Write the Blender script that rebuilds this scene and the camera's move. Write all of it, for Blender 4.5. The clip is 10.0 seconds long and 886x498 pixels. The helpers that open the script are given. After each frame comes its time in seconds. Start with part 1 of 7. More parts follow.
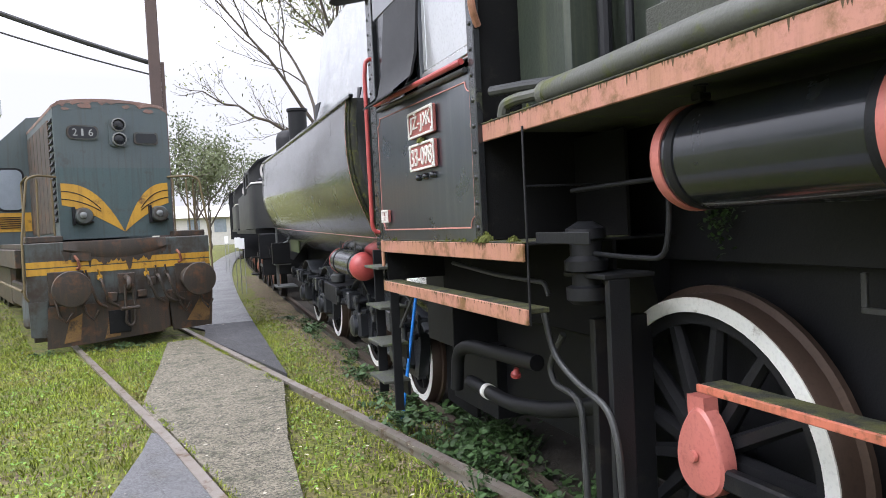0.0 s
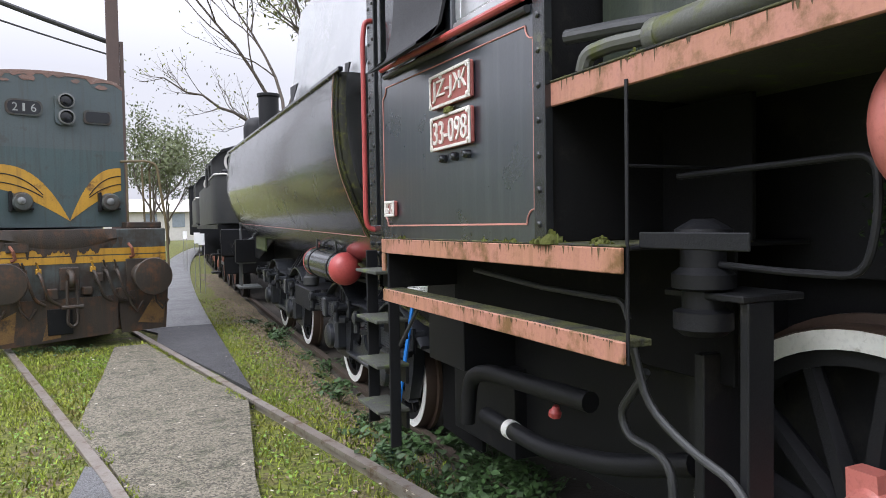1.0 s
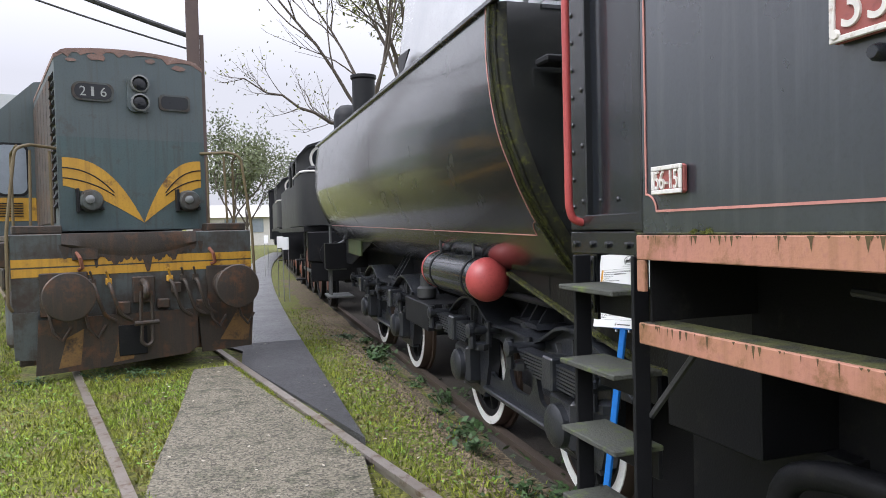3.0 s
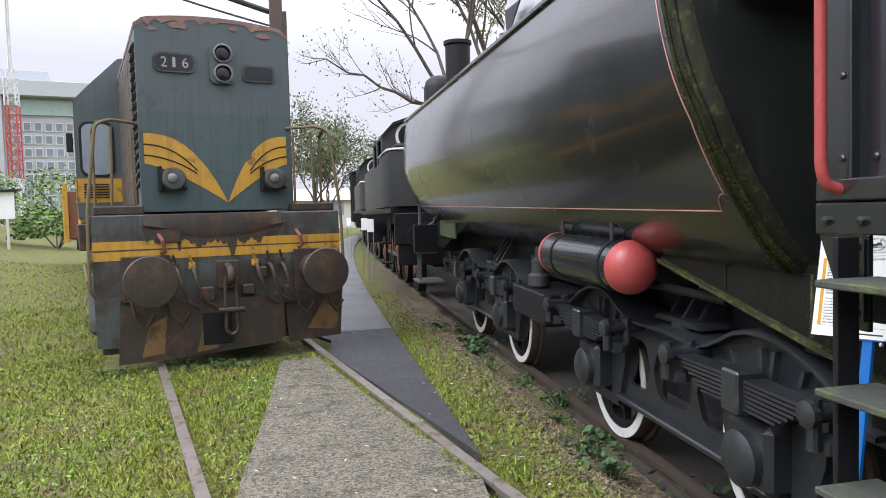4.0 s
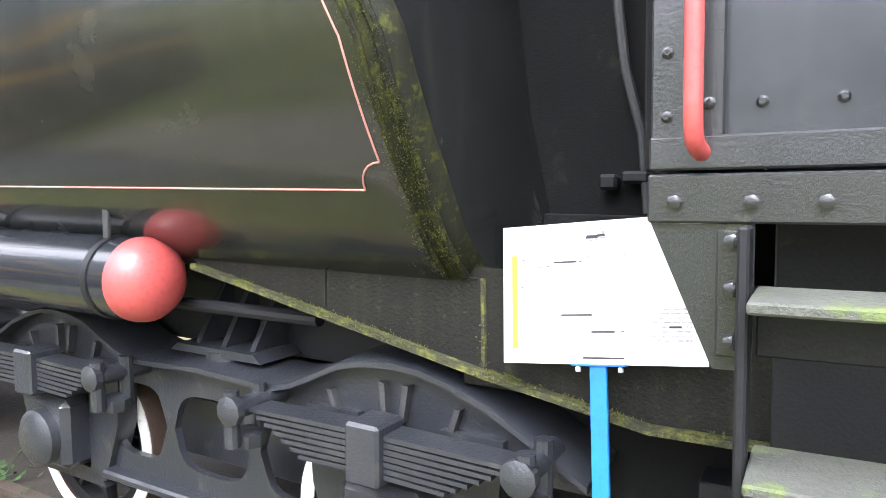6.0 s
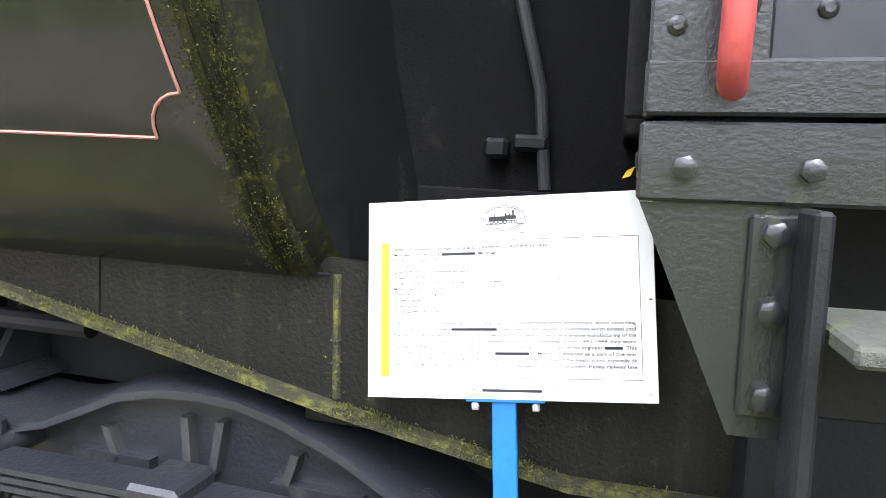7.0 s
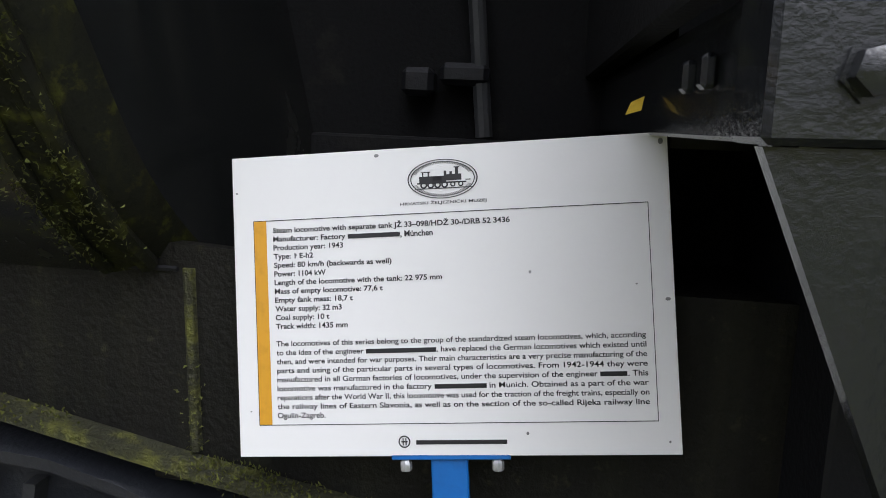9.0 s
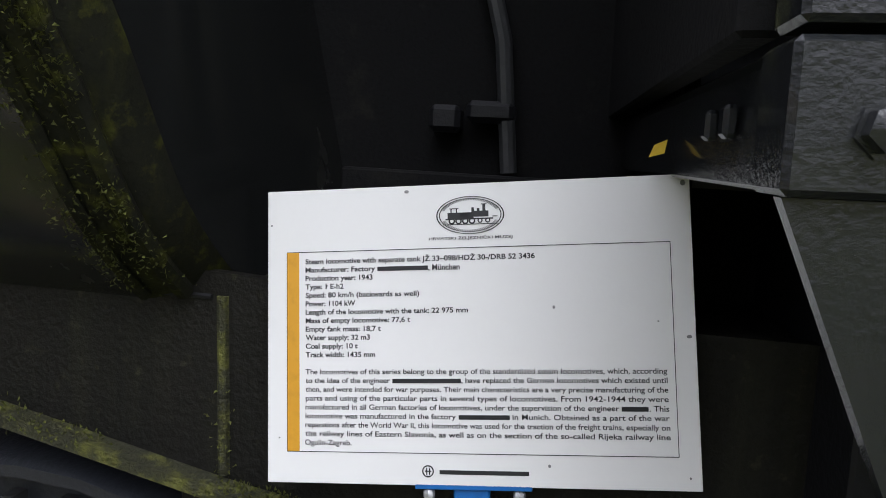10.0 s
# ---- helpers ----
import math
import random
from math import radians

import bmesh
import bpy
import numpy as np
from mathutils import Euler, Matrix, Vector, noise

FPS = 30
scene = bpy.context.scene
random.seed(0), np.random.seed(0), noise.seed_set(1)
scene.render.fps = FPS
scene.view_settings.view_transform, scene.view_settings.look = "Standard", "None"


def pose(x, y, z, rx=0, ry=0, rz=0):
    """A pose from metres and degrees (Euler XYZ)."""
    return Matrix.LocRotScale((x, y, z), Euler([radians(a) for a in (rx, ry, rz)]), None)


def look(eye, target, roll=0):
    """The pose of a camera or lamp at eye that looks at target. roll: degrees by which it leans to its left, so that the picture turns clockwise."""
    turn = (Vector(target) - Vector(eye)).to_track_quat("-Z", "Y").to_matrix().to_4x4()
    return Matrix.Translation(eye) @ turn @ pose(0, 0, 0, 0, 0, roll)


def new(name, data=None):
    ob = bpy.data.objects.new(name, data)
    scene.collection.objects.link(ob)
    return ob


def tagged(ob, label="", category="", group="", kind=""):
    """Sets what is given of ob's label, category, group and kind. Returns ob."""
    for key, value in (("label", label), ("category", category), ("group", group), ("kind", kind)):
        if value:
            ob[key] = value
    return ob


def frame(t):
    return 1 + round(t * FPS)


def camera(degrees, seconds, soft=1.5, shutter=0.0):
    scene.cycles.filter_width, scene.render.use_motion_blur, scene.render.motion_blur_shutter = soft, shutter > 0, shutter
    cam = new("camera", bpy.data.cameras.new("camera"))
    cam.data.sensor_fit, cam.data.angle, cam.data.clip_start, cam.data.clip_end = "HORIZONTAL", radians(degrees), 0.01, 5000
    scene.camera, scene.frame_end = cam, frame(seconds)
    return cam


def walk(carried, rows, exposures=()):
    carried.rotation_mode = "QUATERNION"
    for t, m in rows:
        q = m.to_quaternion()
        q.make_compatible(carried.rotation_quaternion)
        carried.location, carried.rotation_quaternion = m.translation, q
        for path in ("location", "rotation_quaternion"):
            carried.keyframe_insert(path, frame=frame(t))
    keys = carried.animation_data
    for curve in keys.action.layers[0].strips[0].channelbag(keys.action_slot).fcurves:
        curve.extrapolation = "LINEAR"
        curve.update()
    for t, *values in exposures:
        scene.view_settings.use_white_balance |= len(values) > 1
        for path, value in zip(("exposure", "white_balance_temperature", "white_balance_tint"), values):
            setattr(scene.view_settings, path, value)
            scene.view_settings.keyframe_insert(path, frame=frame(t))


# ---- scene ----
cam = camera(64.6, 10.0, soft=0.9)
PATH = [
    (0, (-0.175, -0.079, 1.495), (0.556, 1.781, 1.418), -2.8),
    (0.5, (-0.132, 0.401, 1.478), (0.559, 2.278, 1.421), -1.6),
    (1, (-0.119, 0.838, 1.466), (0.712, 2.656, 1.395), -0.9),
    (1.5, (-0.07, 1.337, 1.453), (0.685, 3.189, 1.427), 0.1),
    (2, (-0.153, 1.718, 1.463), (0.801, 3.475, 1.534), 0.2),
    (2.5, (-0.106, 2.155, 1.451), (0.715, 3.979, 1.493), -2.2),
    (2.7, (-0.091, 2.315, 1.441), (0.638, 4.177, 1.427), -1.7),
    (3.8, (-0.147, 3.23, 1.4), (0.35, 5.165, 1.308), -2.0),
    (4, (-0.143, 3.396, 1.401), (0.29, 5.346, 1.301), -1.6),
    (4.5, (-0.191, 3.843, 1.383), (0.271, 5.786, 1.287), -1.1),
    (5, (-0.144, 4.215, 1.369), (0.62, 6.061, 1.302), -2.2),
    (5.5, (-0.031, 4.584, 1.346), (1.311, 6.063, 1.253), 0.8),
    (6, (0.048, 4.834, 1.377), (1.798, 5.786, 1.211), -0.7),
    (6.2, (0.112, 4.896, 1.36), (1.912, 5.753, 1.194), 0.3),
    (7.3, (0.649, 5.209, 1.343), (2.607, 5.518, 1.08), 0.7),
    (7.5, (0.696, 5.246, 1.355), (2.664, 5.465, 1.072), 0.2),
    (8, (0.842, 5.251, 1.347), (2.801, 5.489, 1.023), 1.2),
    (8.5, (0.927, 5.24, 1.332), (2.876, 5.48, 0.95), 0.4),
    (9, (0.948, 5.23, 1.322), (2.904, 5.456, 0.971), 1.3),
    (9.5, (0.956, 5.229, 1.325), (2.913, 5.481, 1.003), 1.6),
    (10, (0.922, 5.237, 1.331), (2.884, 5.519, 1.062), 2.2),
]

EXPOSURES = [(t, e, 6000, 12) for t, e in ((0.0, 0.3), (0.5, 0.12), (1.0, 0.1), (1.5, 0.16), (2.0, -0.1), (2.7, -0.02), (3.8, 0.1), (4.5, 0.25), (5.0, 1.0), (5.5, 0.75), (6.0, 1.95), (6.2, 1.95), (7.3, 1.05), (7.5, 0.7), (7.8, 0.15), (8.1, -0.2), (9.0, -0.38), (10.0, -0.4))]
walk(cam, [(t, look(eye, target, roll)) for t, eye, target, roll in PATH], EXPOSURES)

# ---------- light ----------
world = bpy.data.worlds.new("overcast_sky")
scene.world = world
world.use_nodes = True
wn, wl = world.node_tree.nodes, world.node_tree.links
wn.clear()
sky = wn.new("ShaderNodeTexSky")
sky.sky_type = 'NISHITA'
sky.sun_disc = False
sky.sun_elevation, sky.sun_rotation = radians(48), radians(250)
sky.dust_density = 4.0
hsv = wn.new("ShaderNodeHueSaturation")
hsv.inputs["Saturation"].default_value = 0.12
mixc = wn.new("ShaderNodeMix")
mixc.data_type = 'RGBA'
mixc.inputs[0].default_value = 0.6
mixc.inputs[7].default_value = (9.62, 9.3, 9.7, 1)
bg = wn.new("ShaderNodeBackground")
bg.inputs["Strength"].default_value = 0.125
wo = wn.new("ShaderNodeOutputWorld")
wl.new(sky.outputs[0], hsv.inputs["Color"])
wl.new(hsv.outputs[0], mixc.inputs[6])
# an overcast dome: about three times brighter overhead than at the horizon
tco = wn.new("ShaderNodeTexCoord")
sep = wn.new("ShaderNodeSeparateXYZ")
rise = wn.new("ShaderNodeMapRange")
rise.inputs[1].default_value, rise.inputs[2].default_value, rise.inputs[3].default_value, rise.inputs[4].default_value = 0.2, 0.9, 0.92, 3.1
vm = wn.new("ShaderNodeVectorMath")
vm.operation = 'SCALE'
wl.new(tco.outputs["Generated"], sep.inputs[0])
wl.new(sep.outputs[2], rise.inputs[0])
wl.new(rise.outputs[0], vm.inputs["Scale"])
wl.new(mixc.outputs[2], vm.inputs[0])
wl.new(vm.outputs[0], bg.inputs["Color"])
wl.new(bg.outputs[0], wo.inputs[0])
sun = new("sun", bpy.data.lights.new("sun", 'SUN'))
sun.data.energy, sun.data.angle, sun.data.color = 1.0, radians(30), (1.0, 0.98, 0.95)
sun.matrix_world = look((-20, -8, 25), (0, 0, 0))


# ---------- materials ----------
def material(name, base, second=None, rough=0.5, metal=0.0, scale=3.0, mix=0.5, fine=60.0, bump=0.15, streak=0.0,
             stain=None, stain_amount=0.0, stain_scale=1.5, rough_var=0.1, stretch=(1, 1, 1), spread=0.0, specular=0.5, wave=0.0, coat=0.0, coat_rough=0.06, grit=0.72, speck=0.0, speck_scale=60.0):
    """Paint, metal, wood or earth with broad patches, fine grain, streaks that run down and stains."""
    m = bpy.data.materials.new(name)
    m.use_nodes = True
    n, l = m.node_tree.nodes, m.node_tree.links
    b = n["Principled BSDF"]
    tc = n.new("ShaderNodeTexCoord")
    mp = n.new("ShaderNodeMapping")
    mp.inputs["Scale"].default_value = stretch
    l.new(tc.outputs["Object"], mp.inputs[0])

    def noise_node(sc, detail=6, vec=None, roughness=0.6):
        t = n.new("ShaderNodeTexNoise")
        t.inputs["Scale"].default_value, t.inputs["Detail"].default_value, t.inputs["Roughness"].default_value = sc, detail, roughness
        l.new((vec or mp).outputs[0], t.inputs["Vector"])
        return t

    def ramp(src, lo, hi):
        r = n.new("ShaderNodeMapRange")
        r.inputs[1].default_value, r.inputs[2].default_value = lo, hi
        l.new(src, r.inputs[0])
        return r.outputs[0]

    def blend(fac, c0, c1):
        x = n.new("ShaderNodeMix")
        x.data_type = 'RGBA'
        l.new(fac, x.inputs[0])
        for k, c in ((6, c0), (7, c1)):
            if isinstance(c, tuple):
                x.inputs[k].default_value = (*c, 1)
            else:
                l.new(c, x.inputs[k])
        return x.outputs[2]

    second = second or tuple(c * 0.7 for c in base)
    broad, grain = noise_node(scale), noise_node(fine, 4)
    col = blend(ramp(broad.outputs[0], 0.5 - 0.25 * mix - 0.05, 0.5 + 0.3), base, second)
    dark = tuple(c * grit for c in base)
    col = blend(ramp(grain.outputs[0], 0.5, 0.85), col, dark)
    if streak:
        ms = n.new("ShaderNodeMapping")
        ms.inputs["Scale"].default_value = (9, 9, 0.5)
        l.new(tc.outputs["Object"], ms.inputs[0])
        sn = noise_node(2.2, 5, ms)
        mm = n.new("ShaderNodeMath")
        mm.operation = 'MULTIPLY'
        mm.inputs[1].default_value = streak
        l.new(ramp(sn.outputs[0], 0.5, 0.75), mm.inputs[0])
        col = blend(mm.outputs[0], col, stain or second)
    if stain and stain_amount:
        st = noise_node(stain_scale, 8, None, 0.68)
        col = blend(ramp(st.outputs[0], 0.62 - 0.3 * stain_amount, 0.72 - 0.2 * stain_amount), col, stain)
    if speck:
        vo = n.new("ShaderNodeTexVoronoi")
        vo.inputs["Scale"].default_value = speck_scale
        l.new(mp.outputs[0], vo.inputs["Vector"])
        cell = n.new("ShaderNodeSeparateColor")
        l.new(vo.outputs["Color"], cell.inputs[0])
        sr = n.new("ShaderNodeMapRange")
        sr.inputs[3].default_value, sr.inputs[4].default_value = 1 - speck, 1 + speck
        l.new(cell.outputs[0], sr.inputs[0])
        hs = n.new("ShaderNodeHueSaturation")
        l.new(sr.outputs[0], hs.inputs["Value"])
        l.new(col, hs.inputs["Color"])
        col = hs.outputs[0]
    if spread:
        oi = n.new("ShaderNodeObjectInfo")
        gi = n.new("ShaderNodeNewGeometry")
        ad = n.new("ShaderNodeMath")
        l.new(oi.outputs["Random"], ad.inputs[0])
        l.new(gi.outputs["Random Per Island"], ad.inputs[1])
        h = n.new("ShaderNodeHueSaturation")
        l.new(ramp(ad.outputs[0], 0, 2), h.inputs["Value"])
        vr = n.new("ShaderNodeMapRange")
        vr.inputs[3].default_value, vr.inputs[4].default_value = 1 - spread, 1 + spread
        l.new(gi.outputs["Random Per Island"], vr.inputs[0])
        l.new(vr.outputs[0], h.inputs["Value"])
        l.new(col, h.inputs["Color"])
        col = h.outputs[0]
    l.new(col, b.inputs["Base Color"])
    rr = n.new("ShaderNodeMapRange")
    rr.inputs[3].default_value, rr.inputs[4].default_value = max(0.02, rough - rough_var), min(1, rough + rough_var)
    l.new(broad.outputs[0], rr.inputs[0])
    l.new(rr.outputs[0], b.inputs["Roughness"])
    b.inputs["Metallic"].default_value = metal
    b.inputs["Specular IOR Level"].default_value = specular
    b.inputs["Coat Weight"].default_value, b.inputs["Coat Roughness"].default_value = coat, coat_rough
    if bump:
        bp = n.new("ShaderNodeBump")
        bp.inputs["Strength"].default_value = bump
        bp.inputs["Distance"].default_value = 0.01
        l.new(grain.outputs[0], bp.inputs["Height"])
        last = bp
        if wave:
            wv = noise_node(1.1, 1)
            b2 = n.new("ShaderNodeBump")
            b2.inputs["Strength"].default_value = wave
            b2.inputs["Distance"].default_value = 0.05
            l.new(wv.outputs[0], b2.inputs["Height"])
            l.new(bp.outputs[0], b2.inputs["Normal"])
            last = b2
        l.new(last.outputs[0], b.inputs["Normal"])
    return m


def plain(name, base, rough=0.5, metal=0.0):
    return material(name, base, rough=rough, metal=metal, bump=0.05, mix=0.2)


BLACK = material("gloss_black_paint", (0.011, 0.013, 0.017), (0.018, 0.021, 0.026), rough=0.25, coat=0.5, fine=90, bump=0.05, streak=0.25,
                 stain=(0.05, 0.05, 0.045), rough_var=0.12, wave=0.05)
TENDER = material("tender_gloss_black", (0.010, 0.011, 0.011), (0.016, 0.017, 0.016), rough=0.25, specular=0.45, coat=0.7, coat_rough=0.12, fine=70, bump=0.03, streak=0.5,
                  stain=(0.03, 0.03, 0.025), stain_amount=0.07, rough_var=0.08, wave=0.12)
CABBLUE = material("blue_black_cab_paint", (0.013, 0.018, 0.026), (0.024, 0.031, 0.04), rough=0.3, specular=0.9, coat=1.0, coat_rough=0.2, fine=80, bump=0.04, streak=0.6,
                   stain=(0.06, 0.068, 0.075), rough_var=0.12, wave=0.1)
SOOT = material("dull_black_underframe", (0.009, 0.0095, 0.0115), (0.015, 0.015, 0.017), rough=0.5, specular=0.3, fine=110, bump=0.15, stain=(0.03, 0.028, 0.025),
                stain_amount=0.08, stain_scale=4)
# Base colour holds the deep shade inside, under and behind the cab.
SHADEBLACK = material("shade_black_sheet", (0.006, 0.006, 0.0065), (0.011, 0.011, 0.011), rough=0.85, specular=0.15, fine=120, bump=0.2, stain=(0.02, 0.019, 0.016), stain_amount=0.1, stain_scale=6)
LUMPY = material("thick_lumpy_black_paint", (0.013, 0.015, 0.017), (0.02, 0.021, 0.022), rough=0.22, coat=0.4, fine=150, bump=0.2, rough_var=0.1, stain=(0.06, 0.064, 0.035),
                 stain_amount=0.07, stain_scale=7)
DARKGREEN = material("weathered_dark_green_paint", (0.03, 0.038, 0.03), (0.05, 0.06, 0.04), rough=0.42, specular=0.5, streak=0.6, stain=(0.09, 0.1, 0.06),
                     stain_amount=0.12, bump=0.15)
ORANGE = material("faded_orange_red_paint", (0.44, 0.2, 0.155), (0.4, 0.2, 0.115), rough=0.5, fine=70, bump=0.12, streak=0.55, stain=(0.16, 0.085, 0.03),
                  stain_amount=0.34, stain_scale=8, mix=1.0)
RED = material("red_gloss_paint", (0.40, 0.06, 0.06), (0.45, 0.09, 0.08), rough=0.35, fine=60, bump=0.08, stain=(0.25, 0.03, 0.03), stain_amount=0.08, stain_scale=6)
PINKLINE = plain("pale_red_lining", (0.55, 0.25, 0.21), 0.5)
WHITEP = material("white_wheel_paint", (0.74, 0.74, 0.71), (0.62, 0.61, 0.57), rough=0.5, stain=(0.25, 0.23, 0.19), stain_amount=0.1, stain_scale=9)
TREAD = material("brown_rusted_tyre", (0.06, 0.04, 0.03), (0.085, 0.055, 0.04), rough=0.5, metal=0.3, bump=0.15)
STEEL = material("worn_rail_steel", (0.3, 0.27, 0.24), (0.2, 0.16, 0.13), rough=0.5, metal=0.5, fine=90, bump=0.2, stain=(0.12, 0.075, 0.04), stain_amount=0.3, stain_scale=8)
PIPE = material("dull_grey_pipe", (0.03, 0.032, 0.034), (0.06, 0.06, 0.06), rough=0.45, bump=0.15)
FEED = material("mossy_grey_pipe", (0.11, 0.11, 0.105), (0.075, 0.08, 0.055), rough=0.5, fine=70, bump=0.25, scale=4, mix=1.0, stain=(0.09, 0.1, 0.03), stain_amount=0.3, stain_scale=9)
GALV = material("pale_sheet_metal", (0.62, 0.63, 0.64), (0.5, 0.51, 0.53), rough=0.22, metal=0.55, streak=0.2, bump=0.05)
PLATE = material("cast_plate_red", (0.27, 0.075, 0.065), (0.33, 0.1, 0.085), rough=0.5, bump=0.2, fine=50)
PLATEW = material("plate_white_letters", (0.72, 0.7, 0.66), (0.6, 0.57, 0.52), rough=0.45, bump=0.1, stain=(0.35, 0.25, 0.2), stain_amount=0.1, stain_scale=20)
MOSS = material("green_moss", (0.085, 0.1, 0.014), (0.13, 0.135, 0.026), rough=0.95, fine=140, bump=1.0, scale=12, mix=0.8, spread=0.3)
MOSSY = material("mossy_black_metal", (0.085, 0.085, 0.02), (0.045, 0.048, 0.02), rough=0.75, fine=120, bump=0.7, scale=14, mix=1.0, stain=(0.016, 0.017, 0.014), stain_amount=0.6, stain_scale=11)
MOSSEDGE = material("black_paint_with_moss_streaks", (0.011, 0.0115, 0.01), (0.022, 0.023, 0.012), rough=0.7, specular=0.15, fine=120, bump=0.3, streak=0.5, stain=(0.06, 0.064, 0.012), stain_amount=0.3, stain_scale=26)
MOSSLIP = material("lip_overgrown_with_moss", (0.018, 0.019, 0.012), (0.05, 0.05, 0.015), rough=0.8, fine=120, bump=0.9, scale=10, mix=1.0, stain=(0.115, 0.118, 0.022), stain_amount=0.42, stain_scale=22)
PINKRED = material("pale_red_domed_end_paint", (0.5, 0.15, 0.125), (0.55, 0.2, 0.165), rough=0.4, fine=60, bump=0.06, stain=(0.3, 0.08, 0.06), stain_amount=0.05, stain_scale=6)
ORANGERED = material("stained_orange_red_bar", (0.5, 0.13, 0.085), (0.5, 0.18, 0.1), rough=0.45, fine=60, bump=0.1, streak=0.5, stain=(0.1, 0.05, 0.02), stain_amount=0.26, stain_scale=16)
RUNS = material("dark_rust_runs", (0.07, 0.04, 0.02), (0.11, 0.085, 0.03), rough=0.8, scale=6, mix=1.0)
BALLAST = material("dark_brown_trackbed", (0.035, 0.03, 0.024), (0.055, 0.045, 0.034), rough=0.95, fine=40, bump=1.0, scale=6)
ENGINE = material("dull_grey_black_engine_paint", (0.03, 0.031, 0.031), (0.042, 0.042, 0.04), rough=0.5, streak=0.3, stain=(0.06, 0.058, 0.05), bump=0.1)
BOGIE = material("painted_black_casting", (0.018, 0.02, 0.025), (0.028, 0.03, 0.034), rough=0.34, coat=0.3, fine=80, bump=0.3, stain=(0.05, 0.05, 0.048), stain_amount=0.12, stain_scale=9)
SIDEPLATE = material("black_plate_with_moss_specks", (0.008, 0.0078, 0.007), (0.014, 0.013, 0.01), rough=0.55, specular=0.22, fine=90, bump=0.35, streak=0.3, stain=(0.035, 0.036, 0.02), stain_amount=0.1, stain_scale=30)
BLUEP = plain("bright_blue_post_paint", (0.012, 0.15, 0.5), 0.35)
SIGNW = material("white_sign_face", (0.82, 0.82, 0.81), (0.81, 0.81, 0.80), rough=0.35, bump=0.02, grit=0.985)
INK = plain("black_print", (0.015, 0.015, 0.017), 0.5)
AMBER = plain("amber_print", (0.72, 0.36, 0.02), 0.45)
GREYINK = plain("grey_print", (0.25, 0.25, 0.25), 0.5)
DBLUE = material("diesel_blue_grey_paint", (0.075, 0.098, 0.105), (0.09, 0.11, 0.112), rough=0.5, streak=0.5, stain=(0.06, 0.055, 0.045), stain_amount=0.12,
                 stain_scale=2.5, bump=0.08)
DDIRTY = material("diesel_grimy_front_paint", (0.08, 0.1, 0.1), (0.06, 0.056, 0.046), rough=0.65, streak=0.9, stain=(0.042, 0.03, 0.022), stain_amount=0.58,
                  stain_scale=3.0, bump=0.2, mix=1.0)
DGRIME = material("oily_brown_grime", (0.034, 0.028, 0.023), (0.055, 0.042, 0.03), rough=0.55, bump=0.4, streak=0.5, stain=(0.11, 0.052, 0.024), stain_amount=0.3, stain_scale=4)
DYELLOW = material("diesel_yellow_stripe", (0.55, 0.31, 0.03), (0.46, 0.25, 0.035), rough=0.5, streak=0.45, stain=(0.13, 0.066, 0.03), stain_amount=0.2, stain_scale=5)
RUSTROOF = material("flaking_rusty_roof", (0.16, 0.12, 0.105), (0.27, 0.16, 0.13), rough=0.8, bump=0.5, scale=5, mix=1.0, stain=(0.35, 0.27, 0.24), stain_amount=0.2, stain_scale=8)
OLIVE = material("faded_olive_handrail", (0.15, 0.115, 0.055), (0.1, 0.075, 0.04), rough=0.6)
RIMGREY = material("worn_grey_lamp_rim", (0.2, 0.21, 0.21), (0.13, 0.13, 0.12), rough=0.5, metal=0.3, bump=0.1)
GLASSD = plain("dark_lamp_glass", (0.015, 0.017, 0.02), 0.08)
LENS = plain("milky_lamp_lens", (0.2, 0.21, 0.21), 0.15)
RUSTV = material("rusty_red_wagon_paint", (0.19, 0.062, 0.04), (0.24, 0.1, 0.05), rough=0.7, streak=0.5, stain=(0.11, 0.05, 0.03), stain_amount=0.2)
ASPHALT = material("wet_dark_asphalt", (0.042, 0.042, 0.046), (0.065, 0.065, 0.068), rough=0.55, fine=150, bump=1.0, scale=2.0, mix=0.9, rough_var=0.22, stain=(0.1, 0.09, 0.075), stain_amount=0.08, stain_scale=7, speck=0.7, speck_scale=90)
SLAB = material("pebbly_washed_concrete", (0.2, 0.178, 0.132), (0.125, 0.114, 0.082), rough=0.8, fine=95, bump=1.0, scale=1.8, mix=1.0, stain=(0.06, 0.062, 0.036), stain_amount=0.36, stain_scale=5, speck=0.65, speck_scale=75)
# Same asphalt as the joint; the paler base carries its wet sky sheen.
SHEENASPHALT = material("asphalt_greyed_by_sky_sheen", (0.15, 0.15, 0.155), (0.11, 0.11, 0.115), rough=0.35, fine=150, bump=0.6, scale=1.5, mix=0.9, rough_var=0.2, stain=(0.09, 0.085, 0.075), stain_amount=0.25, stain_scale=4, speck=0.5, speck_scale=110)
BAREEARTH = material("brown_bare_earth", (0.11, 0.082, 0.052), (0.15, 0.115, 0.07), rough=0.95, fine=60, bump=1.0, scale=3, mix=1.0, stain=(0.1, 0.11, 0.03), stain_amount=0.3, stain_scale=4, speck=0.6, speck_scale=45)
OLDRAIL = material("dark_rusted_rail", (0.06, 0.045, 0.035), (0.085, 0.062, 0.045), rough=0.7, metal=0.2, fine=90, bump=0.3)
PEBBLE = material("mixed_pebbles", (0.19, 0.172, 0.135), (0.13, 0.115, 0.09), rough=0.8, spread=0.6)
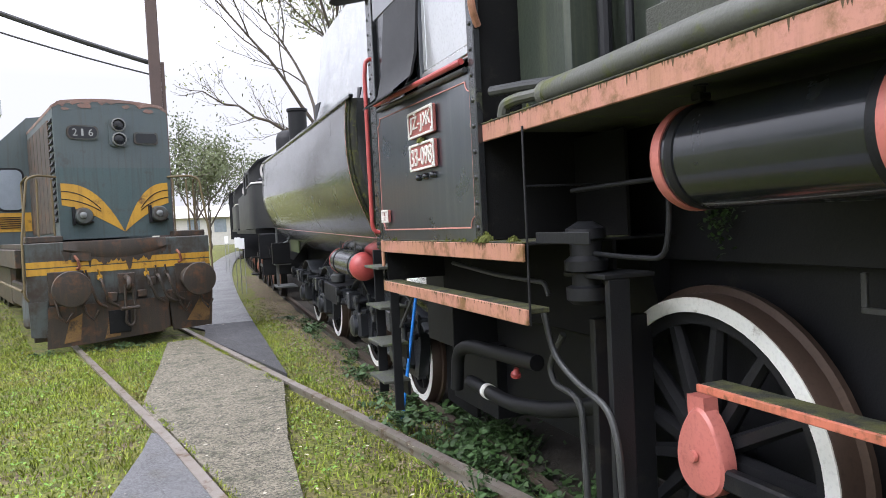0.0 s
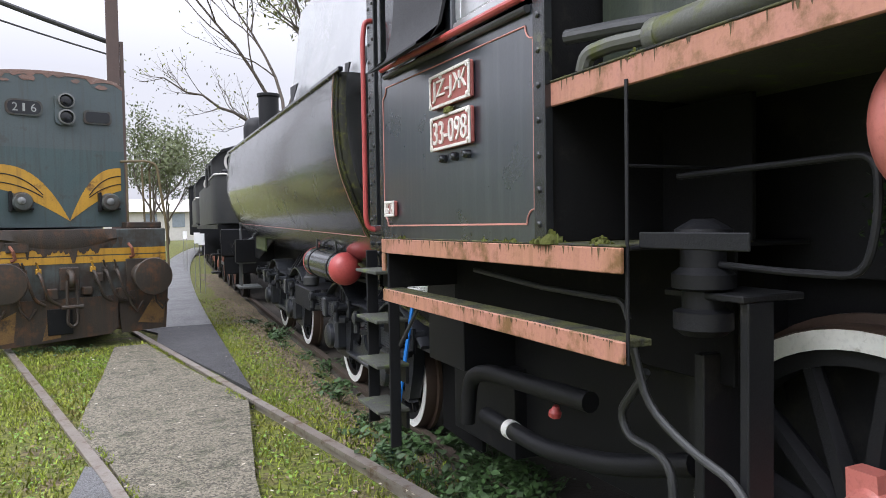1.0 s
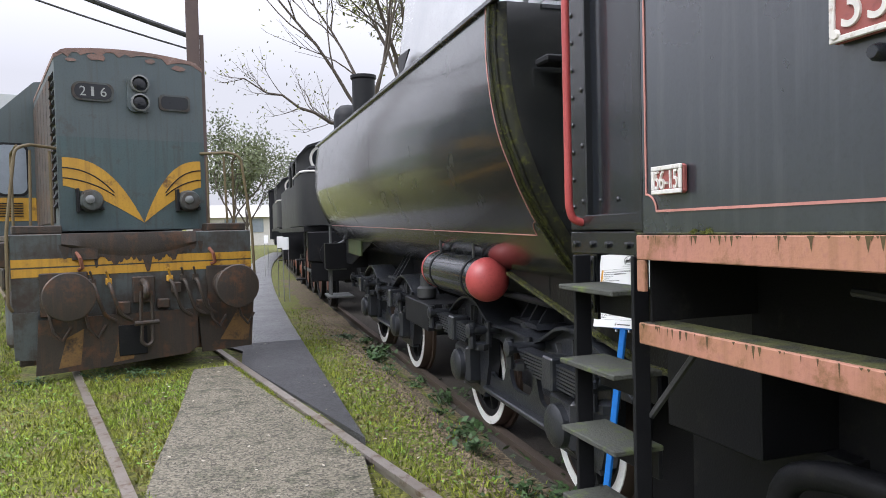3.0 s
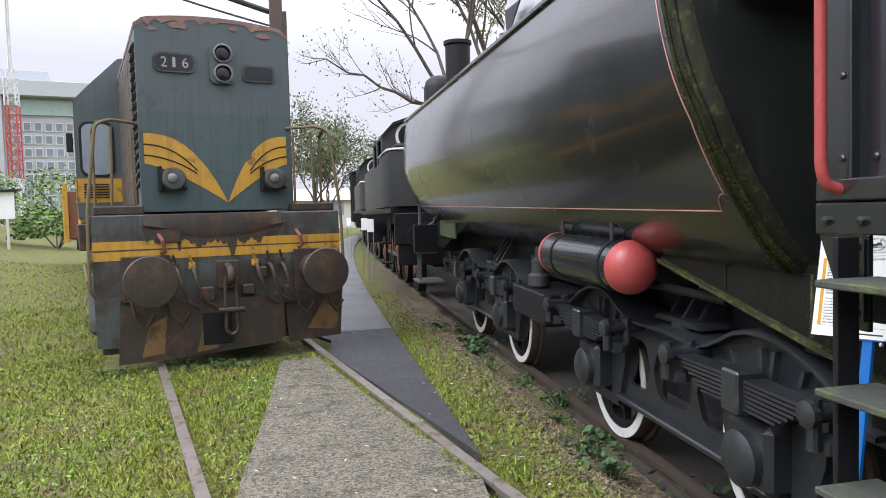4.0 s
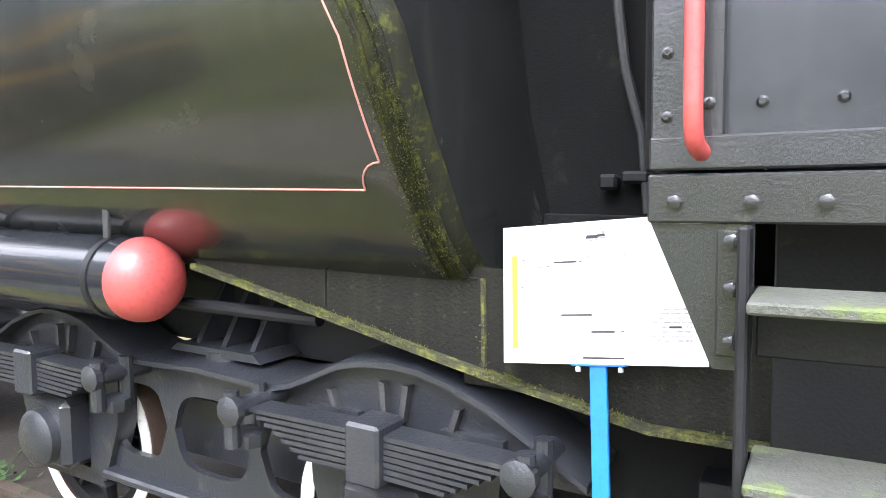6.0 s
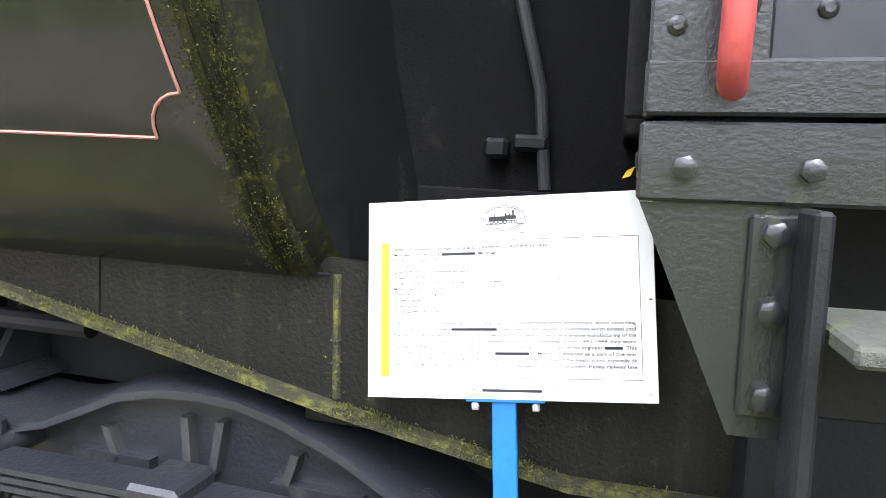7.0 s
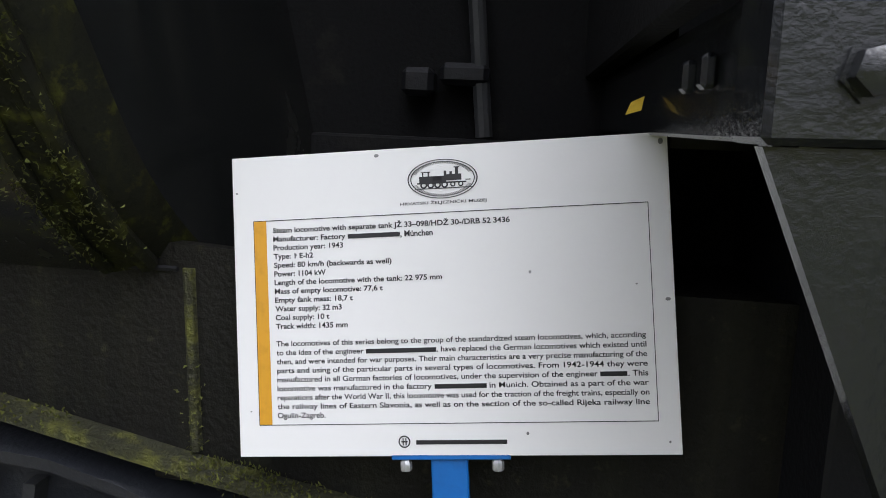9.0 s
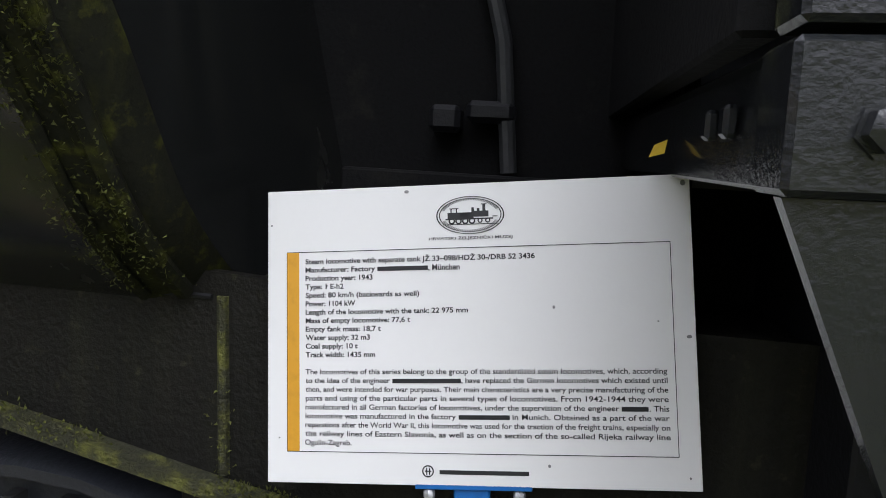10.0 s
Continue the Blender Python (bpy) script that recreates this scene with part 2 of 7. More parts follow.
EARTH = material("mown_grass_and_earth", (0.085, 0.11, 0.012), (0.14, 0.135, 0.024), rough=0.95, fine=55, bump=1.0, scale=1.3, mix=0.9, stain=(0.11, 0.08, 0.045), stain_amount=0.38, stain_scale=2.2, speck=0.55, speck_scale=38)
GRASS = material("grass_blades", (0.135, 0.23, 0.014), (0.27, 0.26, 0.035), rough=0.75, scale=0.9, mix=1.0, bump=0, spread=0.6, stain=(0.2, 0.155, 0.065), stain_amount=0.26, stain_scale=2.6)
LAWNWEED = material("bright_lawn_weed_leaves", (0.12, 0.25, 0.022), (0.2, 0.3, 0.045), rough=0.6, bump=0, spread=0.4)
IVY = material("dark_weed_leaves", (0.035, 0.075, 0.02), (0.055, 0.1, 0.03), rough=0.55, bump=0, spread=0.4)
DRYLEAF = material("fallen_dry_leaves", (0.15, 0.105, 0.065), (0.22, 0.18, 0.115), rough=0.8, bump=0, spread=0.5, scale=8, mix=1)
YLEAF = plain("yellow_fallen_leaf", (0.62, 0.42, 0.03), 0.6)
PLEAF = plain("pale_fallen_leaf", (0.55, 0.5, 0.4), 0.7)
BARK = material("grey_brown_bark", (0.11, 0.09, 0.075), (0.075, 0.062, 0.05), rough=0.9, bump=0.6, fine=40)
LEAF1 = material("autumn_green_leaves", (0.11, 0.13, 0.025), (0.17, 0.16, 0.04), rough=0.7, bump=0, spread=0.4)
LEAF2 = material("pale_larch_leaves", (0.085, 0.11, 0.045), (0.13, 0.14, 0.06), rough=0.7, bump=0, spread=0.35)
HEDGE = material("dark_hedge_leaves", (0.07, 0.14, 0.02), (0.12, 0.19, 0.03), rough=0.7, bump=0, spread=0.45)
CONC = material("grey_office_cladding", (0.52, 0.54, 0.57), (0.46, 0.49, 0.52), rough=0.7, bump=0.05)
GREENGLASS = plain("green_tinted_glazing", (0.45, 0.58, 0.58), 0.2)
OFFGLASS = plain("office_window_glass", (0.27, 0.31, 0.36), 0.1)
MASTR = plain("mast_red_paint", (0.5, 0.08, 0.07), 0.5)
MASTW = plain("mast_white_paint", (0.75, 0.75, 0.75), 0.5)
POLE = material("rusty_brown_steel_pole", (0.085, 0.058, 0.052), (0.11, 0.075, 0.065), rough=0.7, bump=0.2)
CABLE = plain("dark_cable_sheath", (0.06, 0.06, 0.062), 0.6)
CREAM = material("pale_wall_plaster", (0.6, 0.58, 0.55), (0.5, 0.48, 0.45), rough=0.8)
LICHEN = material("grey_mossy_plank", (0.05, 0.052, 0.045), (0.09, 0.095, 0.075), rough=0.85, fine=80, bump=0.6, stain=(0.09, 0.12, 0.03), stain_amount=0.25, stain_scale=10)


# ---------- mesh helpers ----------
class Shape:
    """Vertices and faces that are gathered and then become one mesh."""

    def __init__(self):
        self.v, self.f = [], []

    def add(self, verts, faces):
        k = len(self.v)
        self.v += [tuple(p) for p in verts]
        self.f += [tuple(i + k for i in f) for f in faces]
        return self

    def box(self, x0, x1, y0, y1, z0, z1, c=0.004):
        """A block with chamfered edges."""
        c = min(c, (x1 - x0) * 0.3, (y1 - y0) * 0.3, (z1 - z0) * 0.3)
        bm = bmesh.new()
        bmesh.ops.create_cube(bm, size=1, matrix=Matrix.Translation(((x0 + x1) / 2, (y0 + y1) / 2, (z0 + z1) / 2)) @ Matrix.Diagonal((x1 - x0, y1 - y0, z1 - z0, 1)))
        if c > 0:
            bmesh.ops.bevel(bm, geom=bm.edges[:], offset=c, segments=1, affect='EDGES')
        return self.take(bm)

    def take(self, bm):
        bm.verts.index_update()
        self.add([v.co[:] for v in bm.verts], [[v.index for v in f.verts] for f in bm.faces])
        bm.free()
        return self

    def prism(self, poly, axis, a0, a1):
        """A polygon, drawn in the two other axes, drawn out along axis from a0 to a1."""
        put = {"x": lambda p, a: (a, p[0], p[1]), "y": lambda p, a: (p[0], a, p[1]), "z": lambda p, a: (p[0], p[1], a)}[axis]
        n = len(poly)
        vs = [put(p, a0) for p in poly] + [put(p, a1) for p in poly]
        fs = [tuple(range(n)), tuple(range(2 * n - 1, n - 1, -1))] + [(i, i + n, (i + 1) % n + n, (i + 1) % n) for i in range(n)]
        return self.add(vs, fs)

    def lathe(self, centre, axis, profile, n=24, closed=False):
        """A profile of (radius, height) turned about an axis through centre."""
        ax = Vector(axis).normalized()
        s = ax.orthogonal().normalized()
        t = ax.cross(s)
        c = Vector(centre)
        vs = [c + ax * h + (s * math.cos(a) + t * math.sin(a)) * max(r, 1e-4) for r, h in profile for a in (2 * math.pi * i / n for i in range(n))]
        m = len(profile)
        fs = [(j * n + i, j * n + (i + 1) % n, (j + 1) % m * n + (i + 1) % n, (j + 1) % m * n + i) for j in range(m if closed else m - 1) for i in range(n)]
        if not closed:
            fs += [tuple(range(n - 1, -1, -1)), tuple(range((m - 1) * n, m * n))]
        return self.add(vs, fs)

    def rod(self, p0, p1, r, n=10, r1=None):
        d = Vector(p1) - Vector(p0)
        return self.lathe(p0, d, [(r, 0), (r if r1 is None else r1, d.length)], n)

    def tube(self, pts, r, n=8, r1=None, bend=0.0):
        """A pipe along points, with its bends rounded."""
        p = [Vector(q) for q in pts]
        if bend:
            q = [p[0]]
            for a, b, c in zip(p, p[1:], p[2:]):
                u, w = (a - b), (c - b)
                d = min(bend, u.length * 0.45, w.length * 0.45)
                s, e = b + u.normalized() * d, b + w.normalized() * d
                q += [s * (1 - k) ** 2 + b * 2 * k * (1 - k) + e * k * k for k in (0, 0.25, 0.5, 0.75, 1)]
            p = q + [p[-1]]
        vs, m = [], len(p)
        up = None
        for i, a in enumerate(p):
            d = (p[min(i + 1, m - 1)] - p[max(i - 1, 0)]).normalized()
            up = d.orthogonal().normalized() if up is None else (up - d * up.dot(d)).normalized()
            side = d.cross(up)
            rr = r if r1 is None else r + (r1 - r) * i / (m - 1)
            vs += [a + (up * math.cos(k) + side * math.sin(k)) * rr for k in (2 * math.pi * j / n for j in range(n))]
        fs = [(i * n + j, i * n + (j + 1) % n, (i + 1) * n + (j + 1) % n, (i + 1) * n + j) for i in range(m - 1) for j in range(n)]
        return self.add(vs, fs + [tuple(range(n - 1, -1, -1)), tuple(range((m - 1) * n, m * n))])

    def mesh(self, name, shift=Vector(), smooth=35):
        me = bpy.data.meshes.new(name)
        me.from_pydata([(x - shift.x, y - shift.y, z - shift.z) for x, y, z in self.v], [], self.f)
        bm = bmesh.new()
        bm.from_mesh(me)
        bmesh.ops.recalc_face_normals(bm, faces=bm.faces[:])
        bm.to_mesh(me)
        bm.free()
        me.shade_smooth()
        me.set_sharp_from_angle(angle=radians(smooth))
        return me


BASE = {}


def thing(name, base, label, category, yaw=0, pitch=0, group="", kind=""):
    """An empty at the base of a thing; its parts are drawn as if it were not turned."""
    ob = new(name)
    ob.empty_display_size = 0.2
    ob.matrix_world = pose(*base, pitch, 0, yaw)
    BASE[ob] = Vector(base)
    return tagged(ob, label, category, group, kind)


def part(name, shape, mat, parent, label="", smooth=35):
    """Links a shape as one mesh under a thing or a part."""
    base = BASE[parent]
    ob = new(name, shape.mesh(name, base, smooth))
    ob.data.materials.append(mat)
    ob.parent = parent
    BASE[ob] = base
    return tagged(ob, label)


def single(name, shape, mat, label, category="", kind="", group="", smooth=35):
    ob = new(name, shape.mesh(name, Vector(), smooth))
    ob.data.materials.append(mat)
    return tagged(ob, label, category, group, kind)


def repeat(ob, places):
    """Further parts on the same mesh, shifted by each of places."""
    for d in places:
        o = ob.copy()
        scene.collection.objects.link(o)
        o.location = ob.location + Vector(d)
        BASE[o] = BASE[ob]


def rivets(pts, axis, r=0.012, h=0.008):
    s = Shape()
    for p in pts:
        s.lathe(p, axis, [(r, 0), (r * 0.95, h * 0.5), (r * 0.5, h)], 8)
    return s


def bolt_head(p, axis, r=0.02, h=0.018):
    return Shape().lathe(p, axis, [(r * 1.25, 0), (r * 1.25, h * 0.2), (r, h * 0.2), (r, h * 0.9), (r * 0.8, h)], 6)


def lettering(text, width, height, name, mat, parent, place, bold=0.014):
    """Raised letters, stretched to a width and height; place turns (across, up) into the mesh's matrix."""
    cu = bpy.data.curves.new(name, 'FONT')
    cu.body, cu.size, cu.extrude, cu.offset = text, 1.0, 0.0, bold
    tmp = new(name, cu)
    bpy.context.view_layer.update()
    me = bpy.data.meshes.new_from_object(tmp)
    bpy.data.objects.remove(tmp)
    co = np.array([v.co[:] for v in me.vertices])
    lo, hi = co.min(0), co.max(0)
    full = max(hi[1] - lo[1], 1e-3)
    sx, sy = width / (hi[0] - lo[0]), height / full
    me.transform(place @ Matrix.Diagonal((sx, sy, 1, 1)) @ Matrix.Translation((-lo[0], -lo[1], 0)))
    ob = new(name, me)
    me.transform(Matrix.Translation(-BASE[parent]))
    me.materials.append(mat)
    ob.parent = parent
    BASE[ob] = BASE[parent]
    return ob


# ---------- ground, paths and rails ----------
def smooth(a, b, x):
    t = min(1, max(0, (x - a) / (b - a)))
    return t * t * (3 - 2 * t)


def axis_x(y):
    """The middle of the steam train's track, which bends away to the right."""
    return 2.57 + 0.031 * max(0, y - 3) + 0.0011 * max(0, y - 13) ** 2


def rail_z(y):
    return -0.13 + 0.016 * min(12, max(0, y - 7))


def diesel_x(y):
    return -0.75 - 0.215 * (y - 10.6)


def ground_z(x, y):
    bed = smooth(1.25, 1.75, x - (axis_x(y) - 2.57))
    z = (-0.028 - 0.045 * smooth(0.3, 0.9, x) * smooth(8.5, 6.5, y)) * (1 - bed) + (rail_z(y) - 0.11) * bed
    d = diesel_x(y) - x
    z += 1.5 * smooth(2.2, 13, d) * smooth(-4, 9, y) + 0.002 * min(30, max(0, y - 12)) * (1 - bed)
    return z + 0.015 * noise.noise((x * 0.9, y * 0.9, 0))


xs = sorted({-400, -220, -120, -70, -45, -30, 30, 45, 70, 120, 220, 400} | {round(-22 + 0.5 * i, 2) for i in range(90)} | {round(-2 + 0.2 * i, 2) for i in range(22)})
ys = sorted({-300, -150, -80, -50, -30, 60, 75, 100, 150, 220, 320, 500} | {round(-20 + 0.6 * i, 2) for i in range(125)})
g = Shape()
g.add([(x, y, ground_z(x, y)) for y in ys for x in xs],
      [(j * len(xs) + i, j * len(xs) + i + 1, (j + 1) * len(xs) + i + 1, (j + 1) * len(xs) + i) for j in range(len(ys) - 1) for i in range(len(xs) - 1)])
ground = single("ground", g, EARTH, "mown grass with bare earth and fallen leaves", kind="structure", smooth=180)


def left_rail(y):
    d = min(max(y - 5.227, 0), 4.5)
    return -0.211 - 0.19 * (y - 5.227) - 0.0075 * d * d - 0.02 * max(0, y - 9.727)


def right_rail(y):
    return 1.196 - 0.178 * (y - 4.988)


def right_edge(y):
    return 0.905 + 0.164 * (y - 7.16)


# pebbly slab between the rails, asphalt on both sides
slab = Shape().prism([(left_rail(2.6) + 0.06, 2.65), (right_edge(5), 5.0), (right_edge(7.0) - 0.05, 7.0), (right_rail(8.5) - 0.09, 8.5), (right_rail(10.5) - 0.09, 10.5),
                      (-0.25, 10.45), (-0.34, 8.6), (-0.43, 7.3), (-0.46, 6.6), (-0.42, 6.1), (left_rail(5.75) + 0.06, 5.75)], "z", -0.12, 0.0)
slab_ob = single("pavement_crossing", slab, SLAB, "worn pebbly concrete slab laid between two rails", kind="structure")
near = Shape().prism([(-0.37, 5.66), (-0.42, 5.2), (-0.577, 4.29), (-1.2, 0.0), (-2.2, -8), (-1.0, -8), (right_edge(-3), -3), (right_edge(2.3), 2.3), (left_rail(2.5), 2.5), (left_rail(5.6), 5.6)],
                     "z", -0.1, 0.004)
single("pavement_near", near, SHEENASPHALT, "dark wet asphalt footpath", kind="structure")


def path_right(y):
    return 0.905 + 0.038 * (y - 7.25) + 0.0016 * max(0, y - 12) ** 2


pts_r = [(path_right(y), y) for y in (7.28, 8, 9, 10, 11, 12)]
pts_l = [(path_right(12) - 1.0, 12), (0.3, 11.4), (right_rail(10.6) + 0.05, 10.6)]
single("pavement_joint", Shape().prism(pts_r + pts_l, "z", -0.1, 0.0), ASPHALT, "dark patched asphalt footpath beside the rail", kind="structure")
run = [12.006 + 2 * i for i in range(22)]
far = Shape()
for a, b in zip(run, run[1:]):
    za, zb = 0.002 * min(30, a - 12), 0.002 * min(30, b - 12)
    far.add([(path_right(a) - 1.0, a, za), (path_right(a), a, za), (path_right(b), b, zb), (path_right(b) - 1.0, b, zb),
             (path_right(a) - 1.0, a, za - 0.1), (path_right(a), a, za - 0.1), (path_right(b), b, zb - 0.1), (path_right(b) - 1.0, b, zb - 0.1)],
            [(0, 1, 2, 3), (0, 4, 5, 1), (2, 6, 7, 3), (1, 5, 6, 2), (3, 7, 4, 0)])
# Grey here stands in for sky mirrored at a grazing angle.
single("pavement_far", far, SHEENASPHALT, "wet asphalt footpath between the trains, greyed with sky sheen", kind="structure")

RAILPROFILE = [(-0.036, 0), (-0.034, -0.03), (-0.01, -0.042), (-0.009, -0.1), (-0.06, -0.115), (-0.06, -0.125), (0.06, -0.125), (0.06, -0.115), (0.009, -0.1),
               (0.01, -0.042), (0.034, -0.03), (0.036, 0)]


def rail(fx, fz, y0, y1, n, name, label, parent, mat=STEEL):
    s = Shape()
    m = len(RAILPROFILE)
    rows = [y0 + (y1 - y0) * i / n for i in range(n + 1)]
    for y in rows:
        s.v += [(fx(y) + a, y, fz(y) + b) for a, b in RAILPROFILE]
    s.f = [(i * m + j, i * m + (j + 1) % m, (i + 1) * m + (j + 1) % m, (i + 1) * m + j) for i in range(n) for j in range(m)]
    s.f += [tuple(range(m - 1, -1, -1)), tuple(range(n * m, n * m + m))]
    return part(name, s, mat, parent, label, 30)


track_a = thing("railway_track_diesel", (0, 6, -0.12), "two worn steel rails sunk in grass", "railway track", kind="structure")
rail(left_rail, lambda y: 0.012, -9, 34, 12, "rail", "", track_a)
rail(right_rail, lambda y: 0.012, -9, 34, 12, "rail", "", track_a)
track_b = thing("railway_track_steam", (2.6, 6, -0.3), "rusty steel rails under the steam train", "railway track", kind="structure")
rail(lambda y: axis_x(y) - 0.7, rail_z, -12, 60, 40, "rail", "", track_b, OLDRAIL)
rail(lambda y: axis_x(y) + 0.755, rail_z, -12, 60, 40, "rail", "", track_b, OLDRAIL)


bed = Shape()
bys = [-12 + 2 * i for i in range(34)]
for y in bys:
    bed.v += [(axis_x(y) - 0.86, y, rail_z(y) - 0.135), (axis_x(y) - 0.7, y, rail_z(y) - 0.085), (axis_x(y) + 0.95, y, rail_z(y) - 0.085), (axis_x(y) + 1.5, y, rail_z(y) - 0.16)]
bed.f = [(4 * i + j, 4 * i + j + 1, 4 * i + j + 5, 4 * i + j + 4) for i in range(len(bys) - 1) for j in range(3)]
single("trackbed", bed, BALLAST, "dark brown earth between the rails", kind="structure", smooth=60)


# ---------- wheels ----------
def spoked_wheel(parent, centre, r, spokes, width=0.13, name="wheel"):
    """A wheel whose outer face looks to -x: tyre, white ring, rim, spokes and hub."""
    x, y, z = centre
    s = Shape().lathe((x, y, z), (1, 0, 0), [(r - 0.06, 0.003), (r - 0.004, 0.003), (r, 0.01), (r + 0.006, width - 0.035), (r + 0.035, width - 0.028), (r + 0.035, width), (r - 0.06, width)], 56, True)
    w = part(name, s, TREAD, parent)
    part("white_tyre_face", Shape().lathe((x, y, z), (1, 0, 0), [(r - 0.065, -0.003), (r - 0.006, -0.003), (r - 0.006, 0.004), (r - 0.065, 0.004)], 56, True), WHITEP, w, "white painted tyre face")
    s = Shape().lathe((x, y, z), (1, 0, 0), [(r - 0.115, 0.02), (r - 0.058, 0.02), (r - 0.058, width - 0.03), (r - 0.115, width - 0.03)], 48, True)
    s.lathe((x, y, z), (1, 0, 0), [(r * 0.17, width), (r * 0.17, -0.02), (r * 0.12, -0.045), (0.02, -0.045)], 24)
    part("rim", s, SOOT, w)
    for k in range(spokes):
        a = 2 * math.pi * (k + 0.5) / spokes
        s = Shape()
        ca, sa = math.cos(a), math.sin(a)
        q = []
        for rad, hw, d0, d1 in ((r * 0.12, r * 0.06, 0.005, width - 0.03), (r - 0.1, r * 0.042, 0.028, width - 0.05)):
            q += [(x + d, y + rad * ca - e * sa, z + rad * sa + e * ca) for d, e in ((d0, -hw * 0.6), (d0, hw * 0.6), ((d0 + d1) / 2, hw), (d1, hw * 0.6), (d1, -hw * 0.6), ((d0 + d1) / 2, -hw))]
        s.add(q, [(i, (i + 1) % 6, (i + 1) % 6 + 6, i + 6) for i in range(6)] + [(0, 1, 2, 3, 4, 5), (11, 10, 9, 8, 7, 6)])
        part("spoke", s, SOOT, w)
    return w


# ---------- steam locomotive ----------
AX = 2.57
loco = thing("steam_locomotive", (AX, 1.0, -0.13), "black steam locomotive with faded orange footplate edges and red number plates", "locomotive")
RZ = -0.13
for yw in (2.15, 0.6, -0.95, -2.5):
    spoked_wheel(loco, (1.775, yw, RZ + 0.64), 0.64, 13)
    if yw > 0:
        spoked_wheel(loco, (3.24, yw, RZ + 0.64), 0.64, 13)
part("axle", Shape().rod((1.8, 2.15, RZ + 0.64), (3.3, 2.15, RZ + 0.64), 0.09, 16), SOOT, loco)
# crank with red disc, red edge of the rod
def egg_plate(x, y, z, w, h):
    """An upright egg with a flat rim and a soft ridge down its middle, looking to -x."""
    s, n = Shape(), 32
    for k, dx in ((1.0, 0.06), (1.0, 0.0), (0.93, -0.012), (0.45, -0.024)):
        for i in range(n):
            a = 2 * math.pi * i / n
            s.v.append((x + dx, y + k * w * math.cos(a) * (1 - 0.28 * math.sin(a)) * (0.3 if k < 0.5 else 1), z + k * h * math.sin(a)))
    s.f = [(j * n + i, j * n + (i + 1) % n, (j + 1) * n + (i + 1) % n, (j + 1) * n + i) for j in range(3) for i in range(n)]
    s.f += [tuple(range(3 * n, 4 * n)), tuple(range(n - 1, -1, -1))]
    return s


cr = part("crank_web", egg_plate(1.70, 2.07, 0.555, 0.122, 0.175), PINKRED, loco, "red painted egg-shaped crank web")
part("crank_pin_cap", Shape().lathe((1.668, 2.07, 0.545), (-1, 0, 0), [(0.024, 0), (0.022, 0.014), (0.008, 0.016)], 12), PINKRED, cr)
part("crank_arm", Shape().prism([(2.03, 0.60), (2.045, 0.77), (2.135, 0.77), (2.13, 0.60)], "x", 1.70, 1.77), PINKRED, loco, "red crank arm")
part("side_rod", Shape().box(1.70, 1.755, -1.0, 2.2, 0.44, 0.52, 0.01), SOOT, loco)
part("rod_end", Shape().box(1.5, 1.6, -0.4, 0.99, 0.86, 0.89, 0.004), SOOT, loco)
part("footstep_bar", Shape().box(1.49, 1.503, 1.0, 1.84, 0.868, 0.896, 0.003), ORANGERED, loco, "pale red bar with moss on top")
part("bar_top", Shape().box(1.504, 1.60, 1.0, 1.83, 0.884, 0.898, 0.003), MOSSY, loco)
# main frame and ashpan, dark body behind the wheels
part("main_frame", Shape().box(1.98, 2.02, -4.0, 4.6, 0.2, 1.35), SOOT, loco)
part("main_frame_far", Shape().box(3.12, 3.16, -4.0, 4.6, 0.0, 1.35), SOOT, loco)
part("ashpan", Shape().prism([(2.05, 0.55), (3.1, 0.55), (3.3, 1.3), (1.85, 1.3)], "y", 2.55, 4.4), SOOT, loco)
part("boiler_bearer", Shape().box(1.9, 3.3, -4.0, 4.3, 1.28, 1.9), SOOT, loco)
# firebox and boiler
s = Shape().prism([(AX - 0.95, 1.9), (AX - 1.0, 2.4), (AX - 0.95, 2.9), (AX - 0.7, 3.3), (AX - 0.3, 3.5), (AX + 0.3, 3.5), (AX + 0.7, 3.3), (AX + 0.95, 2.9), (AX + 1.0, 2.4), (AX + 0.95, 1.9)], "y", 0.35, 2.7)
part("firebox", s, DARKGREEN, loco, "weathered dark green firebox cladding")
part("boiler", Shape().rod((AX, -4.2, 2.55), (AX, 0.35, 2.55), 0.92, 40), DARKGREEN, loco)
for y in (0.34, 1.4, 2.66):
    part("boiler_band", Shape().prism([(AX - 0.96, 1.92), (AX - 1.012, 2.4), (AX - 0.962, 2.91), (AX - 0.93, 2.91), (AX - 0.98, 2.4), (AX - 0.93, 1.92)], "y", y, y + 0.05), BLACK, loco)
for y in (1.05, 1.95):
    part("wash_out_pipe", Shape().tube([(AX - 1.04, y, 1.96), (AX - 1.06, y, 2.4), (AX - 1.0, y, 2.95)], 0.022, 8), PIPE, loco)
for y, x, r in ((2.3, 1.5, 0.03), (2.18, 1.53, 0.018), (1.72, 1.5, 0.035), (1.3, 1.52, 0.02)):
    part("riser_pipe", Shape().tube([(x, y, 1.915), (x, y, 2.5), (x + 0.03, y, 3.2)], r, 10), SOOT, loco)
    part("pipe_flange", Shape().lathe((x, y, 1.98), (0, 0, 1), [(r * 1.8, 0), (r * 1.8, 0.025), (r, 0.03)], 10), SOOT, loco)
part("sand_box", Shape().box(1.36, 1.62, 2.36, 2.782, 1.915, 3.1, 0.02), DARKGREEN, loco, "dark green upright casing with rust streaks")
part("pipe_stub", Shape().tube([(1.22, 2.68, 1.94), (1.22, 2.66, 1.99), (1.25, 2.58, 2.005), (1.3, 2.44, 2.005)], 0.026, 10, bend=0.03), FEED, loco)
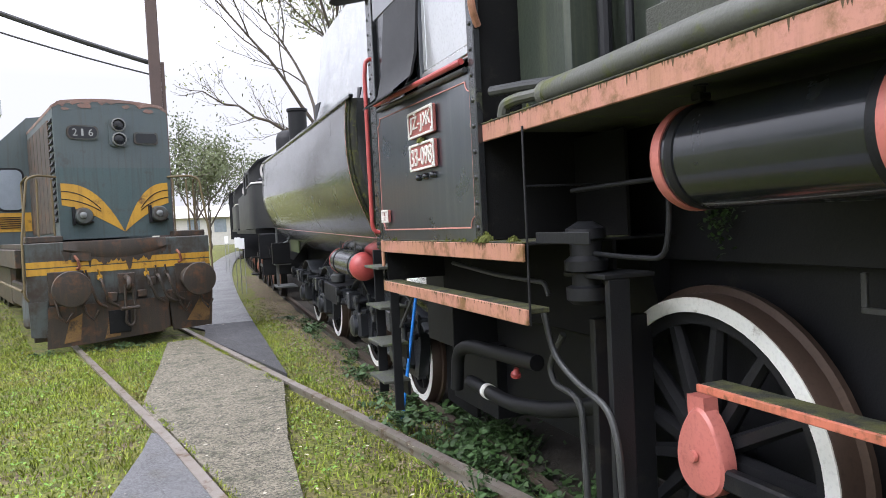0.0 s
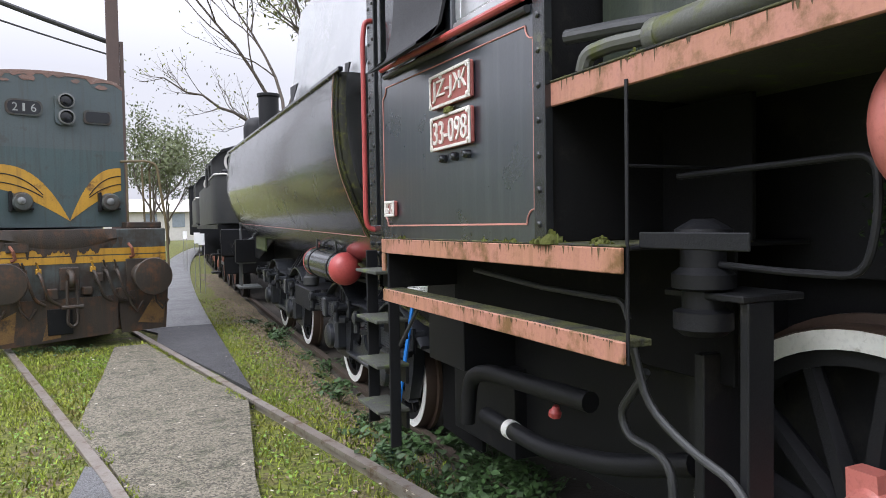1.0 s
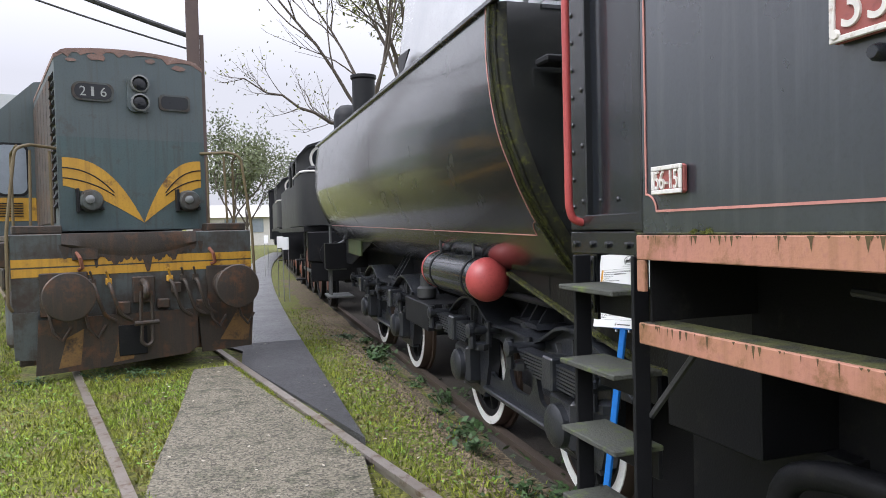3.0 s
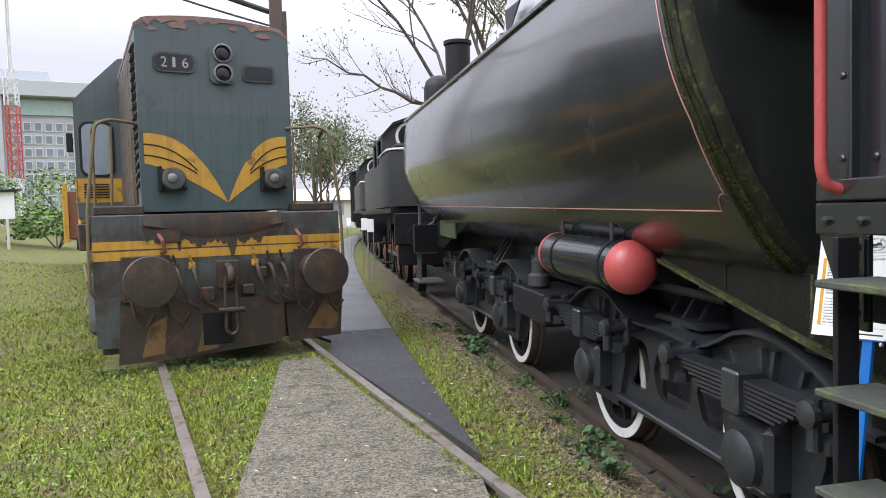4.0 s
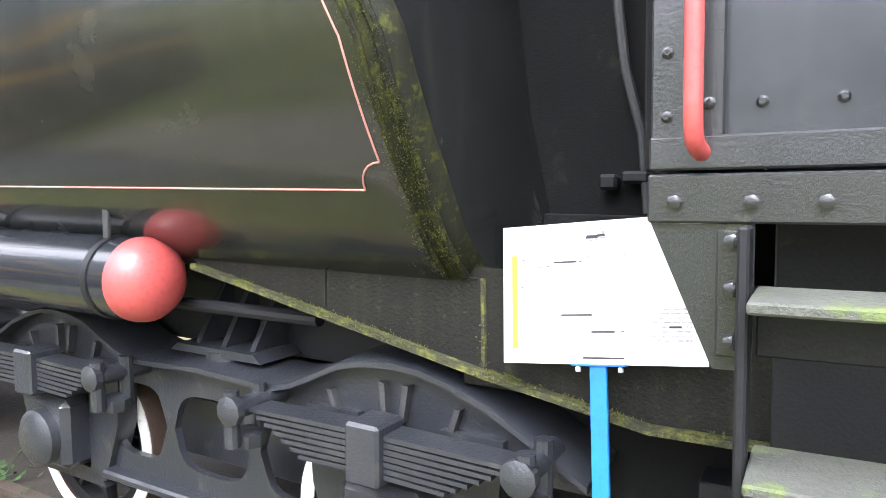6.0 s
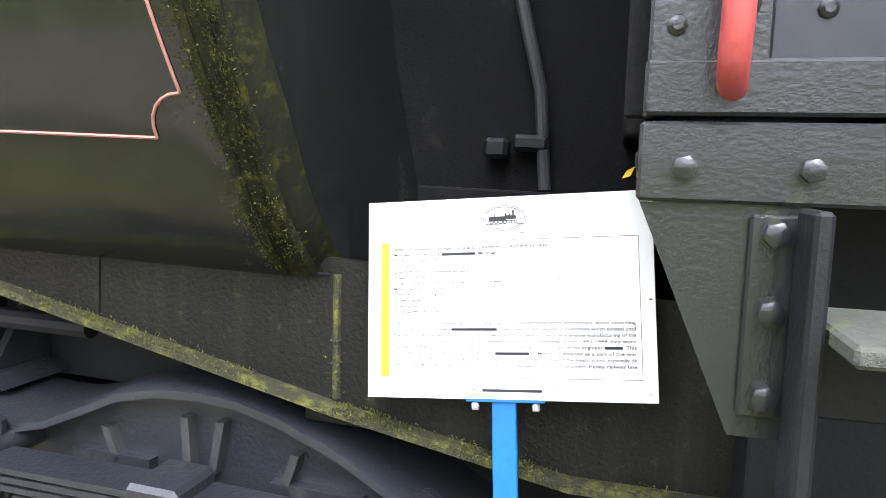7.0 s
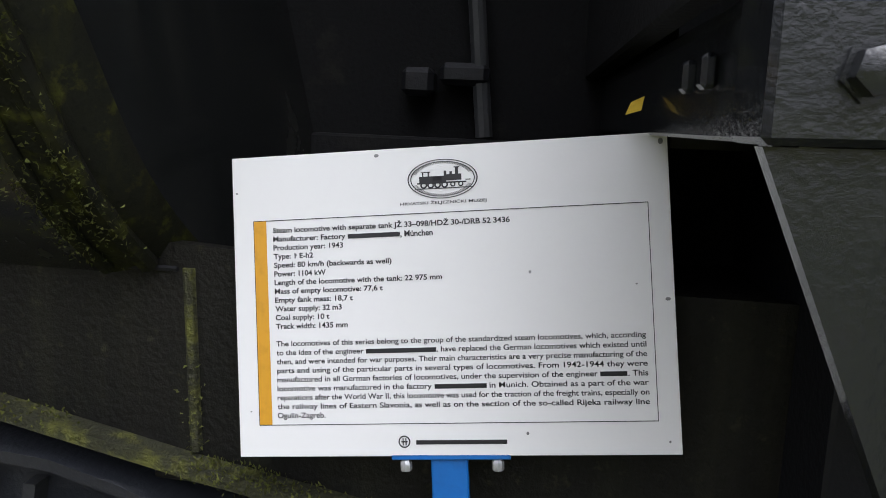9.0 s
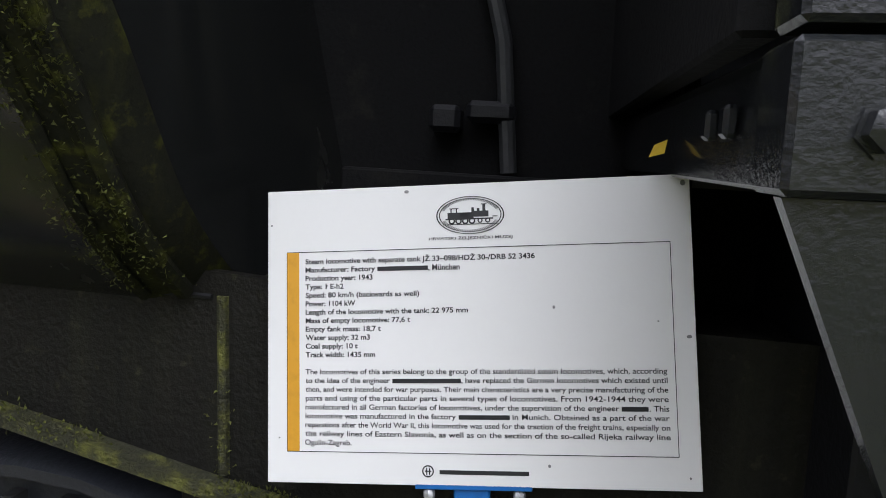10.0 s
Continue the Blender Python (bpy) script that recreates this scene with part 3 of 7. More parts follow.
part("pipe_stub", Shape().tube([(1.2, 2.74, 2.06), (1.26, 2.55, 2.05), (1.32, 2.4, 2.04)], 0.024, 10), PIPE, loco)
part("wooden_board", Shape().box(1.42, 1.46, 0.75, 1.95, 2.1, 2.2, 0.006), LICHEN, loco, "grey mossy wooden plank")
# running board with orange edge
part("running_board", Shape().box(1.185, 2.0, -4.2, 2.82, 1.89, 1.915, 0.004), LICHEN, loco)
part("running_board_edge", Shape().box(1.17, 1.184, -4.2, 2.825, 1.845, 1.922, 0.003), ORANGE, loco, "faded orange edge strip stained with rust")
part("running_board_rim", Shape().box(1.167, 1.186, -4.2, 2.826, 1.922, 1.929, 0.002), MOSSY, loco, "dark mossy rim along the edge")
part("feed_pipe", Shape().tube([(1.3, 2.44, 1.995), (1.3, 2.4, 2), (1.30, 2.1, 2.0), (1.28, 1.5, 2.005), (1.27, 0.9, 1.99), (1.27, -3.5, 1.98)], 0.05, 16), FEED, loco, "grey pipe spotted with moss")
part("pipe_end_collar", Shape().lathe((1.3, 2.43, 1.995), (0, 1, 0), [(0.052, -0.03), (0.057, -0.02), (0.057, 0.01), (0.04, 0.02), (0.02, 0.022)], 16), FEED, loco)
# air reservoir under the running board
t = part("air_reservoir", Shape().lathe((1.46, 0.98, 1.665), (0, 1, 0), [(0.155, 0), (0.168, 0.0), (0.168, 0.79), (0.155, 0.79)], 40), BLACK, loco, "gloss black cylinder")
for yd, sg in ((1.77, 1), (0.98, -1)):
    part("domed_end", Shape().lathe((1.46, yd, 1.665), (0, sg, 0), [(0.174, -0.03), (0.176, 0.0), (0.168, 0.02), (0.14, 0.05), (0.09, 0.075), (0.02, 0.085)], 40), PINKRED, t, "pale red domed end")
for yd in (1.7, 1.02):
    part("strap", Shape().lathe((1.46, yd - 0.017, 1.665), (0, 1, 0), [(0.168, 0), (0.173, 0), (0.173, 0.034), (0.168, 0.034)], 40, True), SOOT, t)
    st = Shape().rod((1.43, yd, 1.83), (1.43, yd, 1.89), 0.014, 8).box(1.405, 1.455, yd - 0.02, yd + 0.02, 1.84, 1.865)
    part("strap_bolt", st.lathe((1.43, yd, 1.885), (0, 0, 1), [(0.025, 0), (0.025, 0.02)], 6), SOOT, t)
t2 = part("air_reservoir", Shape().lathe((1.46, -0.1, 1.665), (0, 1, 0), [(0.18, 0), (0.19, 0.0), (0.19, 0.62), (0.18, 0.62)], 40), BLACK, loco)
part("domed_end", Shape().lathe((1.46, 0.52, 1.665), (0, 1, 0), [(0.196, -0.02), (0.198, 0.0), (0.19, 0.02), (0.16, 0.05), (0.1, 0.075), (0.02, 0.085)], 40), ORANGE, t2)

# ---- cab ----
CX, XR0 = 1.15, 1.335
cab = part("cab_side", Shape().prism([(2.85, 1.40), (4.36, 1.40), (4.36, 2.24), (4.32, 2.252), (2.85, 2.20)], "x", CX, CX + 0.012), CABBLUE, loco, "blue-black side sheet streaked by rain")
part("front_post", Shape().box(CX - 0.006, CX + 0.03, 2.79, 2.86, 1.40, 3.1), LUMPY, loco)
part("rear_post", Shape().box(CX - 0.004, CX + 0.03, 4.362, 4.405, 1.40, 3.2), LUMPY, loco)
tagged(part("rivets", rivets([(CX - 0.006, 2.825, 1.46 + 0.115 * i) for i in range(14)], (-1, 0, 0)), LUMPY, cab), kind="stuff")
part("upper_side", Shape().box(CX, CX + 0.012, 2.86, 4.34, 2.81, 3.21), CABBLUE, loco)
part("window_post", Shape().box(CX, CX + 0.03, 3.5, 3.56, 2.23, 2.81), CABBLUE, loco)
part("window_frame", Shape().box(CX + 0.02, CX + 0.05, 2.9, 3.5, 2.25, 2.31).box(CX + 0.02, CX + 0.05, 2.9, 2.95, 2.31, 2.81).box(CX + 0.02, CX + 0.05, 3.45, 3.5, 2.31, 2.81), GALV, loco)
board_bend = [(CX - 0.16, 2.2), (CX - 0.1, 2.225), (CX - 0.06, 2.29), (CX - 0.03, 2.42), (CX + 0.005, 2.83), (CX + 0.02, 2.83), (CX - 0.015, 2.42), (CX - 0.045, 2.3), (CX - 0.09, 2.238), (CX - 0.16, 2.21)]
part("weather_board", Shape().prism(board_bend, "y", 3.5, 4.12), SOOT, loco, "curved dark window board")
part("window_sheet", Shape().box(CX + 0.022, CX + 0.03, 2.95, 3.45, 2.31, 2.83, 0.002), GALV, loco, "pale window sheet that mirrors the sky")
part("window_rail", Shape().box(CX + 0.01, CX + 0.035, 2.87, 4.3, 2.262, 2.3, 0.004), GALV, loco)
part("sill_rail", Shape().tube([(CX - 0.03, 2.88, 2.222), (CX - 0.03, 4.28, 2.264)], 0.015, 10), RED, loco, "red tubular sill rail")
part("sill_rail_lower", Shape().tube([(CX - 0.012, 2.88, 2.185), (CX - 0.012, 4.28, 2.228)], 0.014, 8), PIPE, loco)
part("cab_roof", Shape().prism([(CX - 0.06, 3.22), (CX + 0.3, 3.46), (AX, 3.59), (2 * AX - CX - 0.3, 3.46), (2 * AX - CX + 0.06, 3.22), (2 * AX - CX, 3.2), (AX, 3.54), (CX, 3.2)], "y", 2.7, 5.3), SOOT, loco)
# Blackened for the shade in front of the cab.
part("cab_front", Shape().box(CX + 0.014, 2 * AX - CX, 2.80, 2.83, 1.40, 3.24), SHADEBLACK, loco, "black cab front sheet")
part("cab_far_side", Shape().box(2 * AX - CX, 2 * AX - CX + 0.012, 2.83, 5.1, 1.40, 3.24), CABBLUE, loco)
part("cab_floor", Shape().box(CX + 0.02, 2 * AX - CX, 2.4, 4.37, 1.383, 1.397).box(XR0 + 0.06, 2 * AX - CX, 4.371, 5.08, 1.387, 1.399), SOOT, loco)
part("red_grab_rail", Shape().tube([(CX - 0.02, 2.76, 3.2), (CX - 0.02, 2.76, 2.43), (CX + 0.02, 2.79, 2.36)], 0.017, 10, bend=0.05), ORANGE, loco, "pale red grab rail")
# lining on the side sheet
ln = Shape()
LZ0, LY0, LY1, LR = 1.462, 2.86, 4.34, 0.05


def lining_top(y):
    return 2.135 + 0.028 * (y - LY0)


ln.box(CX - 0.004, CX - 0.001, LY0 + LR, LY1 - LR, LZ0 - 0.0035, LZ0 + 0.0035, 0)
for y0 in (LY0, LY1):
    ln.box(CX - 0.004, CX - 0.001, y0 - 0.003, y0 + 0.003, LZ0 + LR, lining_top(y0) - LR, 0)
ln.tube([(CX - 0.002, LY0 + LR, lining_top(LY0)), (CX - 0.002, LY1 - LR, lining_top(LY1))], 0.0033, 5)
for (yc, zc, a0) in ((LY0, LZ0, 0), (LY1, LZ0, 90), (LY0, lining_top(LY0), -90), (LY1, lining_top(LY1), 180)):
    q = [(CX - 0.003, yc + LR * math.cos(radians(a0 + 15 * k)), zc + LR * math.sin(radians(a0 + 15 * k))) for k in range(7)]
    ln.tube(q, 0.003, 5)
part("lining", ln, PINKLINE, cab, "thin pale red lining with notched corners")


def number_plate(text, y0, y1, z0, z1, parent, pad):
    p = part("number_plate", Shape().box(CX - 0.022, CX - 0.002, y0, y1, z0, z1, 0.006), PLATE, parent, "cast red plate with raised white border")
    b = 0.013
    part("border", Shape().box(CX - 0.029, CX - 0.0215, y0, y1, z0, z0 + b, 0.002).box(CX - 0.029, CX - 0.0215, y0, y1, z1 - b, z1, 0.002)
         .box(CX - 0.029, CX - 0.0215, y0, y0 + b, z0 + b, z1 - b, 0.002).box(CX - 0.029, CX - 0.0215, y1 - b, y1, z0 + b, z1 - b, 0.002), PLATEW, p)
    for yy in (y0 + 0.016, y1 - 0.016):
        for zz in (z0 + 0.016, z1 - 0.016):
            if pad > 0.02:
                part("screw", Shape().lathe((CX - 0.027, yy, zz), (-1, 0, 0), [(0.012, 0), (0.009, 0.006)], 8), PLATEW, p)
    turn = Matrix(((0, 0, -1, CX - 0.0285), (-1, 0, 0, y1 - pad), (0, 1, 0, z0 + pad * 0.85), (0, 0, 0, 1)))
    txt = lettering(text, y1 - y0 - 2 * pad, (z1 - z0 - 1.7 * pad) * (1.16 if "Ž" in text else 1), "lettering", PLATEW, p, turn, 0.0)
    so = txt.modifiers.new("depth", 'SOLIDIFY')
    so.thickness, so.offset = 0.008, -1


number_plate("JŽ-JЖ", 3.288, 3.675, 1.962, 2.107, cab, 0.03)
number_plate("33-098", 3.288, 3.67, 1.782, 1.928, cab, 0.03)
number_plate("56-15", 4.147, 4.28, 1.508, 1.588, cab, 0.016)
part("moss_tuft", Shape().lathe((CX - 0.015, 3.49, 1.928), (0, 0, 1), [(0.03, 0), (0.025, 0.02), (0.01, 0.028)], 9), MOSS, cab)
bolts = [part("bolt", Shape().lathe((CX, y, 1.744), (-1, 0, 0), [(0.018, 0), (0.018, 0.022), (0.012, 0.034)], 10), BLACK, cab) for y in (3.345, 3.455, 3.568)]
# orange footplate edges below the cab
part("footplate_edge", Shape().box(CX - 0.01, CX + 0.004, 2.405, 4.385, 1.318, 1.392, 0.003), ORANGE, loco, "orange footplate edge with moss and rust")
part("footplate_top", Shape().box(CX - 0.008, CX + 0.5, 2.405, 4.385, 1.393, 1.4, 0.003), MOSSY, loco)
part("footplate_return", Shape().box(CX - 0.01, CX + 0.004, 4.345, 4.385, 1.222, 1.317, 0.003), ORANGE, loco)
part("step_edge", Shape().box(CX - 0.005, CX + 0.01, 2.405, 4.385, 1.062, 1.126, 0.003), ORANGE, loco, "orange step edge with rust streaks")
part("step_board", Shape().box(CX + 0.011, CX + 0.11, 2.415, 4.385, 1.106, 1.127, 0.003), MOSSY, loco, "dirty checkered step board")
# Sheet added where the step opens into dark; its black stands for that shade.
part("step_back", Shape().box(CX + 0.42, CX + 0.44, 2.405, 4.385, 0.95, 1.39), SHADEBLACK, loco)
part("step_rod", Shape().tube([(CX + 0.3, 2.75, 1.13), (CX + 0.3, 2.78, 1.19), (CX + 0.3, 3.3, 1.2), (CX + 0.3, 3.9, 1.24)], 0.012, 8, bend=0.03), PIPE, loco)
# Added sheet closing the end of the opening, coloured as shade.
part("end_screen", Shape().box(CX + 0.02, CX + 0.42, 4.352, 4.362, 1.13, 1.38, 0.002), SHADEBLACK, loco)
part("corner_plate", Shape().box(CX + 0.01, CX + 0.016, 2.398, 2.41, 1.06, 1.86, 0.001), SOOT, loco)
# Black carries the shade under the running board.
part("side_sheet", Shape().box(CX + 0.5, CX + 0.52, 2.41, 2.84, 1.40, 1.86, 0.003), SHADEBLACK, loco)
part("sheet_edge", Shape().box(CX + 0.02, CX + 0.5, 2.405, 2.42, 1.618, 1.626, 0.002), SOOT, loco)
part("bracket_bar", Shape().box(CX + 0.05, CX + 0.06, 2.02, 2.40, 1.39, 1.435, 0.003), SOOT, loco)
def clump(x, y, z, r):
    """A low cushion of moss made of many small upright leaves."""
    s = Shape()
    for _ in range(90):
        a, q = random.uniform(0, 6.28), r * 1.3 * random.random() ** 0.6
        px, py = x + 0.6 * q * math.cos(a), y + 1.4 * q * math.sin(a)
        h = (r * 1.3 - q) * 0.7 + 0.004
        b, w = random.uniform(0, 6.28), random.uniform(0.002, 0.005)
        dx, dy = w * math.cos(b), w * math.sin(b)
        s.add([(px - dx, py - dy, z + h * 0.3 - 0.003), (px + dx, py + dy, z + h * 0.3 - 0.003), (px + dx * 0.6 + random.uniform(-0.004, 0.004), py + dy * 0.6, z + h), (px - dx * 0.6, py - dy * 0.6 + random.uniform(-0.004, 0.004), z + h)], [(0, 1, 2, 3)])
    s.lathe((x, y, z - 0.001), (0, 0, 1), [(r * 0.75, 0), (r * 0.6, r * 0.35), (r * 0.3, r * 0.6), (r * 0.05, r * 0.66)], 8)
    return s


def drips(x, y0, y1, z, count, seed, longest):
    """Dark rust and moss runs that hang from the top of an edge strip."""
    s, rd = Shape(), random.Random(seed)
    for k in range(count):
        y, w, d = rd.uniform(y0, y1), rd.uniform(0.0015, 0.007), longest * rd.random() ** 2 + 0.006
        xx = x - 0.0004 - 0.00001 * k
        s.add([(xx, y - w, z), (xx, y + w, z), (xx, y + w * 0.3, z - d * 0.7), (xx, y - w * 0.1, z - d), (xx, y - w * 0.5, z - d * 0.6)], [(0, 4, 3, 2, 1)])
    return s


for x, y0, y1, z, count, seed in ((CX - 0.01, 2.42, 4.37, 1.391, 90, 1), (CX - 0.005, 2.42, 4.37, 1.125, 80, 2), (1.17, -1.0, 2.8, 1.921, 150, 3)):
    tagged(part("rust_run", drips(x, y0, y1, z, count, seed, 0.035), RUNS, loco, "dark rust runs below the edge"), kind="stuff")
random.seed(4)
for k in range(16):
    y = random.choice((2.86, 2.87, 2.55, 3.0, 3.25, 3.4, 3.42, 3.9, 4.1, 3.2))
    r = random.uniform(0.012, 0.024) * (1.5 if y < 2.9 else 1)
    part("moss_tuft", clump(CX + 0.01 + random.uniform(-0.01, 0.02), y + random.uniform(-0.05, 0.05), 1.396, r), MOSS, loco)
for y, r in ((2.78, 0.052), (2.82, 0.035), (3.0, 0.026), (3.07, 0.024), (3.13, 0.02)):
    part("moss_tuft", clump(CX + 0.008, y, 1.396, r), MOSS, loco)
for k in range(14):
    y = 2.78 - random.random() ** 2 * 1.2
    r = random.uniform(0.015, 0.035)
    part("moss_tuft", clump(1.21 + random.uniform(-0.02, 0.05), y, 1.915, r), MOSS, loco)
# rear of the cab: doorway panel, post with rivets, handrails, lower beam and ladder
XR = 1.335
part("door_panel", Shape().box(XR + 0.02, XR + 0.035, 4.40, 5.0, 1.415, 3.1), BLACK, loco)
part("rear_corner_post", Shape().box(XR - 0.01, XR + 0.03, 4.985, 5.108, 1.415, 3.3), LUMPY, loco)
part("panel_bottom_strip", Shape().box(XR - 0.012, XR + 0.04, 4.40, 5.11, 1.407, 1.466, 0.004), LUMPY, loco)
part("rear_beam", Shape().box(XR - 0.012, XR + 0.05, 4.37, 5.112, 1.315, 1.401, 0.004), LUMPY, loco)
for y in (4.55, 4.7, 4.83, 4.94, 5.064):
    part("bolt", bolt_head((XR - 0.012, y, 1.352), (-1, 0, 0), 0.013, 0.014), LUMPY, loco)
tagged(part("rivets", rivets([(XR - 0.01, 5.08, 1.5 + 0.11 * i) for i in range(15)] + [(XR - 0.01, 5.01, 1.52 + 0.22 * i) for i in range(8)], (-1, 0, 0), 0.011), LUMPY, loco), kind="stuff")
tagged(part("rivets", rivets([(XR + 0.02, 4.93 - 0.12 * k, 1.52 + 0.0 * k) for k in range(4)], (-1, 0, 0), 0.011), LUMPY, loco), kind="stuff")
part("handrail", Shape().tube([(XR - 0.0, 5.02, 1.435), (XR - 0.05, 5.028, 1.45), (XR - 0.065, 5.028, 1.5), (XR - 0.065, 5.028, 2.62), (XR - 0.05, 5.028, 2.73), (XR + 0.02, 5.02, 2.74)], 0.016, 12, bend=0.05), RED, loco, "red painted handrail")
# Rear wall's black holds the shade of the gap to the tender.
part("cab_rear", Shape().box(XR + 0.04, 2 * AX - CX, 5.102, 5.13, 1.407, 3.3), SHADEBLACK, loco)
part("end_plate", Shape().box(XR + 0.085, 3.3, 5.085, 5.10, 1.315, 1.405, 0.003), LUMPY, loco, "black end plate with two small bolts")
# Added screen that keeps the lawn beyond out of the dark gap.
part("rear_screen", Shape().box(1.82, 4.2, 5.06, 5.078, 1.1, 1.45, 0.003), SHADEBLACK, loco)
part("plate_angle", Shape().box(XR + 0.052, XR + 0.084, 5.07, 5.085, 1.31, 1.39, 0.003), LUMPY, loco)
for x in (XR + 0.13, XR + 0.19):
    part("bolt", Shape().box(x, x + 0.02, 5.10, 5.112, 1.35, 1.375, 0.004), LUMPY, loco)
part("drag_box", Shape().box(1.64, 3.3, 4.42, 4.92, 0.62, 1.319), SOOT, loco)
part("rear_frame", Shape().box(1.9, 3.1, 4.3, 5.1, 0.1, 0.62), SOOT, loco)
part("ladder_bracket", Shape().prism([(5.108, 1.314), (5.0, 1.06), (4.935, 1.06), (4.935, 1.314)], "x", XR, XR + 0.014), LUMPY, loco)
part("ladder_angle", Shape().box(XR - 0.012, XR - 0.001, 4.942, 4.994, 1.085, 1.305, 0.003), LUMPY, loco)
for z in (1.111, 1.203, 1.285):
    part("bolt", bolt_head((XR - 0.012, 4.969, z), (-1, 0, 0), 0.014, 0.016), LUMPY, loco)
part("ladder_upright", Shape().box(1.238, 1.31, 4.935, 4.953, 0.25, 1.314, 0.004), SOOT, loco)
part("ladder_upright", Shape().box(1.235, 1.30, 4.546, 4.562, 0.2, 1.32, 0.004), SOOT, loco)
part("ladder_brace", Shape().tube([(1.30, 4.55, 0.78), (1.36, 4.36, 1.05)], 0.012, 6), PIPE, loco)
for z in (1.187, 0.907, 0.65, 0.39):
    part("ladder_step", Shape().box(1.165, 1.36, 4.564, 4.932, z, z + 0.02, 0.004), LICHEN, loco, "mossy grey step board")
    part("step_riser", Shape().box(1.34, 1.36, 4.57, 4.93, z - 0.1, z, 0.003), SOOT, loco)
# pipes and pump below the cab
part("hose", Shape().tube([(1.32, 2.58, 1.10), (1.33, 2.52, 0.9), (1.36, 2.38, 0.80), (1.385, 2.21, 0.74), (1.39, 2.16, 0.6), (1.40, 2.15, 0.15)], 0.014, 10, bend=0.1), PIPE, loco, "grey bent drain pipe")
part("hose", Shape().tube([(1.5, 2.72, 0.95), (1.5, 2.86, 0.78), (1.5, 2.82, 0.70), (1.52, 2.62, 0.67), (1.52, 2.6, 0.2)], 0.016, 10, bend=0.1), PIPE, loco)
part("delivery_pipe", Shape().tube([(1.62, 4.35, 0.35), (1.62, 4.3, 0.62), (1.62, 4.1, 0.68), (1.62, 3.2, 0.72)], 0.045, 12, bend=0.12), SOOT, loco)
part("suction_pipe", Shape().tube([(1.66, 4.2, 0.42), (1.66, 3.6, 0.4), (1.66, 3.1, 0.48), (1.7, 2.7, 0.6)], 0.045, 12, bend=0.15), SOOT, loco)
part("pipe_collar", Shape().lathe((1.66, 3.9, 0.41), (0, 1, 0), [(0.047, 0), (0.049, 0.0), (0.049, 0.05), (0.047, 0.05)], 20), WHITEP, loco, "pale pipe collar")
part("red_valve", Shape().lathe((1.64, 3.5, 0.58), (0, -0.3, 1), [(0.015, 0), (0.03, 0.01), (0.03, 0.03), (0.02, 0.04), (0.015, 0.06)], 14), RED, loco, "small red valve wheel")
part("red_valve", Shape().lathe((1.57, 2.55, 0.14), (0, 0, 1), [(0.025, 0), (0.035, 0.01), (0.03, 0.04), (0.01, 0.05)], 12), RED, loco)
part("injector", Shape().lathe((1.42, 2.38, 1.13), (0, 0, 1), [(0.06, 0), (0.085, 0.02), (0.085, 0.07), (0.06, 0.08), (0.06, 0.13), (0.09, 0.14), (0.09, 0.18), (0.065, 0.2), (0.065, 0.26), (0.085, 0.27), (0.08, 0.31), (0.03, 0.34)], 24), SOOT, loco)
part("steam_pipe", Shape().tube([(1.42, 2.35, 1.34), (1.42, 2.1, 1.33), (1.42, 1.89, 1.33), (1.42, 1.86, 1.45), (1.42, 1.86, 1.61), (1.44, 2.0, 1.61), (1.44, 2.5, 1.60)], 0.010, 10, bend=0.06), SOOT, loco, "bent steam pipe")
part("guard_plate", Shape().box(1.40, 1.50, 2.20, 2.23, 0.25, 1.24, 0.004).box(1.38, 1.62, 2.20, 2.5, 1.24, 1.26, 0.004), SOOT, loco)
part("guard_plate", Shape().box(1.5, 1.8, 2.46, 2.5, 0.1, 1.05, 0.004), SOOT, loco)
part("brake_hanger", Shape().prism([(2.62, 0.2), (2.72, 0.2), (2.82, 1.2), (2.74, 1.2)], "x", 1.74, 1.8), SOOT, loco)
part("valve_box", Shape().box(1.6, 1.8, 0.95, 1.2, 0.93, 1.06, 0.01), SOOT, loco)
part("inspection_frame", Shape().box(1.86, 1.875, 1.15, 1.5, 1.14, 1.16, 0.002).box(1.86, 1.875, 1.15, 1.17, 1.16, 1.27, 0.002).box(1.86, 1.875, 1.48, 1.5, 1.16, 1.27, 0.002), PIPE, loco)


# ---------- tender ----------
TY, TX = 5.6, 2.655
tender = thing("tender", (TX - 0.02, TY - 0.02, -0.155), "gloss black tub-shaped tender with mossy front edge and pale red lining", "tender", yaw=-1.75, pitch=1.1)
BASE[tender] = Vector((TX, TY, -0.1))
HALF = [(0.0, 1.0), (0.36, 1.0), (0.71, 1.09), (0.95, 1.245), (1.09, 1.43), (1.19, 1.61), (1.27, 1.82), (1.305, 2.06), (1.295, 2.38), (1.25, 2.68)]


def fine_half():
    """HALF as a finely stepped curve."""
    h = [Vector((u, z)) for u, z in HALF]
    h = [2 * h[0] - h[1]] + h + [2 * h[-1] - h[-2]]
    h[0] = Vector((-0.36, 1.0))
    out = []
    for i in range(1, len(h) - 2):
        a, b, c, d = h[i - 1:i + 3]
        for k in range(6):
            t = k / 6
            out.append(0.5 * (2 * b + (c - a) * t + (2 * a - 5 * b + 4 * c - d) * t * t + (3 * b - a - 3 * c + d) * t ** 3))
    return out + [h[-2]]


FH = fine_half()
PROF = [(-p.x, p.y) for p in reversed(FH)] + [(p.x, p.y) for p in FH[1:]]
Y0, Y1 = 5.68, 13.75


def rake(y, z):
    """How far the front of the tub leans back at a height, fading out along the tub."""
    return (0.08 * max(0, z - 1.45) + 0.3 * max(0, z - 1.78)) * max(0, 1 - (y - Y0) / 3.0)


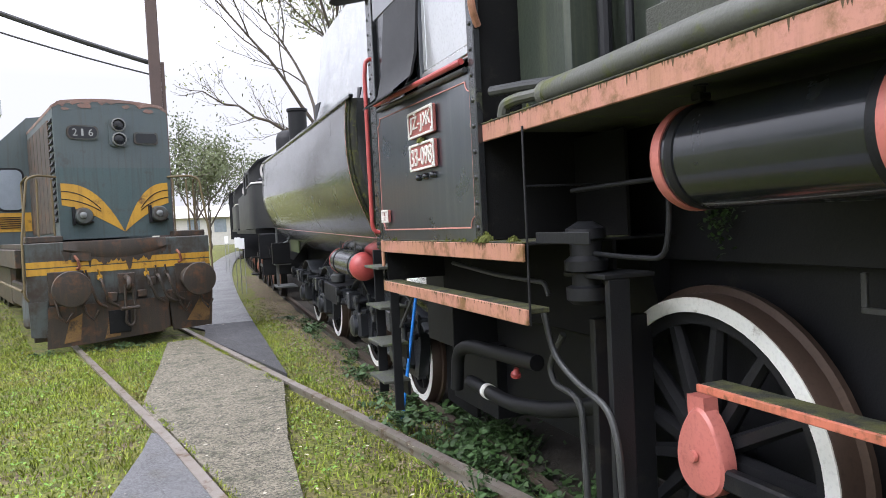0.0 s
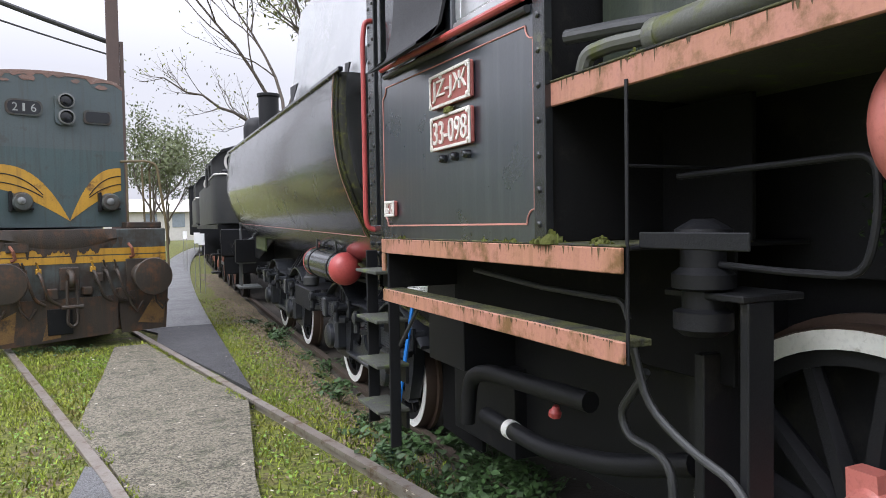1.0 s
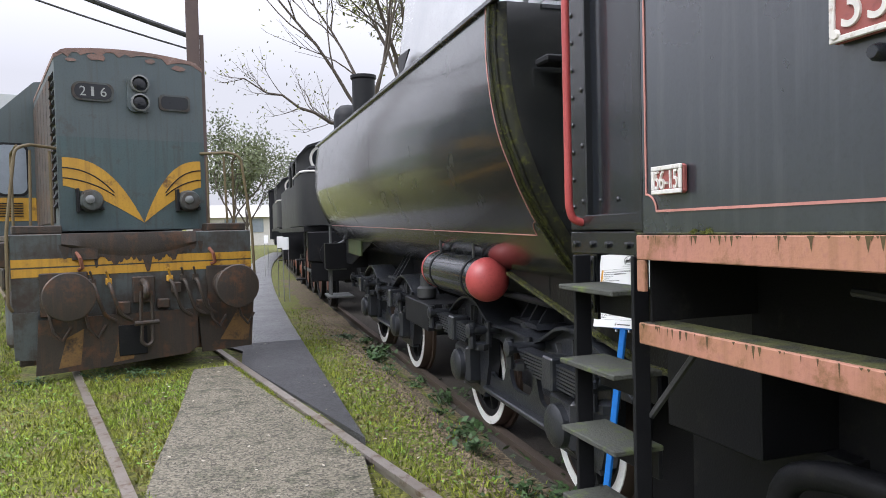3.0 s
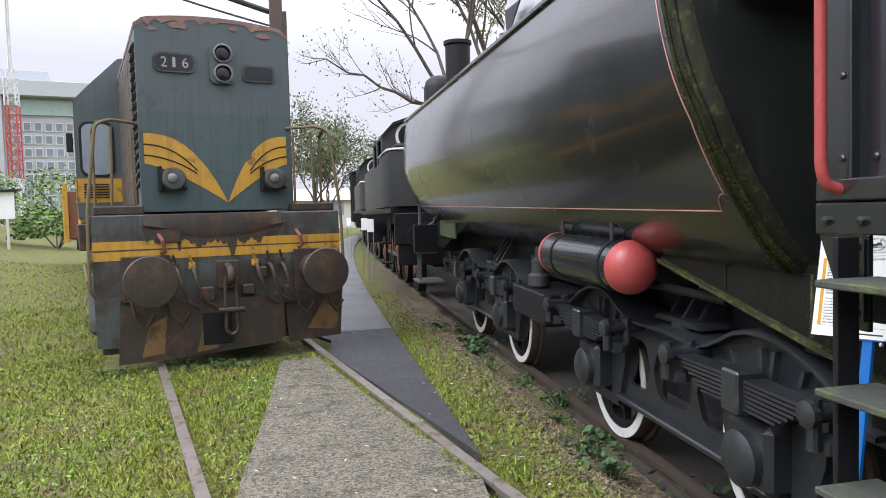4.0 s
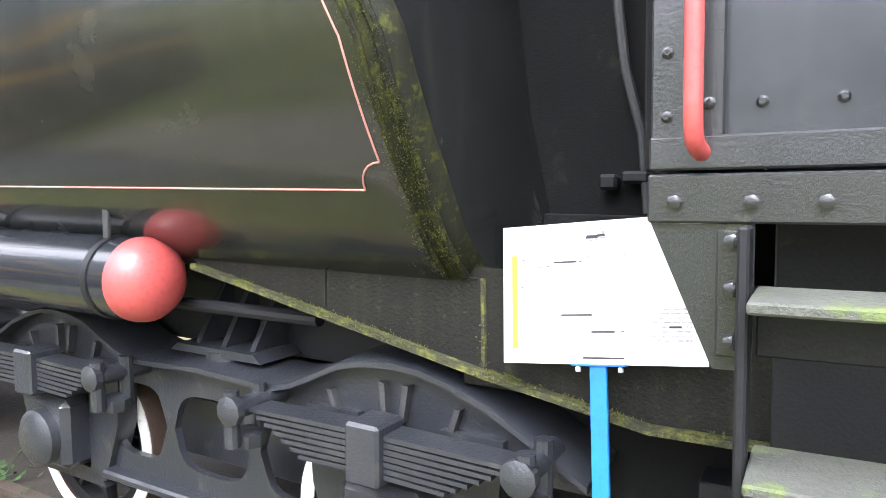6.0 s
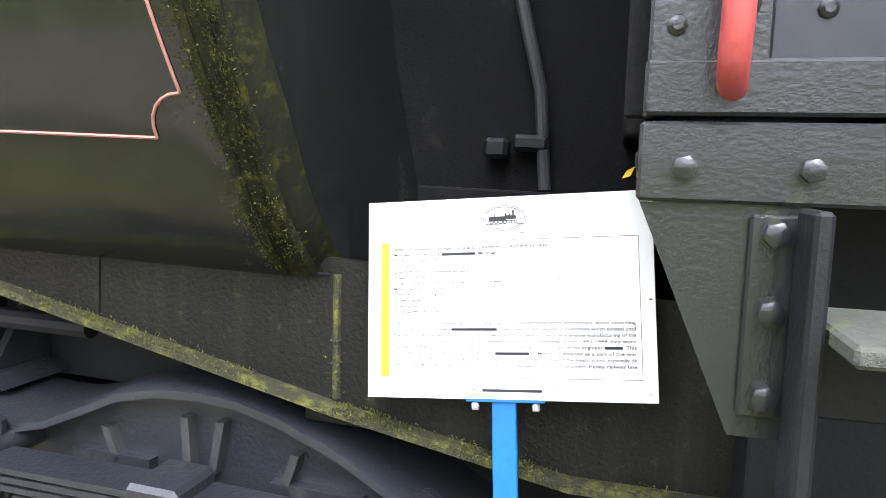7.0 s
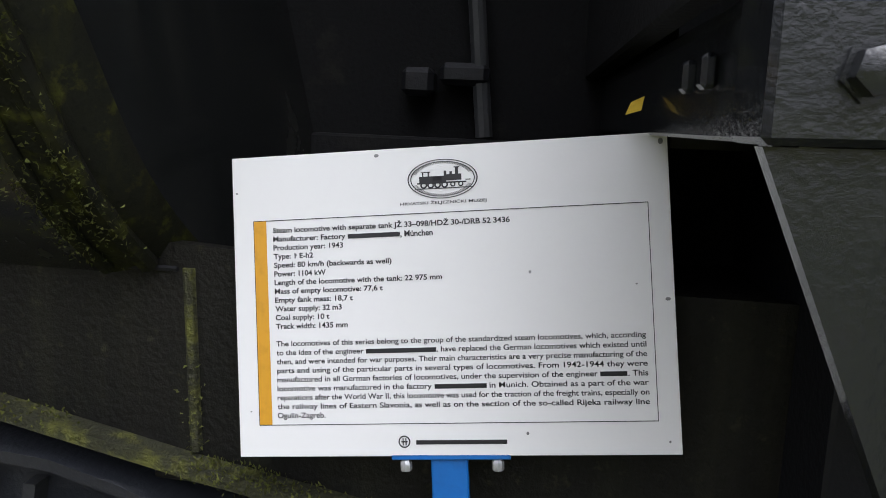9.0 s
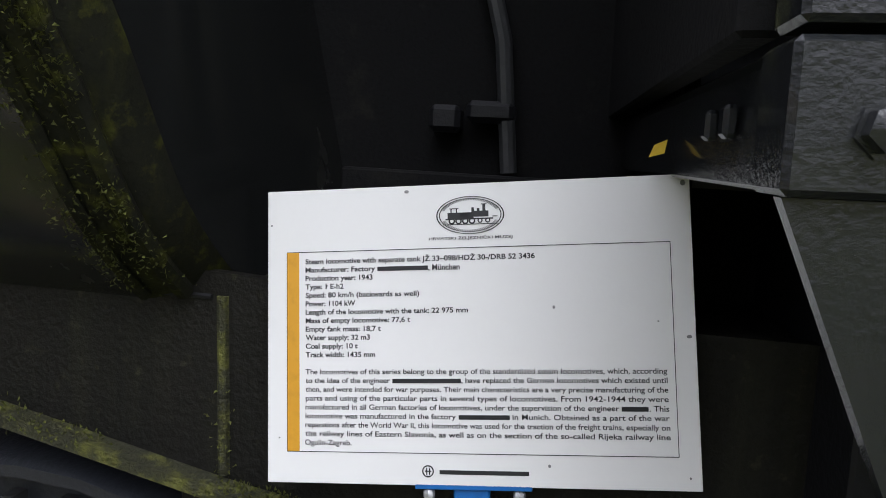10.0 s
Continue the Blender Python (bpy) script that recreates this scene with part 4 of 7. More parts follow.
s = Shape()
rows = [(Y0, 0.945), (Y0 + 0.008, 0.965), (Y0 + 0.025, 0.982), (Y0 + 0.05, 0.994), (Y0 + 0.09, 1.0), (Y0 + 0.16, 1.0), (Y0 + 0.24, 1.0)] + [(Y0 + 0.4 + 0.45 * i, 1.0) for i in range(17)] + [(Y1 - 0.1, 1.0), (Y1 - 0.04, 0.99), (Y1, 0.965)]
m = len(PROF)
for y, k in rows:
    s.v += [(TX + u * k, y + rake(y, z), 2.68 - (2.68 - z) * (0.5 + 0.5 * k)) for u, z in PROF]
s.f = [(i * m + j, i * m + j + 1, (i + 1) * m + j + 1, (i + 1) * m + j) for i in range(len(rows) - 1) for j in range(m - 1)]
s.f += [tuple(range(m - 1, -1, -1)), tuple(range((len(rows) - 1) * m, len(rows) * m)), tuple([i * m for i in range(len(rows))] + [i * m + m - 1 for i in reversed(range(len(rows)))])]
tank = part("tank", s, TENDER, tender, "gloss black tub with curved sides and mossy front edge", 25)
tank.data.materials.append(MOSSEDGE)
for f in tank.data.polygons:
    i, j = divmod(f.index, m - 1)
    if i in (0, 1, 2, 3) and j < (m - 1) * 0.42 and len(f.vertices) == 4:
        f.material_index = 1
for back, r, k in ((0.035, 0.013, 0.993), (0.085, 0.009, 1.003)):
    q = [(TX - p.x * k, Y0 + back + rake(Y0 + back, p.y), 2.68 - (2.68 - p.y) * (0.5 + 0.5 * k)) for p in FH if 1.17 < p.y]
    part("weld_bead", Shape().tube(q, r, 7), MOSSEDGE, tank, "weld bead overgrown with moss")


def band(name, y0, y1, off, mat, u_from=0, u_to=1, label=""):
    """A strip that follows the tub's near side."""
    s = Shape()
    side = [(p.x, p.y) for p in FH][int(u_from * (len(FH) - 1)):int(u_to * (len(FH) - 1)) + 1]
    k = len(side)
    for y in (y0, y1):
        for o in (-0.004, off):
            s.v += [(TX - u - o, y, z - o * 0.6) for u, z in side]
    s.f = [(k + i, k + i + 1, 3 * k + i + 1, 3 * k + i) for i in range(k - 1)] + [(i, i + 1, k + i + 1, k + i) for i in range(k - 1)] + [(2 * k + i, 2 * k + i + 1, 3 * k + i + 1, 3 * k + i) for i in range(k - 1)]
    return part(name, s, mat, tank, label)


for y in (9.3, 12.4):
    band("sheet_seam", y, y + 0.008, 0.0006, BLACK, 0.55, 1)
def on_tub(z):
    for a, b in zip(FH, FH[1:]):
        if a.y <= z <= b.y and b.y > a.y:
            return TX - (a.x + (b.x - a.x) * (z - a.y) / (b.y - a.y)) - 0.002
    return TX - FH[-1].x


# lining
side = [p for p in FH if p.y > 1.47]
q = [(on_tub(1.5), 5.815 + rake(Y0, 1.5), 1.5)] + [(TX - p.x - 0.002, 5.815 + rake(Y0, p.y), p.y) for p in side if p.y > 1.50]
ln = Shape().tube(q, 0.003, 5)


ln.tube([(on_tub(1.43), y, 1.43) for y in (5.895, 8, 10, 13.4)], 0.003, 5)
ln.tube([(on_tub(1.43 + 0.07 * math.sin(radians(15 * k))), 5.82 + 0.075 * math.cos(radians(15 * k)), 1.43 + 0.07 * math.sin(radians(15 * k))) for k in range(7)], 0.003, 5)
part("lining", ln, PINKLINE, tank, "thin pale red lining")
part("top_rim", Shape().box(TX - 1.275, TX - 1.235, Y0 + 0.27, Y1, 2.665, 2.70, 0.006), BLACK, tender)
part("top_rim", Shape().box(TX + 1.235, TX + 1.275, Y0 + 0.27, Y1, 2.665, 2.70, 0.006), BLACK, tender)
# Added sheet across the open gap; its black is the gap's shade.
part("gangway_screen", Shape().box(2.32, 2.36, 5.10, Y0 + 0.4, 0.84, 3.3), SHADEBLACK, tender, "added black sheet closing the gap between cab and tank")
part("front_hood", Shape().box(TX - 1.10, TX - 0.5, Y0 + 0.06, Y0 + 0.2, 2.30, 2.34, 0.01), SOOT, tender)
# pale sheet metal coal bunker with bent triangular flaps
bunker = part("coal_bunker", Shape().prism([(TX - 0.98, 2.69), (TX - 0.97, 2.69), (TX - 0.80, 4.05), (TX - 0.81, 4.05)], "y", 6.0, 9.5), GALV, tender, "pale bright sheet metal bunker side")
part("bunker_sheet", Shape().prism([(TX + 0.98, 2.69), (TX + 0.97, 2.69), (TX + 0.80, 4.05), (TX + 0.81, 4.05)], "y", 6.0, 9.5), GALV, bunker)
part("bunker_sheet", Shape().prism([(TX - 0.968, 2.69), (TX + 0.968, 2.69), (TX + 0.798, 4.05), (TX - 0.798, 4.05)], "y", 9.485, 9.495), GALV, bunker)
part("bunker_sheet", Shape().prism([(TX - 0.968, 2.69), (TX + 0.968, 2.69), (TX + 0.798, 4.05), (TX - 0.798, 4.05)], "y", 6.005, 6.015), GALV, bunker)
for y, w, z in ((9.05, 0.42, 2.98), (6.7, 0.14, 2.78), (6.15, 0.22, 2.8), (7.6, 0.1, 2.76)):
    part("torn_flap", Shape().add([(TX - 1.0, y - w / 2, z + 0.1), (TX - 1.0, y + w / 2, z + 0.12), (TX - 1.03, y + w * 0.1, z - 0.16), (TX - 0.985, y - w / 2, z + 0.1), (TX - 0.985, y + w / 2, z + 0.12)],
                                  [(0, 1, 2), (0, 3, 2), (1, 4, 2), (3, 4, 2), (0, 1, 4, 3)]), SOOT, bunker, "dark bent flap")
part("filler_neck", Shape().lathe((TX - 0.82, 12.0, 2.66), (0, 0, 1), [(0.155, 0), (0.155, 0.74), (0.175, 0.76), (0.175, 0.8), (0.05, 0.81)], 28), SOOT, tender)
part("filler_dome", Shape().lathe((TX - 0.85, 13.1, 2.66), (0, 0, 1), [(0.22, 0), (0.22, 0.4), (0.19, 0.5), (0.12, 0.56), (0.02, 0.58)], 28), SOOT, tender)
# air tank hung below the tub
TA = TX - 0.98
at = part("air_tank", Shape().lathe((TA, 6.94, 1.108), (0, 1, 0), [(0.14, 0), (0.148, 0), (0.148, 1.12), (0.14, 1.12)], 36), BLACK, tender, "gloss black cylinder")
for yd, sg in ((6.94, -1), (8.06, 1)):
    part("domed_end", Shape().lathe((TA, yd, 1.108), (0, sg, 0), [(0.15, -0.02), (0.151, 0), (0.147, 0.03), (0.125, 0.07), (0.085, 0.1), (0.03, 0.115), (0.005, 0.117)], 36), RED, at, "red domed end")
for yd in (7.05, 7.82):
    part("strap", Shape().lathe((TA, yd, 1.108), (0, 1, 0), [(0.147, 0), (0.153, 0), (0.153, 0.03), (0.147, 0.03)], 36, True), SOOT, at)
    part("strap_hook", Shape().box(TA - 0.06, TA - 0.045, yd, yd + 0.03, 1.25, 1.37, 0.003), PIPE, at)
# under-tub side plate with sloping lip
sp = part("side_plate", Shape().prism([(4.62, 0.875), (5.2, 0.865), (5.655, 0.938), (6.8, 1.165), (6.95, 1.23), (6.2, 1.24), (5.66, 1.22), (5.3, 1.2), (4.62, 1.2)], "x", TX - 0.865, TX - 0.845), SIDEPLATE, tender, "black side plate with weld lines")
lip = Shape()
edge = [(4.62, 0.875), (5.2, 0.865), (5.655, 0.938), (6.8, 1.165)]
for (a, za), (b, zb) in zip(edge, edge[1:]):
    lip.add([(TX - 0.9, a, za), (TX - 0.8, a, za), (TX - 0.8, b, zb), (TX - 0.9, b, zb), (TX - 0.9, a, za - 0.018), (TX - 0.8, a, za - 0.018), (TX - 0.8, b, zb - 0.018), (TX - 0.9, b, zb - 0.018)],
            [(0, 1, 2, 3), (4, 5, 6, 7), (0, 3, 7, 4), (1, 2, 6, 5), (0, 1, 5, 4), (2, 3, 7, 6)])


def moss_growth(line, out, spread, count, seed, parent, size=0.006):
    """Many tiny upright moss leaves strewn in patches along a line of points."""
    rd, q = random.Random(seed), Shape()
    p = [Vector(a) for a in line]
    for _ in range(count):
        k = rd.randrange(len(p) - 1)
        c = p[k].lerp(p[k + 1], rd.random())
        if noise.noise(c * 7) + rd.uniform(-0.35, 0.35) < -0.05:
            continue
        c = c + Vector((rd.gauss(0, spread[0]), rd.gauss(0, spread[1]), rd.gauss(0, spread[2])))
        u = Vector((rd.uniform(-1, 1), rd.uniform(-1, 1), rd.uniform(-1, 1))).normalized() * size * rd.uniform(0.25, 0.6)
        h = (Vector(out) + Vector((rd.uniform(-0.6, 0.6), rd.uniform(-0.6, 0.6), rd.uniform(-0.6, 0.6)))).normalized() * size * rd.uniform(0.5, 1.4)
        q.add([c - u, c + u, c + h], [(0, 1, 2)])
    tagged(part("moss_growth", q, MOSS, parent, "green moss growing along the edge", 180), kind="stuff")


for back, k, seed in ((0.035, 1.0, 41), (0.085, 1.008, 42)):
    moss_growth([(TX - p.x * k - 0.004, Y0 + back + rake(Y0 + back, p.y), 2.68 - (2.68 - p.y) * (0.5 + 0.5 * k)) for p in FH if 1.17 < p.y], (-1, -0.4, 0.2), (0.004, 0.014, 0.004), 4200, seed, tank)
for (a, za), (b, zb) in zip(edge, edge[1:]):
    moss_growth([(TX - 0.89, a, za + 0.002), (TX - 0.89, b, zb + 0.002)], (-0.3, 0, 1), (0.02, 0.01, 0.003), 1500, int(a * 100), sp)
moss_growth([(TX - 0.872, 5.66, 0.945), (TX - 0.872, 5.665, 1.19)], (-1, 0, 0.3), (0.003, 0.008, 0.005), 700, 9, sp)
# Added plate hiding far grass, coloured as shade below the tender front.
part("inner_frame", Shape().box(TX - 0.6, TX - 0.57, 4.93, 5.6, 0.0, 1.36, 0.004), SHADEBLACK, tender)
part("flange_lip", lip, MOSSLIP, sp, "mossy edge flange")
part("weld_seam", Shape().tube([(TX - 0.867, 5.66, 0.945), (TX - 0.867, 5.665, 1.19)], 0.008, 6), MOSSLIP, sp)
part("weld_seam", Shape().tube([(TX - 0.867, 6.22, 1.06), (TX - 0.867, 6.215, 1.186), (TX - 0.867, 6.72, 1.193)], 0.004, 6), SOOT, sp)
part("weld_seam", Shape().tube([(TX - 0.867, 6.21, 1.183), (TX - 0.867, 5.68, 1.188)], 0.004, 6), SOOT, sp)
part("underframe", Shape().box(TX - 0.55, TX + 0.55, 5.3, 13.4, 0.78, 1.1), SOOT, tender)
part("front_frame", Shape().box(TX - 0.84, TX + 0.84, 4.62, 5.74, 0.88, 1.19), SIDEPLATE, tender)
part("rear_plate", Shape().prism([(10.9, 1.32), (13.3, 1.2), (13.3, 0.85), (12.9, 0.85)], "x", TX - 0.9, TX - 0.88), SOOT, tender)
part("yellow_panel", Shape().box(TX - 0.93, TX - 0.905, 11.9, 12.9, 1.02, 1.3, 0.003), LEAF2, tender, "pale yellow-green panel")
part("hose_front", Shape().tube([(2.26, 5.46, 2.3), (2.26, 5.45, 1.98), (2.265, 5.425, 1.8), (2.27, 5.37, 1.6), (2.27, 5.345, 1.36)], 0.016, 10), PIPE, tender)
part("cock", Shape().box(2.25, 2.31, 5.34, 5.43, 1.45, 1.49, 0.01).box(2.25, 2.31, 5.44, 5.5, 1.43, 1.48, 0.01), SOOT, tender)


def bogie(yc, parent):
    """A four-wheeled bogie, its near side shown: plate frame with arched flange, springs, axle boxes and wheels."""
    a0, a1 = yc - 0.86, yc + 0.86
    x0 = TX - 0.79
    top = [(a0 - 0.62, 0.66), (a0 - 0.45, 0.76), (a0 - 0.32, 0.83), (a0 - 0.2, 0.875), (a0 - 0.1, 0.9), (a0, 0.907), (a0 + 0.1, 0.9), (a0 + 0.2, 0.877), (a0 + 0.3, 0.83), (a0 + 0.4, 0.785), (a0 + 0.48, 0.765), (a0 + 0.56, 0.762),
           (yc, 0.775), (a1 - 0.56, 0.762), (a1 - 0.48, 0.765), (a1 - 0.4, 0.785), (a1 - 0.3, 0.83), (a1 - 0.2, 0.877), (a1 - 0.1, 0.9), (a1, 0.907), (a1 + 0.1, 0.9), (a1 + 0.2, 0.875), (a1 + 0.32, 0.83), (a1 + 0.45, 0.76), (a1 + 0.62, 0.66)]
    fr = part("bogie", Shape().box(TX - 0.5, TX + 0.5, yc - 0.3, yc + 0.3, 0.5, 0.72), SOOT, parent, "black bogie with leaf springs")
    fl = Shape()
    for ya, za in top:
        fl.v += [(x0 - 0.075, ya, za - 0.014), (x0 + 0.2, ya, za), (x0 + 0.2, ya, za + 0.018), (x0 - 0.065, ya, za + 0.01), (x0 - 0.075, ya, za + 0.004)]
    fl.f = [(5 * i + j, 5 * i + (j + 1) % 5, 5 * i + 5 + (j + 1) % 5, 5 * i + 5 + j) for i in range(len(top) - 1) for j in range(5)]
    fl.f += [(4, 3, 2, 1, 0), tuple(range(5 * len(top) - 5, 5 * len(top)))]
    part("top_flange", fl, BOGIE, fr, "", 50)

    def top_at(y):
        return float(np.interp(y, [p[0] for p in top], [p[1] for p in top]))

    def window(y):
        """Half the height of the rounded openings in the side plate."""
        for c, hw in ((yc, 0.19), (yc - 0.42, 0.15), (yc + 0.42, 0.15)):
            q = abs(y - c) / hw
            if q < 1:
                return 0.15 * (1 - q ** 3.2) ** (1 / 3.2)
        return 0.0

    def sole(y):
        """The lower edge of the side plate, which lifts over the axle boxes."""
        d = abs(y - yc)
        return 0.25 if d < 0.6 else 0.25 + 0.36 * smooth(0.6, 0.66, d)

    span = [top[0][0] + (top[-1][0] - top[0][0]) * k / 130 for k in range(131)]
    up, down = Shape(), Shape()
    for y in span:
        z0 = max(sole(y), 0.49) + window(y) if abs(y - yc) < 0.6 else max(sole(y), 0.5)
        z0 = min(z0, top_at(y) - 0.04)
        up.v += [(x0, y, z0), (x0, y, top_at(y)), (x0 + 0.03, y, z0), (x0 + 0.03, y, top_at(y))]
        if abs(y - yc) < 0.6:
            z1 = 0.49 - window(y)
            down.v += [(x0, y, sole(y)), (x0, y, z1), (x0 + 0.03, y, sole(y)), (x0 + 0.03, y, z1)]
    for q in (up, down):
        n = len(q.v) // 4
        for i in range(n - 1):
            k, j = 4 * i, 4 * i + 4
            q.f += [(k, k + 1, j + 1, j), (k + 2, j + 2, j + 3, k + 3), (k, j, j + 2, k + 2), (k + 1, k + 3, j + 3, j + 1)]
        q.f += [(0, 2, 3, 1), (4 * n - 4, 4 * n - 3, 4 * n - 1, 4 * n - 2)]
    up.add(down.v, down.f)
    part("frame_plate", up, BOGIE, fr, "cast side plate with rounded openings", 50)
    part("tie_bar", Shape().box(x0 - 0.06, x0 + 0.05, yc - 0.6, yc + 0.6, 0.225, 0.262, 0.01), BOGIE, fr)
    for a in (a0, a1):
        for sg in (-1, 1):
            s = Shape().prism([(a + sg * 0.15, 0.18), (a + sg * 0.25, 0.2), (a + sg * 0.34, 0.45), (a + sg * 0.36, 0.72), (a + sg * 0.15, 0.72)], "x", x0 - 0.03, x0 + 0.06)
            part("pedestal", s, BOGIE, fr)
        s = Shape().prism([(a - 0.25, 0.17), (a + 0.25, 0.17), (a + 0.2, 0.235), (a - 0.2, 0.235)], "x", x0 - 0.03, x0 + 0.04)
        part("keep_plate", s, BOGIE, fr)
    for a in (a0, a1):
        for dy, lean in ((-0.22, 0.04), (-0.04, 0.02), (0.05, -0.01), (0.26, -0.05)):
            z = 0.845 - abs(dy) * 0.25
            part("rib", Shape().prism([(a + dy, z), (a + dy + 0.02, z), (a + dy + 0.02 + lean, z - 0.12), (a + dy + lean, z - 0.12)], "x", x0 - 0.03, x0), PIPE, fr)
        sp = part("leaf_spring", Shape().box(x0 - 0.22, x0 - 0.08, a - 0.06, a + 0.06, 0.58, 0.765, 0.01), BOGIE, fr, "laminated spring with buckle")
        lv = Shape()
        for k in range(7):
            h = 0.47 - 0.035 * k
            zt = 0.735 - 0.019 * k
            lv.prism([(a - h, zt - 0.02 + 0.012), (a, zt), (a + h, zt - 0.02 + 0.012), (a + h, zt - 0.02), (a, zt - 0.0155), (a - h, zt - 0.02)], "x", x0 - 0.19, x0 - 0.09)
        part("leaves", lv, BOGIE, sp)
        for sg in (-1, 1):
            e = Shape().rod((x0 - 0.24, a + sg * 0.5, 0.725), (x0 - 0.0, a + sg * 0.5, 0.725), 0.034, 12)
            e.rod((x0 - 0.22, a + sg * 0.51, 0.6), (x0 - 0.22, a + sg * 0.51, 0.785), 0.026, 10).rod((x0 - 0.1, a + sg * 0.51, 0.6), (x0 - 0.1, a + sg * 0.51, 0.785), 0.026, 10)
            e.lathe((x0 - 0.15, a + sg * 0.51, 0.585), (0, 0, 1), [(0.05, 0), (0.055, 0.02), (0.055, 0.045), (0.03, 0.06)], 8)
            e.lathe((x0 - 0.26, a + sg * 0.5, 0.725), (1, 0, 0), [(0.022, 0), (0.05, 0.012), (0.05, 0.04)], 10)
            part("spring_hanger", e, BOGIE, sp)
        ab = Shape().box(x0 - 0.14, x0 + 0.05, a - 0.15, a + 0.15, 0.25, 0.55, 0.03)
        ab.lathe((x0 - 0.14, a, 0.38), (-1, 0, 0), [(0.125, 0), (0.12, 0.035), (0.09, 0.055), (0.03, 0.06)], 22)
        part("axle_box", ab, BOGIE, fr)
        spoked_wheel(fr, (TX - 0.715, a + (0.08 if a == a0 else 0), 0.305), 0.415, 9, 0.12)
        part("axle", Shape().rod((TX - 0.7, a, 0.305), (TX + 0.8, a, 0.305), 0.07, 12), BOGIE, fr)
        part("far_wheel", Shape().lathe((TX + 0.68, a, 0.305), (1, 0, 0), [(0.1, 0), (0.44, 0.0), (0.415, 0.03), (0.415, 0.12), (0.1, 0.1)], 32), BOGIE, fr)
    part("far_frame_plate", Shape().box(TX + 0.9, TX + 0.93, a0 - 0.6, a1 + 0.6, 0.2, 0.8), BOGIE, fr)
    part("bolster", Shape().box(TX - 0.6, TX + 0.6, a0 - 0.3, a1 + 0.3, 0.3, 0.55), BOGIE, fr)
    part("oval_cover", Shape().lathe((x0 + 0.1, yc, 0.765), (0, 0, 1), [(0.09, 0), (0.09, 0.05), (0.06, 0.055)], 18), BOGIE, fr)
    ct = Shape().prism([(yc - 0.24, 0.8), (yc + 0.24, 0.8), (yc + 0.2, 0.83), (yc - 0.2, 0.83)], "x", x0 + 0.02, x0 + 0.45)
    for y in (yc - 0.17, yc - 0.02, yc + 0.12):
        ct.prism([(x0 + 0.06, 0.83), (x0 + 0.4, 0.83), (x0 + 0.4, 1.14), (x0 + 0.26, 1.14)], "y", y, y + 0.025)
    ct.box(x0 + 0.27, x0 + 0.42, yc - 0.17, yc + 0.145, 0.84, 1.14, 0.006)
    part("centre_bracket", ct, BOGIE, fr)
    return fr


bogie(6.84, tender)
bogie(10.72, tender)
part("brake_rod", Shape().tube([(TX - 0.8, 6.3, 1.0), (TX - 0.8, 9.2, 0.98)], 0.025, 10), SOOT, tender)
part("tool_box", Shape().box(TX - 1.02, TX - 0.6, 8.3, 9.1, 0.55, 0.78, 0.008), SOOT, tender)
part("feed_valve", Shape().lathe((TX - 0.9, 8.75, 0.78), (0, 0, 1), [(0.07, 0), (0.09, 0.02), (0.09, 0.1), (0.06, 0.12), (0.06, 0.22), (0.03, 0.24), (0.03, 0.33)], 18), PIPE, tender)
part("end_ladder", Shape().tube([(TX - 1.08, 13.75, 0.3), (TX - 1.08, 13.75, 1.5)], 0.02, 8).tube([(TX - 1.08, 13.95, 0.3), (TX - 1.08, 13.9, 1.05), (TX - 0.8, 13.8, 1.2)], 0.02, 8, bend=0.1)
     .box(TX - 1.15, TX - 0.75, 13.55, 14.1, 0.28, 0.31).box(TX - 1.15, TX - 0.85, 13.6, 13.95, 0.72, 0.75), RIMGREY, tender, "grey ladder with foot plates")
part("buffer_beam", Shape().box(TX - 1.2, TX + 1.2, 13.5, 13.62, 0.75, 1.15), SOOT, tender)
for sg in (-1, 1):
    part("buffer", Shape().lathe((TX + sg * 0.87, 13.62, 0.95), (0, 1, 0), [(0.12, 0), (0.1, 0.25), (0.06, 0.26), (0.06, 0.45), (0.22, 0.47), (0.22, 0.5), (0.05, 0.52)], 24), SOOT, tender)

# ---------- information sign on a blue post ----------
BL, BR, TL, TR = Vector((1.684, 5.551, 0.934)), Vector((1.672, 5.053, 0.979)), Vector((1.742, 5.571, 1.276)), Vector((1.752, 5.077, 1.318))
SU = ((BR - BL) + (TR - TL)).normalized()
SV = ((TL - BL) + (TR - BR))
SV = (SV - SU * SV.dot(SU)).normalized()
SN = SU.cross(SV)
SO = (BL + BR + TL + TR) / 4
SWID, SHEI = 0.499, 0.350
sign = thing("information_sign", (1.63, 5.29, -0.2), "white printed information board on a bright blue steel post", "sign")


def sign_at(u, v, d=0.0):
    """The matrix of a point of the board: u to the right and v down as shares of its size, d metres in front."""
    p = SO + SU * (u - 0.5) * SWID + SV * (0.5 - v) * SHEI + SN * d
    return Matrix(((SU.x, SV.x, SN.x, p.x), (SU.y, SV.y, SN.y, p.y), (SU.z, SV.z, SN.z, p.z), (0, 0, 0, 1)))


def flat(u0, u1, v0, v1, d0, d1):
    s = Shape().box((u0 - 0.5) * SWID, (u1 - 0.5) * SWID, (0.5 - v1) * SHEI, (0.5 - v0) * SHEI, d0, d1, 0.0006)
    s.v = [tuple(sign_at(0.5, 0.5) @ Vector(p)) for p in s.v]
    return s


